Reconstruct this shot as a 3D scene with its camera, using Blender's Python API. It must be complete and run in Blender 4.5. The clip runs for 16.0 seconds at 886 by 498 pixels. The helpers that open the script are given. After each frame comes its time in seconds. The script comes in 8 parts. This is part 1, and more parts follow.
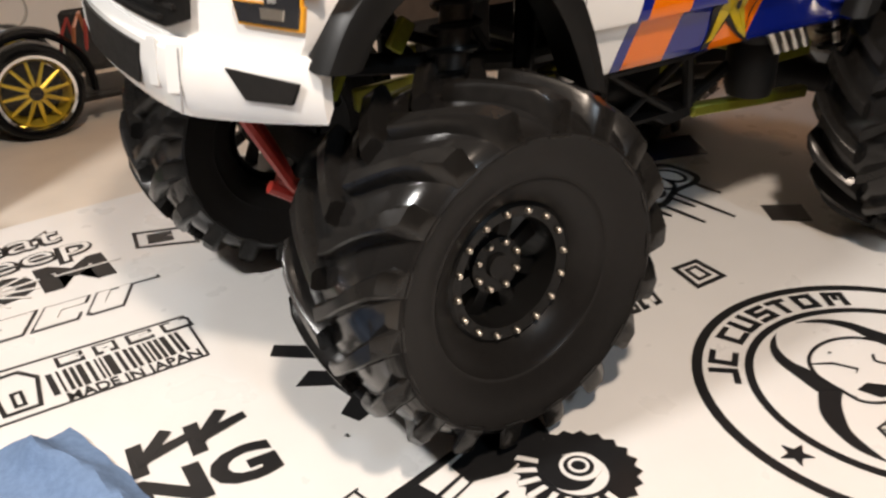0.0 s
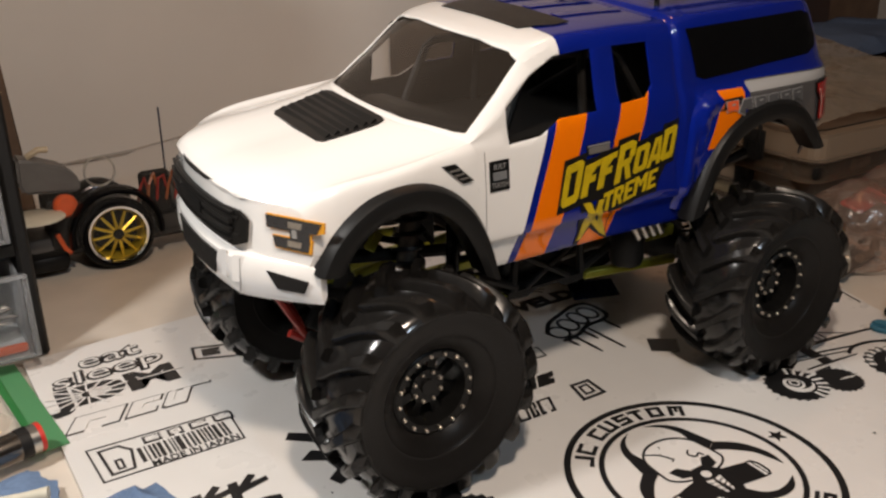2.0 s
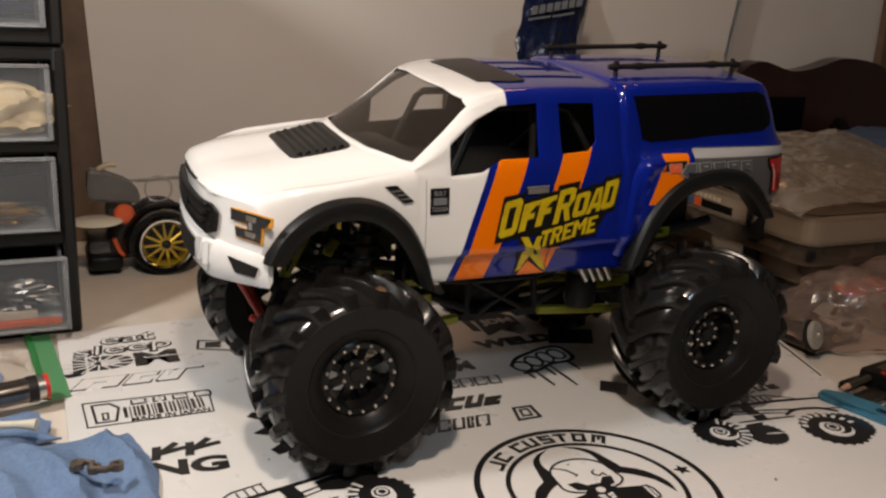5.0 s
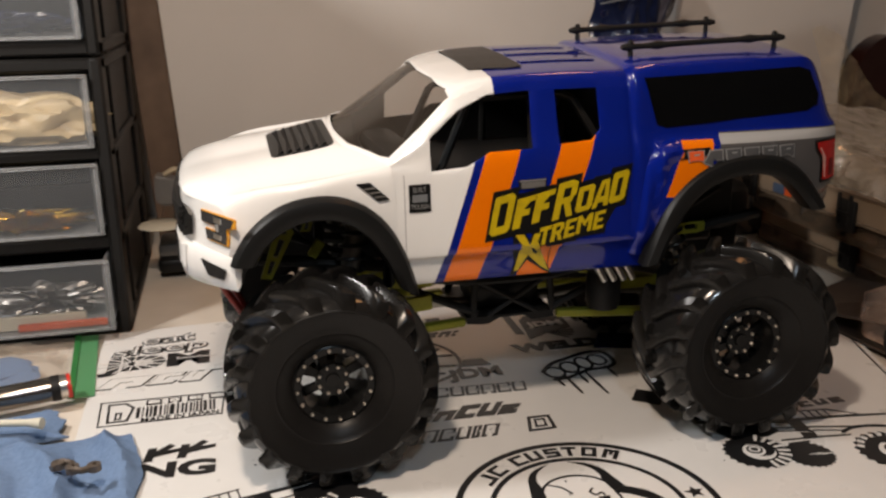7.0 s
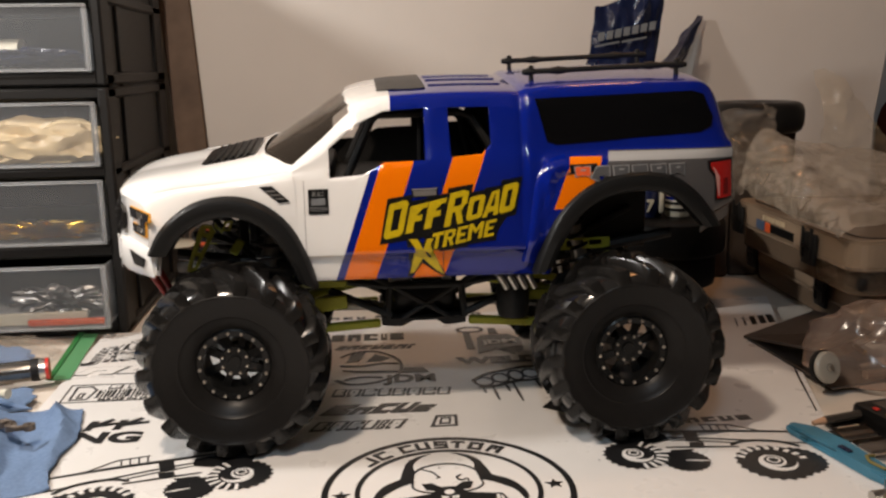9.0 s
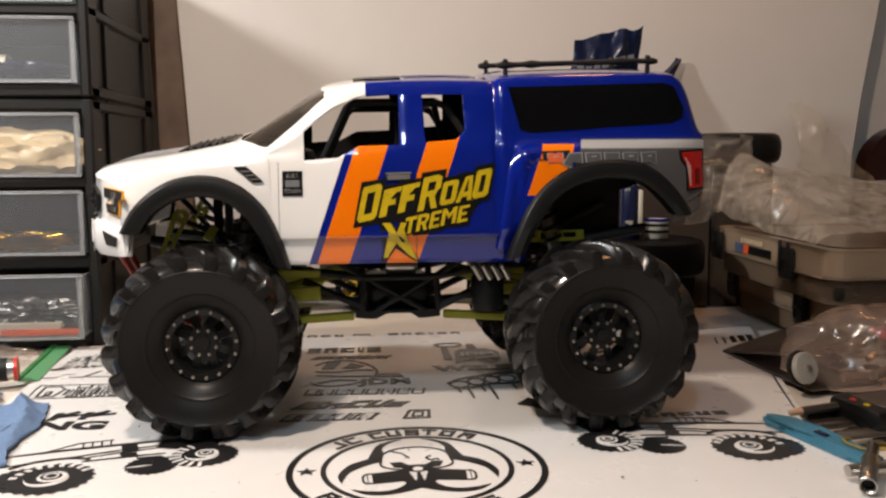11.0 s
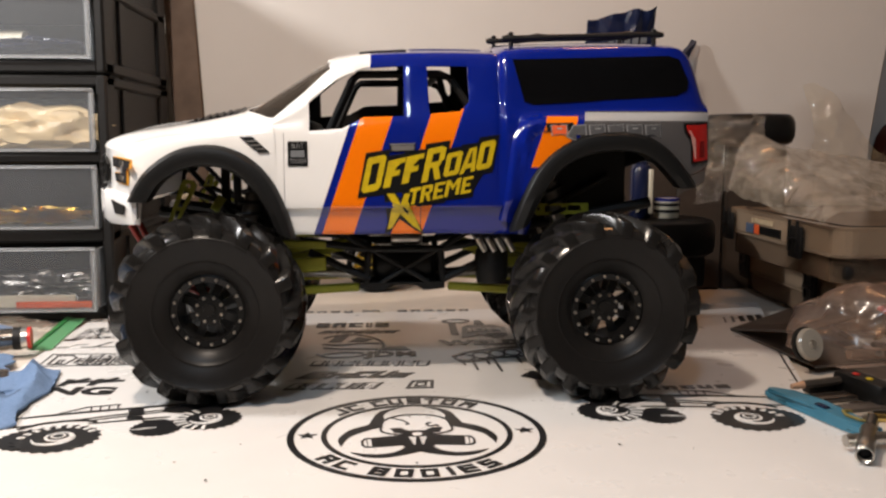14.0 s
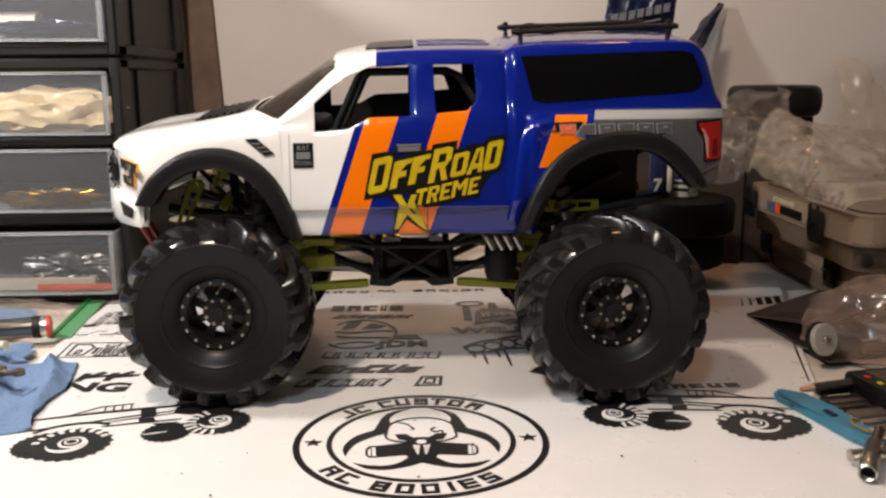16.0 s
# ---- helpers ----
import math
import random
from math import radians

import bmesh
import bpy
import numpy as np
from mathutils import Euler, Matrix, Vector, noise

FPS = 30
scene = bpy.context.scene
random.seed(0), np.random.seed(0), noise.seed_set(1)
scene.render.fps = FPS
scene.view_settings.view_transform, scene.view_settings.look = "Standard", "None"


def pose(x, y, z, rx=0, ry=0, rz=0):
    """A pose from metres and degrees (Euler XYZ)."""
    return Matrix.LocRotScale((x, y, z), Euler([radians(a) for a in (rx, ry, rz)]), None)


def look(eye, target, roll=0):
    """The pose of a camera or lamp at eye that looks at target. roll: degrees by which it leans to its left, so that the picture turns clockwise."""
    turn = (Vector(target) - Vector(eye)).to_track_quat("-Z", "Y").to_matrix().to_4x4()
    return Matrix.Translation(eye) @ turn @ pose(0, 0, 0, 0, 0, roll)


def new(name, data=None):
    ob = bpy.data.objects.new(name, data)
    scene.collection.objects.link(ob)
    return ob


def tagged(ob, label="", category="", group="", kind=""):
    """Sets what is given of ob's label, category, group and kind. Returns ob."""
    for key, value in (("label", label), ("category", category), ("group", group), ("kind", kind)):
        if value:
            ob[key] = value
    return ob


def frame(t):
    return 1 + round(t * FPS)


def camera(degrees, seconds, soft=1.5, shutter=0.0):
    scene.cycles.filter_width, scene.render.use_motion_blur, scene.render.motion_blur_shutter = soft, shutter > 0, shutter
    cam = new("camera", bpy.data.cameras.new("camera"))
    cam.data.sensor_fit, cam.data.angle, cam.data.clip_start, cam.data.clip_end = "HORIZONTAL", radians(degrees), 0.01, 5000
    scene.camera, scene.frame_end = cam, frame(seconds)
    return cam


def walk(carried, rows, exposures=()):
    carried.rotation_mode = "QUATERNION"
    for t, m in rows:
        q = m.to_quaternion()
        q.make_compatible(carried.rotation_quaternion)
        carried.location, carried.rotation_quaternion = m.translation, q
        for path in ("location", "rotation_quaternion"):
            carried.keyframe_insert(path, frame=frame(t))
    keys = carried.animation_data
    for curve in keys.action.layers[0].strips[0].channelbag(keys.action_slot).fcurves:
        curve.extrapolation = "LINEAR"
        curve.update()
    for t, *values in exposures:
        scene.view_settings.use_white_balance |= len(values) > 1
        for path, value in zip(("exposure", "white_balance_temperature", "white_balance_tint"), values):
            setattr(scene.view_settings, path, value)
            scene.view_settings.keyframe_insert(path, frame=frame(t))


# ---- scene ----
# The camera: eye, target, roll, in metres.
cam = camera(52.9, 16.0, soft=2.4, shutter=0.3)
PATH = [
    (0, (-0.364, -0.378, 0.249), (0.631, 1.109, -0.644), -1.9),
    (0.5, (-0.39, -0.419, 0.296), (0.631, 1.05, -0.598), -2.4),
    (1, (-0.406, -0.47, 0.339), (0.599, 1.025, -0.529), -2.1),
    (1.5, (-0.423, -0.526, 0.361), (0.588, 1.023, -0.399), -1.6),
    (2, (-0.434, -0.567, 0.374), (0.567, 1.012, -0.336), -1.1),
    (2.5, (-0.44, -0.615, 0.387), (0.536, 0.976, -0.331), -0.9),
    (3, (-0.446, -0.64, 0.4), (0.54, 0.964, -0.276), -0.8),
    (3.5, (-0.434, -0.663, 0.406), (0.472, 0.979, -0.288), 0.1),
    (4, (-0.424, -0.675, 0.391), (0.435, 0.998, -0.288), 0.4),
    (4.5, (-0.403, -0.707, 0.374), (0.46, 1.005, -0.196), 1.5),
    (4.7, (-0.391, -0.721, 0.366), (0.45, 1.008, -0.184), 2.2),
    (6.8, (-0.254, -0.715, 0.346), (0.288, 1.126, -0.217), -1.2),
    (7, (-0.228, -0.731, 0.351), (0.226, 1.138, -0.196), -0.9),
    (7.5, (-0.165, -0.756, 0.354), (0.081, 1.151, -0.196), -0.7),
    (8, (-0.108, -0.796, 0.356), (0.103, 1.142, -0.089), 0.1),
    (8.5, (-0.085, -0.827, 0.337), (0.109, 1.115, -0.103), 0.6),
    (9, (-0.059, -0.836, 0.318), (0.127, 1.113, -0.092), -0.9),
    (9.5, (-0.049, -0.848, 0.286), (0.169, 1.111, -0.049), -0.2),
    (9.7, (-0.053, -0.85, 0.282), (0.183, 1.111, -0.035), -0.4),
    (11.8, (-0.042, -0.852, 0.217), (0.154, 1.128, 0.018), -0.2),
    (12, (-0.042, -0.855, 0.218), (0.195, 1.121, 0.019), -0.1),
    (12.5, (-0.037, -0.859, 0.221), (0.138, 1.121, -0.001), -0.4),
    (13, (-0.033, -0.859, 0.22), (0.088, 1.126, 0.011), -0.5),
    (13.5, (-0.032, -0.859, 0.222), (0.087, 1.128, 0.03), -0.1),
    (14, (-0.031, -0.86, 0.219), (0.13, 1.118, -0.026), -0.0),
    (14.5, (-0.032, -0.861, 0.222), (0.117, 1.117, -0.035), 0.1),
    (15, (-0.03, -0.86, 0.223), (0.085, 1.117, -0.058), -0.1),
    (15.5, (-0.016, -0.846, 0.249), (0.056, 1.119, -0.117), -0.9),
    (16, (-0.009, -0.85, 0.271), (0.079, 1.112, -0.11), -0.4),
]
walk(cam, [(t, look(eye, target, roll)) for t, eye, target, roll in PATH], [(0.0, 0.45, 6500, 10), (0.5, 0.4, 6500, 10), (1.0, 0.15, 6500, 10), (1.5, -0.2, 6500, 10), (2.0, -0.08, 6500, 10), (3.5, -0.2, 6500, 10), (4.7, -0.17, 6500, 10), (7.0, 0.0, 6540, 10), (8.5, 0.16, 6560, 10), (12.0, 0.54, 6290, 10), (16.0, 0.54, 6290, 10)])

# ---- light ----
world = bpy.data.worlds.new("room_air")
scene.world = world
world.use_nodes = True
world.node_tree.nodes["Background"].inputs[0].default_value = (1.0, 0.92, 0.84, 1)
world.node_tree.nodes["Background"].inputs[1].default_value = 0.085


def lamp(name, eye, target, size, watts, colour):
    data = bpy.data.lights.new(name, "AREA")
    data.shape, data.size, data.energy, data.color = "DISK", size, watts, colour
    ob = new(name, data)
    ob.matrix_world = look(eye, target)
    return ob


lamp("desk_lamp_light", (-0.32, -0.52, 0.85), (-0.12, -0.05, 0.0), 0.07, 5.3, (1.0, 0.82, 0.665))
lamp("left_lamp_light", (-0.74, -0.06, 0.69), (0.0, 0.08, 0.1), 0.09, 4.5, (0.98, 0.94, 0.90))
lamp("cool_lamp_light", (-0.25, -1.3, 1.10), (0.0, 0.2, 0.1), 0.12, 3.0, (0.74, 0.87, 1.0))
# Added orange fill straight overhead, warms the mat behind the truck; no real lamp there.
lamp("orange_fill_light", (0.42, 0.24, 1.25), (0.43, 0.20, 0.0), 0.20, 1.3, (1.0, 0.46, 0.18))

# ---- materials ----


def material(name, colour, rough=0.5, metal=0.0, spec=0.5, grain=0.0, scale=60.0, bump=0.0, bump_scale=200.0, coat=0.0, second=None, second_scale=8.0, bump_deep=0.001):
    """A surface with colour variation at two scales and fine relief."""
    m = bpy.data.materials.new(name)
    m.use_nodes = True
    nodes, links = m.node_tree.nodes, m.node_tree.links
    p = nodes["Principled BSDF"]
    p.inputs["Base Color"].default_value = (*colour, 1)
    p.inputs["Roughness"].default_value = rough
    p.inputs["Metallic"].default_value = metal
    p.inputs["Specular IOR Level"].default_value = spec
    p.inputs["Coat Weight"].default_value = coat
    p.inputs["Coat Roughness"].default_value = 0.045
    co = nodes.new("ShaderNodeTexCoord")
    if grain:
        fine, wide = nodes.new("ShaderNodeTexNoise"), nodes.new("ShaderNodeTexNoise")
        fine.inputs["Scale"].default_value, wide.inputs["Scale"].default_value = scale, second_scale
        fine.inputs["Detail"].default_value = 4
        add = nodes.new("ShaderNodeMath")
        add.operation = "ADD"
        ramp = nodes.new("ShaderNodeMapRange")
        ramp.inputs["From Min"].default_value, ramp.inputs["From Max"].default_value = 0.7, 1.3
        mix = nodes.new("ShaderNodeMix")
        mix.data_type = "RGBA"
        other = second or tuple(max(0.0, c * (1 - grain)) for c in colour)
        mix.inputs[6].default_value, mix.inputs[7].default_value = (*colour, 1), (*other, 1)
        links.new(co.outputs["Object"], fine.inputs["Vector"])
        links.new(co.outputs["Object"], wide.inputs["Vector"])
        links.new(fine.outputs["Fac"], add.inputs[0])
        links.new(wide.outputs["Fac"], add.inputs[1])
        links.new(add.outputs[0], ramp.inputs["Value"])
        links.new(ramp.outputs[0], mix.inputs[0])
        links.new(mix.outputs[2], p.inputs["Base Color"])
        rr = nodes.new("ShaderNodeMapRange")
        rr.inputs["To Min"].default_value, rr.inputs["To Max"].default_value = rough * 0.88, min(1.0, rough * 1.15)
        links.new(fine.outputs["Fac"], rr.inputs["Value"])
        links.new(rr.outputs[0], p.inputs["Roughness"])
    if bump:
        n, b = nodes.new("ShaderNodeTexNoise"), nodes.new("ShaderNodeBump")
        n.inputs["Scale"].default_value, n.inputs["Detail"].default_value = bump_scale, 5
        b.inputs["Strength"].default_value, b.inputs["Distance"].default_value = bump, bump_deep
        links.new(co.outputs["Object"], n.inputs["Vector"])
        links.new(n.outputs["Fac"], b.inputs["Height"])
        links.new(b.outputs["Normal"], p.inputs["Normal"])
    return m


def clear_film(name, tint, share, rough=0.08, bump=0.0, bump_scale=60.0, bump_deep=0.001, ior=1.35, gloss=0.0):
    """Thin clear plastic: mostly see-through, with a hazy share and a sharp sheen over all of it."""
    m = material(name, tint, rough, spec=0.8, bump=bump, bump_scale=bump_scale, bump_deep=bump_deep)
    nodes, links = m.node_tree.nodes, m.node_tree.links
    see, mix, out = nodes.new("ShaderNodeBsdfTransparent"), nodes.new("ShaderNodeMixShader"), nodes["Material Output"]
    fres = nodes.new("ShaderNodeFresnel")
    fres.inputs["IOR"].default_value = ior
    add = nodes.new("ShaderNodeMath")
    add.operation, add.use_clamp = "ADD", True
    add.inputs[1].default_value = share
    links.new(fres.outputs[0], add.inputs[0])
    links.new(add.outputs[0], mix.inputs[0])
    links.new(see.outputs[0], mix.inputs[1])
    links.new(nodes["Principled BSDF"].outputs[0], mix.inputs[2])
    last = mix.outputs[0]
    if gloss:
        sheen, both = nodes.new("ShaderNodeBsdfGlossy"), nodes.new("ShaderNodeAddShader")
        sheen.inputs["Color"].default_value = (gloss, gloss, gloss, 1)
        sheen.inputs["Roughness"].default_value = rough
        if bump:
            bumped = [n for n in nodes if n.bl_idname == "ShaderNodeBump"][0]
            links.new(bumped.outputs["Normal"], sheen.inputs["Normal"])
        links.new(last, both.inputs[0])
        links.new(sheen.outputs[0], both.inputs[1])
        last = both.outputs[0]
    links.new(last, out.inputs["Surface"])
    return m


RUBBER = material("tyre_rubber", (0.011, 0.0104, 0.010), 0.15, spec=0.5, grain=0.35, scale=500, bump=0.02, bump_scale=500, second=(0.012, 0.0113, 0.0108))
RUBBER_DULL = material("side_rubber", (0.0095, 0.0088, 0.0084), 0.36, spec=0.16, grain=0.3, scale=300, bump=0.04, bump_scale=700, second=(0.013, 0.0118, 0.011))
LUG = material("tread_rubber", (0.0085, 0.008, 0.0076), 0.23, spec=0.30, grain=0.35, scale=300, bump=0.05, bump_scale=700, second=(0.014, 0.013, 0.012))
RIM_BLACK = material("rim_black", (0.009, 0.0088, 0.0086), 0.30, spec=0.2, grain=0.25, scale=300)
BLACK = material("black_plastic", (0.015, 0.014, 0.0132), 0.5, spec=0.25, grain=0.3, scale=300, bump=0.1, bump_scale=700)
BLACK_SATIN = material("satin_black", (0.008, 0.0078, 0.0076), 0.34, spec=0.26, grain=0.25, scale=300)
BLACK_GLOSS = material("gloss_black", (0.004, 0.004, 0.0045), 0.22, spec=0.09, grain=0.2, scale=200)
STEEL = material("bright_steel", (0.60, 0.58, 0.54), 0.28, metal=1.0, grain=0.2, scale=900)
BOLT_STEEL = material("bolt_steel", (0.62, 0.57, 0.50), 0.34, metal=1.0, grain=0.2, scale=900)
DARK_STEEL = material("dark_steel", (0.20, 0.19, 0.18), 0.35, metal=1.0, grain=0.3, scale=500)
LIME = material("lime_anodised", (0.33, 0.33, 0.03), 0.42, metal=0.35, grain=0.25, scale=400)
RED_WIRE = material("red_wire", (0.42, 0.03, 0.02), 0.4, grain=0.2, scale=400)
WHITE = material("white_paint", (0.87, 0.86, 0.84), 0.22, coat=0.6, grain=0.03, scale=120)
SMOKE = clear_film("windscreen_film", (0.16, 0.13, 0.105), 0.12, 0.05, ior=1.3)
LAMP_GLASS = material("lamp_lens", (0.025, 0.026, 0.03), 0.1, spec=0.7, grain=0.3, scale=300)
AMBER = material("amber_trim", (0.80, 0.36, 0.02), 0.3, grain=0.2, scale=300)
RED_LENS = material("red_lens", (0.45, 0.012, 0.010), 0.15, spec=0.6, coat=0.5, grain=0.2, scale=200)
DARK_RED = material("dark_red_lens", (0.16, 0.006, 0.006), 0.15, spec=0.6, grain=0.2, scale=200)
LAMP_PALE = material("pale_lens_rim", (0.62, 0.30, 0.26), 0.25, grain=0.2, scale=200)
SCRIPT_FILL = material("script_fill", (0.10, 0.10, 0.104), 0.3, coat=0.4, grain=0.15, scale=200)
STAND_BLACK = material("stand_black", (0.0045, 0.0045, 0.0045), 0.5, spec=0.12, grain=0.25, scale=300, bump=0.08, bump_scale=700)
BOTTLE_BLUE = material("bottle_blue", (0.008, 0.013, 0.05), 0.25, coat=0.3, grain=0.2, scale=200)
GRAPHITE = material("pencil_paint", (0.050, 0.042, 0.034), 0.45, grain=0.25, scale=150)
PEN_STEEL = material("pen_steel", (0.27, 0.24, 0.21), 0.2, metal=1.0, grain=0.2, scale=600)
BLUE = material("blue_paint", (0.0015, 0.011, 0.20), 0.3, spec=0.12, coat=1.0, grain=0.15, scale=400)
GREY_STRIPE = material("grey_stripe", (0.30, 0.29, 0.29), 0.3, coat=0.4, grain=0.1, scale=200)
YELLOW = material("yellow_sticker", (0.62, 0.45, 0.003), 0.35, coat=0.3, grain=0.15, scale=150, second=(0.44, 0.32, 0.004))
STICKER_BLACK = material("black_sticker", (0.007, 0.007, 0.007), 0.30, spec=0.3, coat=0.0, grain=0.2, scale=200)
STICKER_GREY = material("grey_sticker", (0.20, 0.21, 0.22), 0.35, grain=0.2, scale=200)
SILVER = material("silver_print", (0.45, 0.45, 0.45), 0.3, metal=0.5, grain=0.15, scale=200)
PAPER = material("printed_sheet", (0.80, 0.78, 0.755), 0.28, spec=0.5, grain=0.05, scale=30, bump=0.03, bump_scale=120, second_scale=5)
INK = material("black_ink", (0.016, 0.016, 0.017), 0.30, spec=0.6, grain=0.3, scale=200)
INK_GREY = material("grey_ink", (0.10, 0.10, 0.10), 0.45, grain=0.3, scale=200)
DESK = material("desk_laminate", (0.74, 0.665, 0.575), 0.45, grain=0.12, scale=25, bump=0.05, bump_scale=90)
WALL = material("wall_paint", (0.56, 0.51, 0.45), 0.8, spec=0.2, grain=0.07, scale=14, bump=0.12, bump_scale=260, second_scale=3)
# White for the unseen ceiling and walls, to bounce fill light back.
BOUNCE_PAINT = material("bounce_paint", (0.80, 0.76, 0.70), 0.85, spec=0.2, grain=0.05, scale=10, bump=0.1, bump_scale=200)
BOARD = material("white_board", (0.83, 0.775, 0.715), 0.6, spec=0.3, grain=0.05, scale=10, bump=0.05, bump_scale=150, second_scale=3)
CARTON = material("dark_carton_board", (0.062, 0.043, 0.031), 0.7, spec=0.2, grain=0.3, scale=40, bump=0.1, bump_scale=200)
WOOD = material("brown_wood", (0.20, 0.125, 0.08), 0.6, grain=0.4, scale=30, bump=0.1, bump_scale=200)
FLARE_BLACK = material("flare_plastic", (0.010, 0.010, 0.010), 0.40, spec=0.24, grain=0.2, scale=300, bump=0.05, bump_scale=700)
MAHOGANY = material("dark_red_wood", (0.034, 0.009, 0.007), 0.3, coat=0.3, grain=0.4, scale=25)
# CLOTH's blue darkened, with the far corner's dimness put into the colour.
FAR_CLOTH = material("dimmed_blue_cloth", (0.085, 0.12, 0.195), 0.9, spec=0.1, grain=0.3, scale=250, bump=0.5, bump_scale=900)
CLOTH = material("blue_cloth", (0.19, 0.28, 0.45), 0.9, spec=0.1, grain=0.25, scale=300, bump=0.5, bump_scale=900)
NAVY = material("navy_film", (0.008, 0.014, 0.05), 0.22, coat=0.3, grain=0.3, scale=40, bump=0.7, bump_scale=30, bump_deep=0.005)
GREEN_TAPE = clear_film("green_tape", (0.12, 0.36, 0.16), 0.58, 0.35)
DRAWER = clear_film("frosted_drawer", (0.50, 0.52, 0.54), 0.10, 0.30, ior=1.12)
DRAWER_RIM = clear_film("drawer_rim", (0.55, 0.56, 0.57), 0.24, 0.30)
BOX_CLEAR = clear_film("clear_box_plastic", (0.24, 0.17, 0.115), 0.22, 0.2, ior=1.12)
CASE_RIB = clear_film("case_rib", (0.36, 0.27, 0.19), 0.30, 0.2, ior=1.15)
CASE_LID = clear_film("frosted_case_lid", (0.44, 0.325, 0.225), 0.52, 0.22)
MILKY = clear_film("milky_plastic", (0.62, 0.58, 0.50), 0.50, 0.15)
FILM = clear_film("clear_bag_film", (0.42, 0.34, 0.26), 0.14, 0.06, bump=0.5, bump_scale=85, bump_deep=0.003, ior=1.0, gloss=0.055)
BAG_FILM = clear_film("parts_bag_film", (0.50, 0.37, 0.30), 0.22, 0.20, bump=0.15, bump_scale=30, bump_deep=0.004, ior=1.06, gloss=0.025)
HAZE_FILM = clear_film("cloudy_bag_film", (0.27, 0.225, 0.172), 0.64, 0.09, bump=0.5, bump_scale=36, bump_deep=0.005, ior=1.15, gloss=0.06)
YELLOW_FILM = clear_film("yellowed_bag_film", (0.52, 0.40, 0.24), 0.26, 0.08, bump=0.4, bump_scale=60, bump_deep=0.003, ior=1.02, gloss=0.05)
CLEAR_SHELL = clear_film("clear_shell", (0.40, 0.37, 0.33), 0.05, 0.06, ior=1.03)
TAN = material("tan_bag_contents", (0.80, 0.62, 0.36), 0.4, grain=0.3, scale=60, bump=0.2, bump_scale=90)
TEAL = material("teal_plastic", (0.05, 0.20, 0.30), 0.45, grain=0.2, scale=150)
GOLD = material("gold_plating", (0.78, 0.56, 0.06), 0.30, metal=0.55, grain=0.15, scale=300)
CHROME = material("chrome", (0.85, 0.85, 0.85), 0.07, metal=1.0)
PEACH = material("bare_pencil_wood", (0.62, 0.36, 0.22), 0.6, grain=0.3, scale=90)
WIRE_OLIVE = material("olive_cord", (0.24, 0.19, 0.05), 0.5, grain=0.2, scale=200)
BEIGE = material("beige_bag", (0.62, 0.50, 0.33), 0.5, grain=0.3, scale=60, bump=0.3, bump_scale=90)
ORANGE = material("orange_plastic", (0.85, 0.13, 0.03), 0.4, grain=0.2, scale=100)
RED = material("red_plastic", (0.62, 0.03, 0.02), 0.4, grain=0.25, scale=80, bump=0.2, bump_scale=60)
COPPER = material("orange_wire", (0.50, 0.15, 0.05), 0.4, grain=0.2, scale=200)
BRASS = material("brass", (0.75, 0.55, 0.18), 0.2, metal=1.0, grain=0.1, scale=200)
CREAM = material("cream_plastic", (0.72, 0.68, 0.55), 0.5, grain=0.1, scale=100)
SMOKE_SHEET = material("smoked_sheet", (0.085, 0.068, 0.056), 0.32, grain=0.2, scale=60, second=(0.055, 0.044, 0.036))
GREY_PL = material("grey_plastic", (0.16, 0.15, 0.14), 0.5, grain=0.2, scale=100)


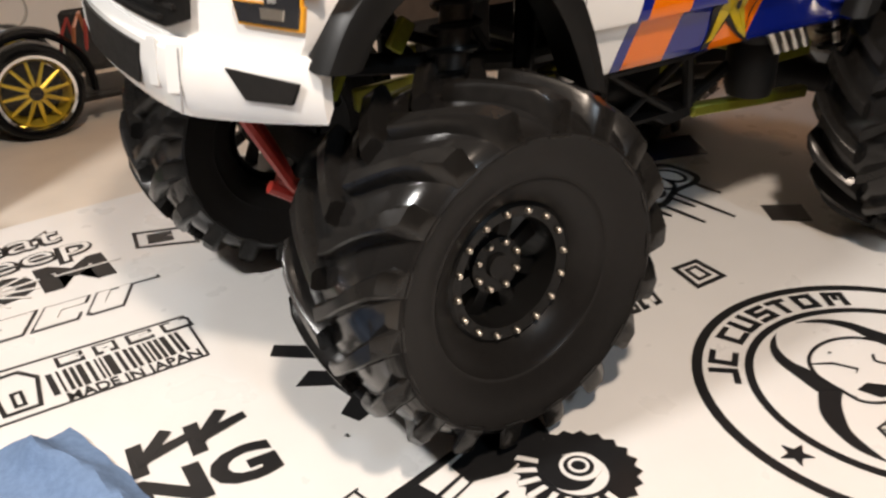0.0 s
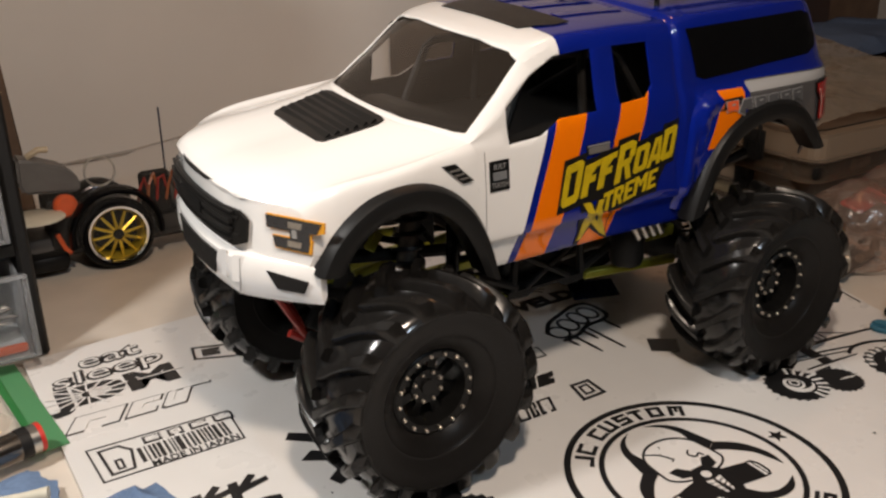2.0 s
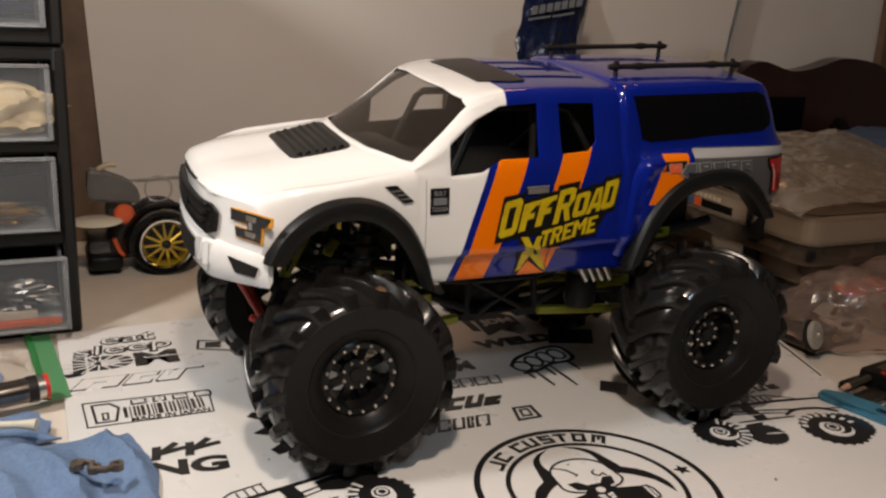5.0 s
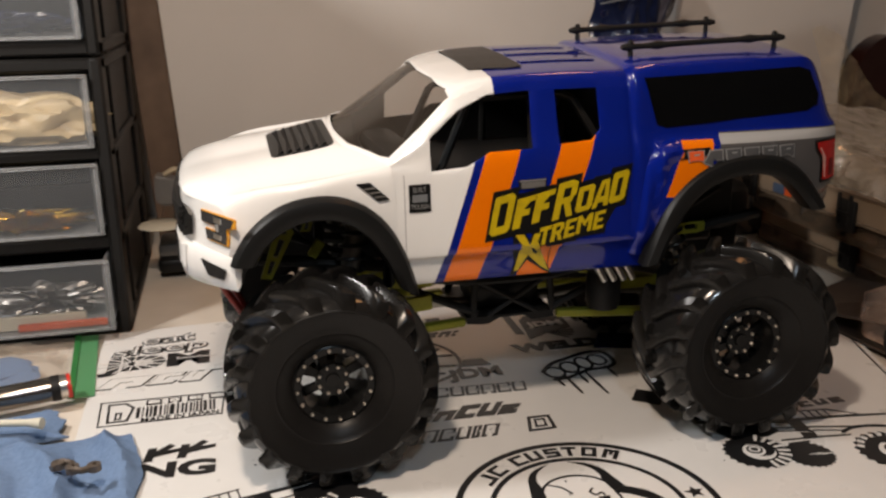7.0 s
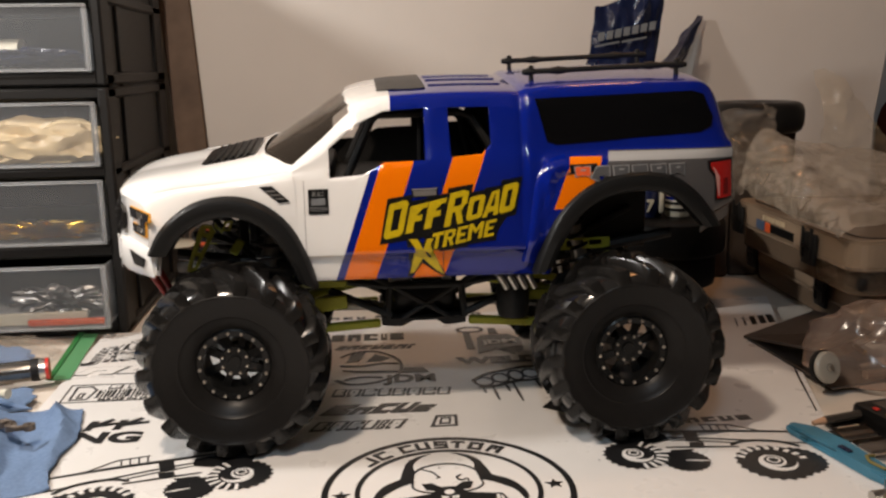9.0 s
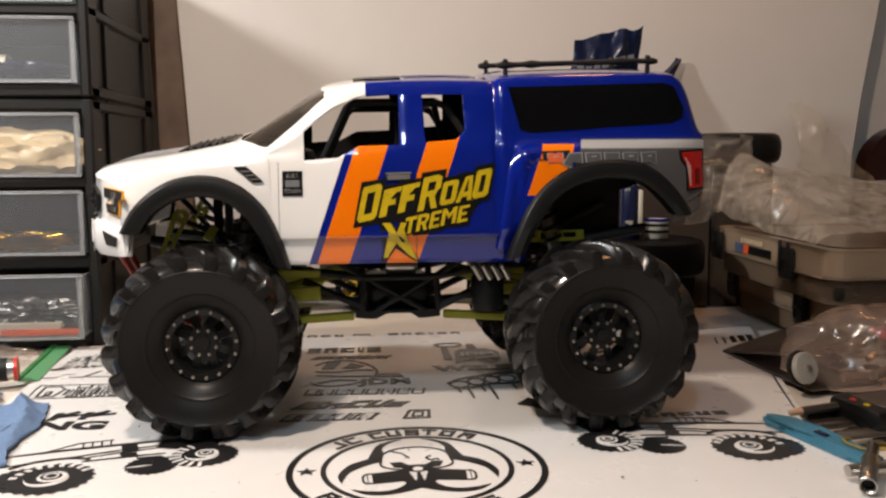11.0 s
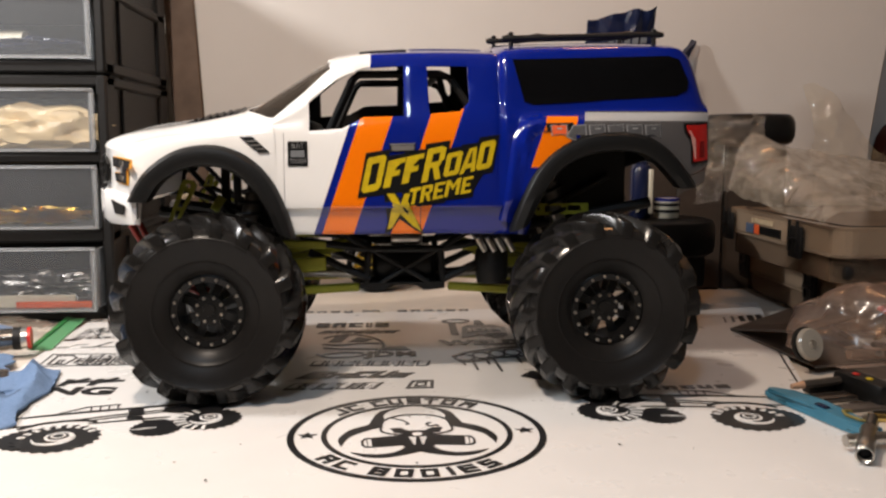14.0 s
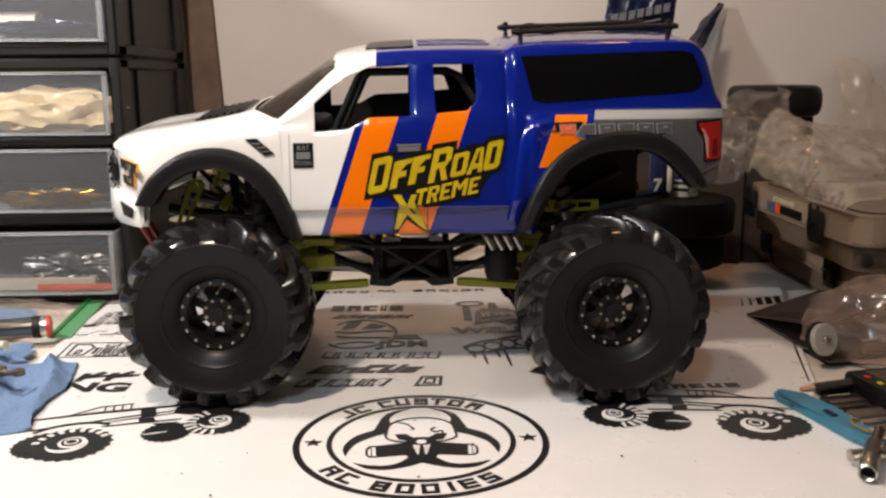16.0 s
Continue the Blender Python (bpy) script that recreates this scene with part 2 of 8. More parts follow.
def livery():
    """The body's paint: white nose, blue cab, orange slanted stripes, grey rear quarter."""
    m = material("livery_paint", (0.8, 0.79, 0.76), 0.35, spec=0.12, coat=1.0)
    nodes, links = m.node_tree.nodes, m.node_tree.links
    p = nodes["Principled BSDF"]
    co, sep = nodes.new("ShaderNodeTexCoord"), nodes.new("ShaderNodeSeparateXYZ")
    links.new(co.outputs["Object"], sep.inputs[0])

    def maths(op, a, b):
        n = nodes.new("ShaderNodeMath")
        n.operation = op
        for i, v in enumerate((a, b)):
            if isinstance(v, (int, float)):
                n.inputs[i].default_value = v
            else:
                links.new(v, n.inputs[i])
        return n.outputs[0]

    x, y, z = (maths("MULTIPLY", sep.outputs[i], 10.0) for i in range(3))
    s = maths("SUBTRACT", x, maths("MULTIPLY", maths("SUBTRACT", z, 1.37), 0.34))

    def over(base, colour, mask):
        mix = nodes.new("ShaderNodeMix")
        mix.data_type = "RGBA"
        links.new(mask, mix.inputs[0])
        if isinstance(base, tuple):
            mix.inputs[6].default_value = (*base, 1)
        else:
            links.new(base, mix.inputs[6])
        mix.inputs[7].default_value = (*colour, 1)
        return mix.outputs[2]

    def between(v, a, b):
        return maths("MULTIPLY", maths("GREATER_THAN", v, a), maths("LESS_THAN", v, b))

    blue, orange, grey = (0.0015, 0.011, 0.20), (0.90, 0.19, 0.0), (0.085, 0.08, 0.08)
    low = maths("LESS_THAN", z, 2.46)
    side_blue = maths("MULTIPLY", maths("GREATER_THAN", s, -0.80), low)
    top_blue = maths("MULTIPLY", maths("GREATER_THAN", x, -0.30), maths("GREATER_THAN", z, 2.44))
    c = over((0.87, 0.86, 0.84), blue, maths("MAXIMUM", side_blue, top_blue))
    c = over(c, orange, maths("MULTIPLY", between(s, -0.73, -0.46), low))
    c = over(c, orange, maths("MULTIPLY", between(s, -0.14, 0.125), maths("LESS_THAN", z, 2.46)))
    c = over(c, orange, maths("MULTIPLY", between(s, 0.86, 1.13), between(z, 1.95, 2.385)))
    tail = maths("MULTIPLY", maths("GREATER_THAN", s, 1.19), maths("LESS_THAN", z, 2.43))
    c = over(c, grey, tail)
    c = over(c, (0.40, 0.39, 0.38), maths("MULTIPLY", maths("GREATER_THAN", s, 1.19), between(z, 2.345, 2.42)))
    n = nodes.new("ShaderNodeTexNoise")
    n.inputs["Scale"].default_value = 45
    links.new(co.outputs["Object"], n.inputs["Vector"])
    rr = nodes.new("ShaderNodeMapRange")
    rr.inputs["To Min"].default_value, rr.inputs["To Max"].default_value = 0.16, 0.30
    links.new(n.outputs["Fac"], rr.inputs["Value"])
    links.new(rr.outputs[0], p.inputs["Roughness"])
    links.new(c, p.inputs["Base Color"])
    b = nodes.new("ShaderNodeBump")
    b.inputs["Strength"].default_value, b.inputs["Distance"].default_value = 0.05, 0.001
    links.new(n.outputs["Fac"], b.inputs["Height"])
    links.new(b.outputs["Normal"], p.inputs["Normal"])
    return m


LIVERY = livery()

# ---- mesh helpers: all lengths below are in decimetres and scaled on the way in ----
DM = 0.1
BASE = {}


def thing(name, x, y, z, label, category, group="", kind=""):
    """An empty at the thing's base, which holds its parts."""
    ob = new(name)
    ob.empty_display_size = 0.02
    ob.location = (x * DM, y * DM, z * DM)
    BASE[ob] = Vector((x, y, z))
    return tagged(ob, label, category, group, kind)


def part(name, bm, mat, parent=None, label="", smooth=True, solo=None):
    """Links a bmesh as one mesh object, under a thing or a part; solo: (label, category, group, kind) of a thing of one mesh."""
    off = BASE[parent] if parent else Vector((0, 0, 0))
    if solo:
        lo = Vector([min(v.co[i] for v in bm.verts) for i in range(3)])
        hi = Vector([max(v.co[i] for v in bm.verts) for i in range(3)])
        off = Vector(((lo.x + hi.x) / 2, (lo.y + hi.y) / 2, lo.z))
    bmesh.ops.transform(bm, matrix=Matrix.Scale(DM, 4) @ Matrix.Translation(-off), verts=bm.verts)
    bmesh.ops.recalc_face_normals(bm, faces=bm.faces)
    me = bpy.data.meshes.new(name)
    bm.to_mesh(me)
    bm.free()
    for q in me.polygons:
        q.use_smooth = smooth
    if smooth:
        me.set_sharp_from_angle(angle=radians(38))
    me.materials.append(mat)
    ob = new(name, me)
    BASE[ob] = off
    if parent:
        ob.parent = parent
    else:
        ob.location = off * DM
    if label:
        ob["label"] = label
    if solo:
        tagged(ob, *solo)
    return ob


def add_box(bm, lo, hi, bevel=0.0, turn=None, about=None, segments=1):
    c = [(a + b) / 2 for a, b in zip(lo, hi)]
    s = [b - a for a, b in zip(lo, hi)]
    got = bmesh.ops.create_cube(bm, size=1.0, matrix=Matrix.Translation(c) @ Matrix.Diagonal((*s, 1)))
    verts = got["verts"]
    if bevel:
        edges = list({e for v in verts for e in v.link_edges})
        out = bmesh.ops.bevel(bm, geom=edges, offset=bevel, segments=segments, affect="EDGES", profile=0.5)
        verts = list({v for f in out["faces"] for v in f.verts} | {v for v in verts if v.is_valid})
    if turn is not None:
        bmesh.ops.rotate(bm, cent=about or c, matrix=turn.to_3x3(), verts=verts)
    return verts


def box(lo, hi, bevel=0.0, turn=None, about=None, segments=1):
    bm = bmesh.new()
    add_box(bm, lo, hi, bevel, turn, about, segments)
    return bm


def add_prism(bm, pts, place, deep):
    """A plate: the outline pts (u, v) laid by place(u, v, w), from w = 0 to w = deep."""
    a = [bm.verts.new(place(u, v, 0.0)) for u, v in pts]
    b = [bm.verts.new(place(u, v, deep)) for u, v in pts]
    n = len(pts)
    bm.faces.new(a)
    bm.faces.new(b[::-1])
    for i in range(n):
        bm.faces.new((a[i], a[(i + 1) % n], b[(i + 1) % n], b[i]))
    return a + b


def add_tube(bm, path, r, n=10, closed=False, radii=None):
    path = [Vector(p) for p in path]
    rings, up = [], None
    for i, p in enumerate(path):
        q0, q1 = (path[i - 1], path[(i + 1) % len(path)]) if closed else (path[max(i - 1, 0)], path[min(i + 1, len(path) - 1)])
        t = (q1 - q0).normalized()
        if up is None:
            up = Vector((0, 0, 1)) if abs(t.z) < 0.9 else Vector((1, 0, 0))
        up = (up - t * up.dot(t)).normalized()
        side = t.cross(up)
        rr = radii[i] if radii else r
        rings.append([bm.verts.new(p + (side * math.cos(a) + up * math.sin(a)) * rr) for a in (2 * math.pi * k / n for k in range(n))])
    m = len(rings)
    for i in range(m if closed else m - 1):
        for k in range(n):
            bm.faces.new((rings[i][k], rings[i][(k + 1) % n], rings[(i + 1) % m][(k + 1) % n], rings[(i + 1) % m][k]))
    if not closed:
        bm.faces.new(rings[0][::-1])
        bm.faces.new(rings[-1])
    return [v for ring in rings for v in ring]


def tube(path, r, n=10, closed=False, radii=None):
    bm = bmesh.new()
    add_tube(bm, path, r, n, closed, radii)
    return bm


def add_lathe(bm, profile, centre, axis="y", n=48, closed=False):
    """Turns (radius, along) points round an axis through centre."""
    c = Vector(centre)
    rings = []
    for k in range(n):
        a = 2 * math.pi * k / n
        ring = []
        for r, h in profile:
            u, v = r * math.cos(a), r * math.sin(a)
            ring.append(bm.verts.new(c + Vector({"y": (u, h, v), "z": (u, v, h), "x": (h, u, v)}[axis])))
        rings.append(ring)
    m = len(profile)
    for k in range(n):
        p, q = rings[k], rings[(k + 1) % n]
        for i in range(m if closed else m - 1):
            bm.faces.new((p[i], p[(i + 1) % m], q[(i + 1) % m], q[i]))
    if not closed:
        for i in (0, m - 1):
            if profile[i][0] > 1e-4:
                bm.faces.new([rings[k][i] for k in range(n)])
    return rings


def open_lathe(profile, centre, n):
    """A turned skin round a line along y, with no caps."""
    bm = bmesh.new()
    rings = [[bm.verts.new((centre[0] + r * math.cos(2 * math.pi * k / n), centre[1] + h, centre[2] + r * math.sin(2 * math.pi * k / n))) for r, h in profile] for k in range(n)]
    for k in range(n):
        p, q = rings[k], rings[(k + 1) % n]
        for i in range(len(profile) - 1):
            bm.faces.new((p[i], p[i + 1], q[i + 1], q[i]))
    return bm


def lathe(profile, centre, axis="y", n=48, closed=False):
    bm = bmesh.new()
    add_lathe(bm, profile, centre, axis, n, closed)
    return bm


def strip_ring(outer, inner, z0, z1):
    """A flat closed band between two loops of the same count, with thickness."""
    bm = bmesh.new()
    n = len(outer)
    rows = [[bm.verts.new((*p, z)) for p in loop] for loop, z in ((outer, z0), (outer, z1), (inner, z1), (inner, z0))]
    for a in range(4):
        p, q = rows[a], rows[(a + 1) % 4]
        for i in range(n):
            bm.faces.new((p[i], p[(i + 1) % n], q[(i + 1) % n], q[i]))
    return bm


def catmull(values, t):
    """Smooth value along a list at the position t (index units)."""
    i = max(0, min(int(t), len(values) - 2))
    f = t - i
    p0, p1, p2, p3 = (values[max(0, min(j, len(values) - 1))] for j in (i - 1, i, i + 1, i + 2))
    return 0.5 * (2 * p1 + (p2 - p0) * f + (2 * p0 - 5 * p1 + 4 * p2 - p3) * f * f + (3 * p1 - p0 - 3 * p2 + p3) * f ** 3)


def writing(name, text, size, m, mat, parent, label="", shear=0.0, squeeze=1.0, deep=0.002, bold=0.0, fit=None):
    """Raised letters from the built-in font, size in dm (capital height about 0.7 of it), laid by the matrix m (dm)."""
    cu = bpy.data.curves.new(name, "FONT")
    cu.body, cu.size, cu.extrude, cu.shear, cu.offset = text, size, deep, shear, bold
    cu.align_x, cu.align_y, cu.resolution_u = "CENTER", "CENTER", 3
    tmp = new(name + "_curve", cu)
    me = bpy.data.meshes.new_from_object(tmp.evaluated_get(bpy.context.evaluated_depsgraph_get()))
    bpy.data.objects.remove(tmp)
    bpy.data.curves.remove(cu)
    bm = bmesh.new()
    bm.from_mesh(me)
    bpy.data.meshes.remove(me)
    if fit:
        xs = [v.co.x for v in bm.verts]
        squeeze = fit / (max(xs) - min(xs))
    bmesh.ops.transform(bm, matrix=m @ Matrix.Diagonal((squeeze, 1, 1, 1)), verts=bm.verts)
    return part(name, bm, mat, parent, label, smooth=False)


# ---- room ----
part("floor", box((-30, -30, -7.9), (30, 14, -7.6)), WOOD, solo=("brown wooden floor under the desk", "floor", "", "structure"))
# Ceiling and the south, west and east walls are unseen additions that bounce light.
part("ceiling", box((-30, -30, 17.0), (30, 14, 17.3)), BOUNCE_PAINT, solo=("plain white ceiling of the workroom", "ceiling", "", "structure"))
part("wall_north", box((-30, 8.4, -7.6), (30, 8.8, 17.0)), WALL, solo=("plain cream wall behind the desk", "wall", "", "structure"))
part("wall_south", box((-30, -30.4, -7.6), (30, -30, 17.0)), BOUNCE_PAINT, solo=("plain white wall", "wall", "", "structure"))
part("wall_west", box((-30.4, -30, -7.6), (-30, 8.4, 17.0)), BOUNCE_PAINT, solo=("plain white wall", "wall", "", "structure"))
part("wall_east", box((30, -30, -7.6), (30.4, 8.4, 17.0)), BOUNCE_PAINT, solo=("plain white wall", "wall", "", "structure"))

desk = thing("desk", 0, 0, -7.6, "cream laminate workbench top under the printed sheet", "desk")
part("desktop", box((-12, -5.2, -0.36), (17, 8.3, -0.06), 0.03), DESK, desk)
for sx in (-11.5, 16.0):
    for sy in (-4.8, 7.8):
        part("leg", box((sx, sy, -7.6), (sx + 0.5, sy + 0.4, -0.36), 0.03), DESK, desk)

# The white panel that leans along the back of the desk.
bm = bmesh.new()
PANEL_A, PANEL_B = Vector((-2.87, 6.45)), Vector((8.72, 7.0))


def panel_at(u, z):
    p = PANEL_A.lerp(PANEL_B, u)
    lean = 0.10 * math.sin(math.pi * u) + 0.04 * (z / 10.0)
    return (p.x + 0.16 * max(0.0, z - 2.4) * u - 0.055 * z * (1 - u), p.y + lean, z)


cols, rows_ = 24, 10
grid = [[bm.verts.new(panel_at(i / cols, -0.06 + 11.0 * j / rows_)) for j in range(rows_ + 1)] for i in range(cols + 1)]
back = [[bm.verts.new(v.co + Vector((-0.005, 0.05, 0))) for v in col] for col in grid]
for i in range(cols):
    for j in range(rows_):
        bm.faces.new((grid[i][j], grid[i + 1][j], grid[i + 1][j + 1], grid[i][j + 1]))
        bm.faces.new((back[i][j], back[i][j + 1], back[i + 1][j + 1], back[i + 1][j]))
for i in range(cols):
    for j in (0, rows_):
        bm.faces.new((grid[i][j], grid[i + 1][j], back[i + 1][j], back[i][j]))
for j in range(rows_):
    for i in (0, cols):
        bm.faces.new((grid[i][j], grid[i][j + 1], back[i][j + 1], back[i][j]))
part("backing_panel", bm, BOARD, solo=("large white panel standing behind the truck", "panel", "", "structure"))

part("backing_panel", box((8.85, 7.55, -0.06), (17.5, 7.62, 11.0)), BOARD, solo=("second white panel behind the guitar", "panel", "", "structure"))

# ---- printed sheet ----
sheet = thing("printed_sheet", 0, 0, -0.06, "white vinyl work mat printed with black graphics on the desk", "mat")
bm = bmesh.new()
add_prism(bm, [(-3.66, -3.9), (3.62, -3.9), (3.46, -1.9), (3.53, -1.18), (4.05, 0.40), (4.90, 2.90), (-3.72, 2.43)], lambda u, v, w: (u, v, -0.056 + w), 0.056)
part("vinyl", bm, PAPER, sheet)
Z0, Z1 = 0.002, 0.006


def flat(pts):
    bm = bmesh.new()
    add_prism(bm, pts, lambda u, v, w: (u, v, Z0 + w), Z1 - Z0)
    return bm


def lift_flat(pts, lift):
    bm = bmesh.new()
    add_prism(bm, pts, lambda u, v, w: (u, v, Z0 + lift + w), Z1 - Z0)
    return bm


def circle(cx, cy, r, n=64, a0=0.0, a1=360.0, ry=None):
    return [(cx + r * math.cos(radians(a0 + (a1 - a0) * k / n)), cy + (ry or r) * math.sin(radians(a0 + (a1 - a0) * k / n))) for k in range(n)]


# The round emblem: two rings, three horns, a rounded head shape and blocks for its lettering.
EX, EY = 0.02, -2.145
part("emblem_ring", strip_ring(circle(EX, EY, 0.965), circle(EX, EY, 0.915), Z0, Z1), INK, sheet, smooth=False)
part("emblem_ring", strip_ring(circle(EX, EY, 0.715), circle(EX, EY, 0.675), Z0, Z1), INK, sheet, smooth=False)


def letter_block(angle, flip, kind, wide=0.12):
    """A block letter as bars: kind lists the bars present."""
    bm = bmesh.new()
    a = radians(angle)
    out = Vector((math.cos(a), math.sin(a))) * (-1 if flip else 1)
    side = Vector((out.y, -out.x))
    c = Vector((EX, EY)) + Vector((math.cos(a), math.sin(a))) * 0.815
    bars = {"t": (-0.5, 0.28, 0.5, 0.5), "b": (-0.5, -0.5, 0.5, -0.28), "l": (-0.5, -0.5, -0.22, 0.5), "r": (0.22, -0.5, 0.5, 0.5), "m": (-0.5, -0.11, 0.5, 0.11), "c": (-0.14, -0.5, 0.14, 0.5), "u": (-0.5, 0.0, -0.22, 0.5), "d": (0.22, -0.5, 0.5, 0.0), "h": (-0.12, -0.1, 0.12, 0.4)}
    for k in kind:
        x0, y0, x1, y1 = bars[k]
        dz = 0.0004 * "tblrmcudh".index(k)
        pts = [c + side * (x * wide) + out * (y * 0.140) for x, y in ((x0, y0), (x1, y0), (x1, y1), (x0, y1))]
        add_prism(bm, [tuple(p) for p in pts], lambda u, v, w: (u, v, Z0 + dz + w), Z1 - Z0)
    part("emblem_block", bm, INK, sheet, smooth=False)


for ang, kind in ((137, "rb"), (126, "tlb"), (110, "tlb"), (100, "lrb"), (89, "tubdm"), (79, "tc"), (68, "tblr"), (56, "ltrh")):
    letter_block(ang, False, kind)
for ang, kind in ((218, "tlrm"), (230, "tlb"), (249, "tlbmr"), (261, "tblr"), (273, "tblr"), (283, "c"), (292, "tlmb"), (304, "tubdm")):
    letter_block(ang, True, kind)
for sx in (-0.815, 0.815):
    pts = [(EX + sx + r * math.sin(radians(36 * k)), EY + r * math.cos(radians(36 * k))) for k in range(10) for r in [0.075 if k % 2 == 0 else 0.032]]
    part("star", flat(pts), INK, sheet, smooth=False)


def emblem_shape(pts, name="emblem_horn", both=True, mat=INK, lift=0.0):
    """A filled shape in the emblem, mirrored about its upright line."""
    for side in (1, -1) if both else (1,):
        part(name, lift_flat([(EX + side * u, EY + v) for u, v in pts], lift), mat, sheet, smooth=False)


def stroke(pts, w, name="print_line", mat=INK, lift=0.0015):
    """A drawn line of width w along points on the sheet, narrower at its ends."""
    bm = bmesh.new()
    pts = [Vector(p) for p in pts]
    n = len(pts)
    left, right = [], []
    for i, p in enumerate(pts):
        t = (pts[min(i + 1, n - 1)] - pts[max(i - 1, 0)]).normalized()
        s = Vector((-t.y, t.x)) * w / 2 * (0.55 if i in (0, n - 1) else 1.0)
        left.append(tuple(p + s))
        right.append(tuple(p - s))
    add_prism(bm, left + right[::-1], lambda u, v, k: (u, v, Z0 + lift + k), Z1 - Z0)
    part(name, bm, mat, sheet, smooth=False)


def curve(pts, n=5):
    """More points along a smooth line through pts."""
    m = (len(pts) - 1) * n
    return [tuple(catmull([p[k] for p in pts], i / n) for k in (0, 1)) for i in range(m + 1)]


emblem_shape(curve([(0.08, 0.65), (0.20, 0.60), (0.29, 0.50), (0.33, 0.36), (0.36, 0.22)]) + curve([(0.26, 0.16), (0.24, 0.33), (0.245, 0.44), (0.20, 0.55), (0.12, 0.625)]))
emblem_shape(curve([(0.355, 0.215), (0.49, 0.11), (0.56, -0.02), (0.585, -0.14), (0.56, -0.26)]) + curve([(0.535, -0.15), (0.50, -0.05), (0.43, 0.03), (0.35, 0.10), (0.255, 0.15)]), lift=0.0006)
emblem_shape(curve([(0.0, -0.40), (0.12, -0.465), (0.27, -0.505), (0.40, -0.475), (0.49, -0.385)]) + curve([(0.39, -0.425), (0.27, -0.44), (0.17, -0.40), (0.10, -0.31)]) + [(0.0, -0.29)])
stroke([(EX + u, EY + v) for u, v in curve([(-0.265, 0.14), (-0.26, 0.27), (-0.19, 0.38), (-0.07, 0.44), (0.07, 0.44), (0.19, 0.38), (0.26, 0.27), (0.265, 0.14)])], 0.018)
stroke([(EX + u, EY + v) for u, v in ((-0.19, 0.37), (-0.10, 0.31), (-0.05, 0.21), (-0.08, 0.20))], 0.014)
stroke([(EX + u, EY + v) for u, v in curve([(0.12, 0.24), (0.08, 0.20), (0.11, 0.15), (0.16, 0.17), (0.17, 0.13)])], 0.014)
for side in (1, -1):
    stroke([(EX + side * u, EY + v) for u, v in curve([(0.265, 0.15), (0.27, 0.06), (0.22, 0.0), (0.14, -0.035), (0.08, -0.04)])], 0.016)
emblem_shape([(0.20, 0.115), (0.12, 0.12), (0.06, 0.05), (0.06, -0.02), (0.17, 0.015)], "emblem_patch")
emblem_shape([(-0.05, 0.05), (0.05, 0.05), (0.14, -0.05), (0.13, -0.25), (0.06, -0.38), (-0.06, -0.38), (-0.13, -0.25), (-0.14, -0.05)], "emblem_patch", False, lift=0.001)
emblem_shape([(0.13, -0.055), (0.345, -0.10), (0.335, -0.295), (0.12, -0.265)], "emblem_can", lift=0.002)
for side in (1, -1):
    stroke([(EX + side * u, EY + v) for u, v in ((0.34, -0.10), (0.385, -0.105), (0.41, -0.16), (0.405, -0.25), (0.385, -0.285), (0.33, -0.29))], 0.016, "emblem_can")
    stroke([(EX + side * u, EY + v) for u, v in ((0.375, -0.12), (0.37, -0.28))], 0.012, "emblem_can")
    for k in range(4):
        v0 = -0.115 - 0.042 * k
        emblem_shape([(side * (0.012 + 0.004 * k), v0), (side * (0.066 - 0.008 * k), v0 + 0.012), (side * (0.064 - 0.008 * k), v0 - 0.018), (side * (0.014 + 0.003 * k), v0 - 0.030)], "emblem_tooth", False, PAPER, 0.005)
part("emblem_dot", lift_flat(circle(EX, EY - 0.045, 0.038, 16), 0.005), PAPER, sheet, smooth=False)


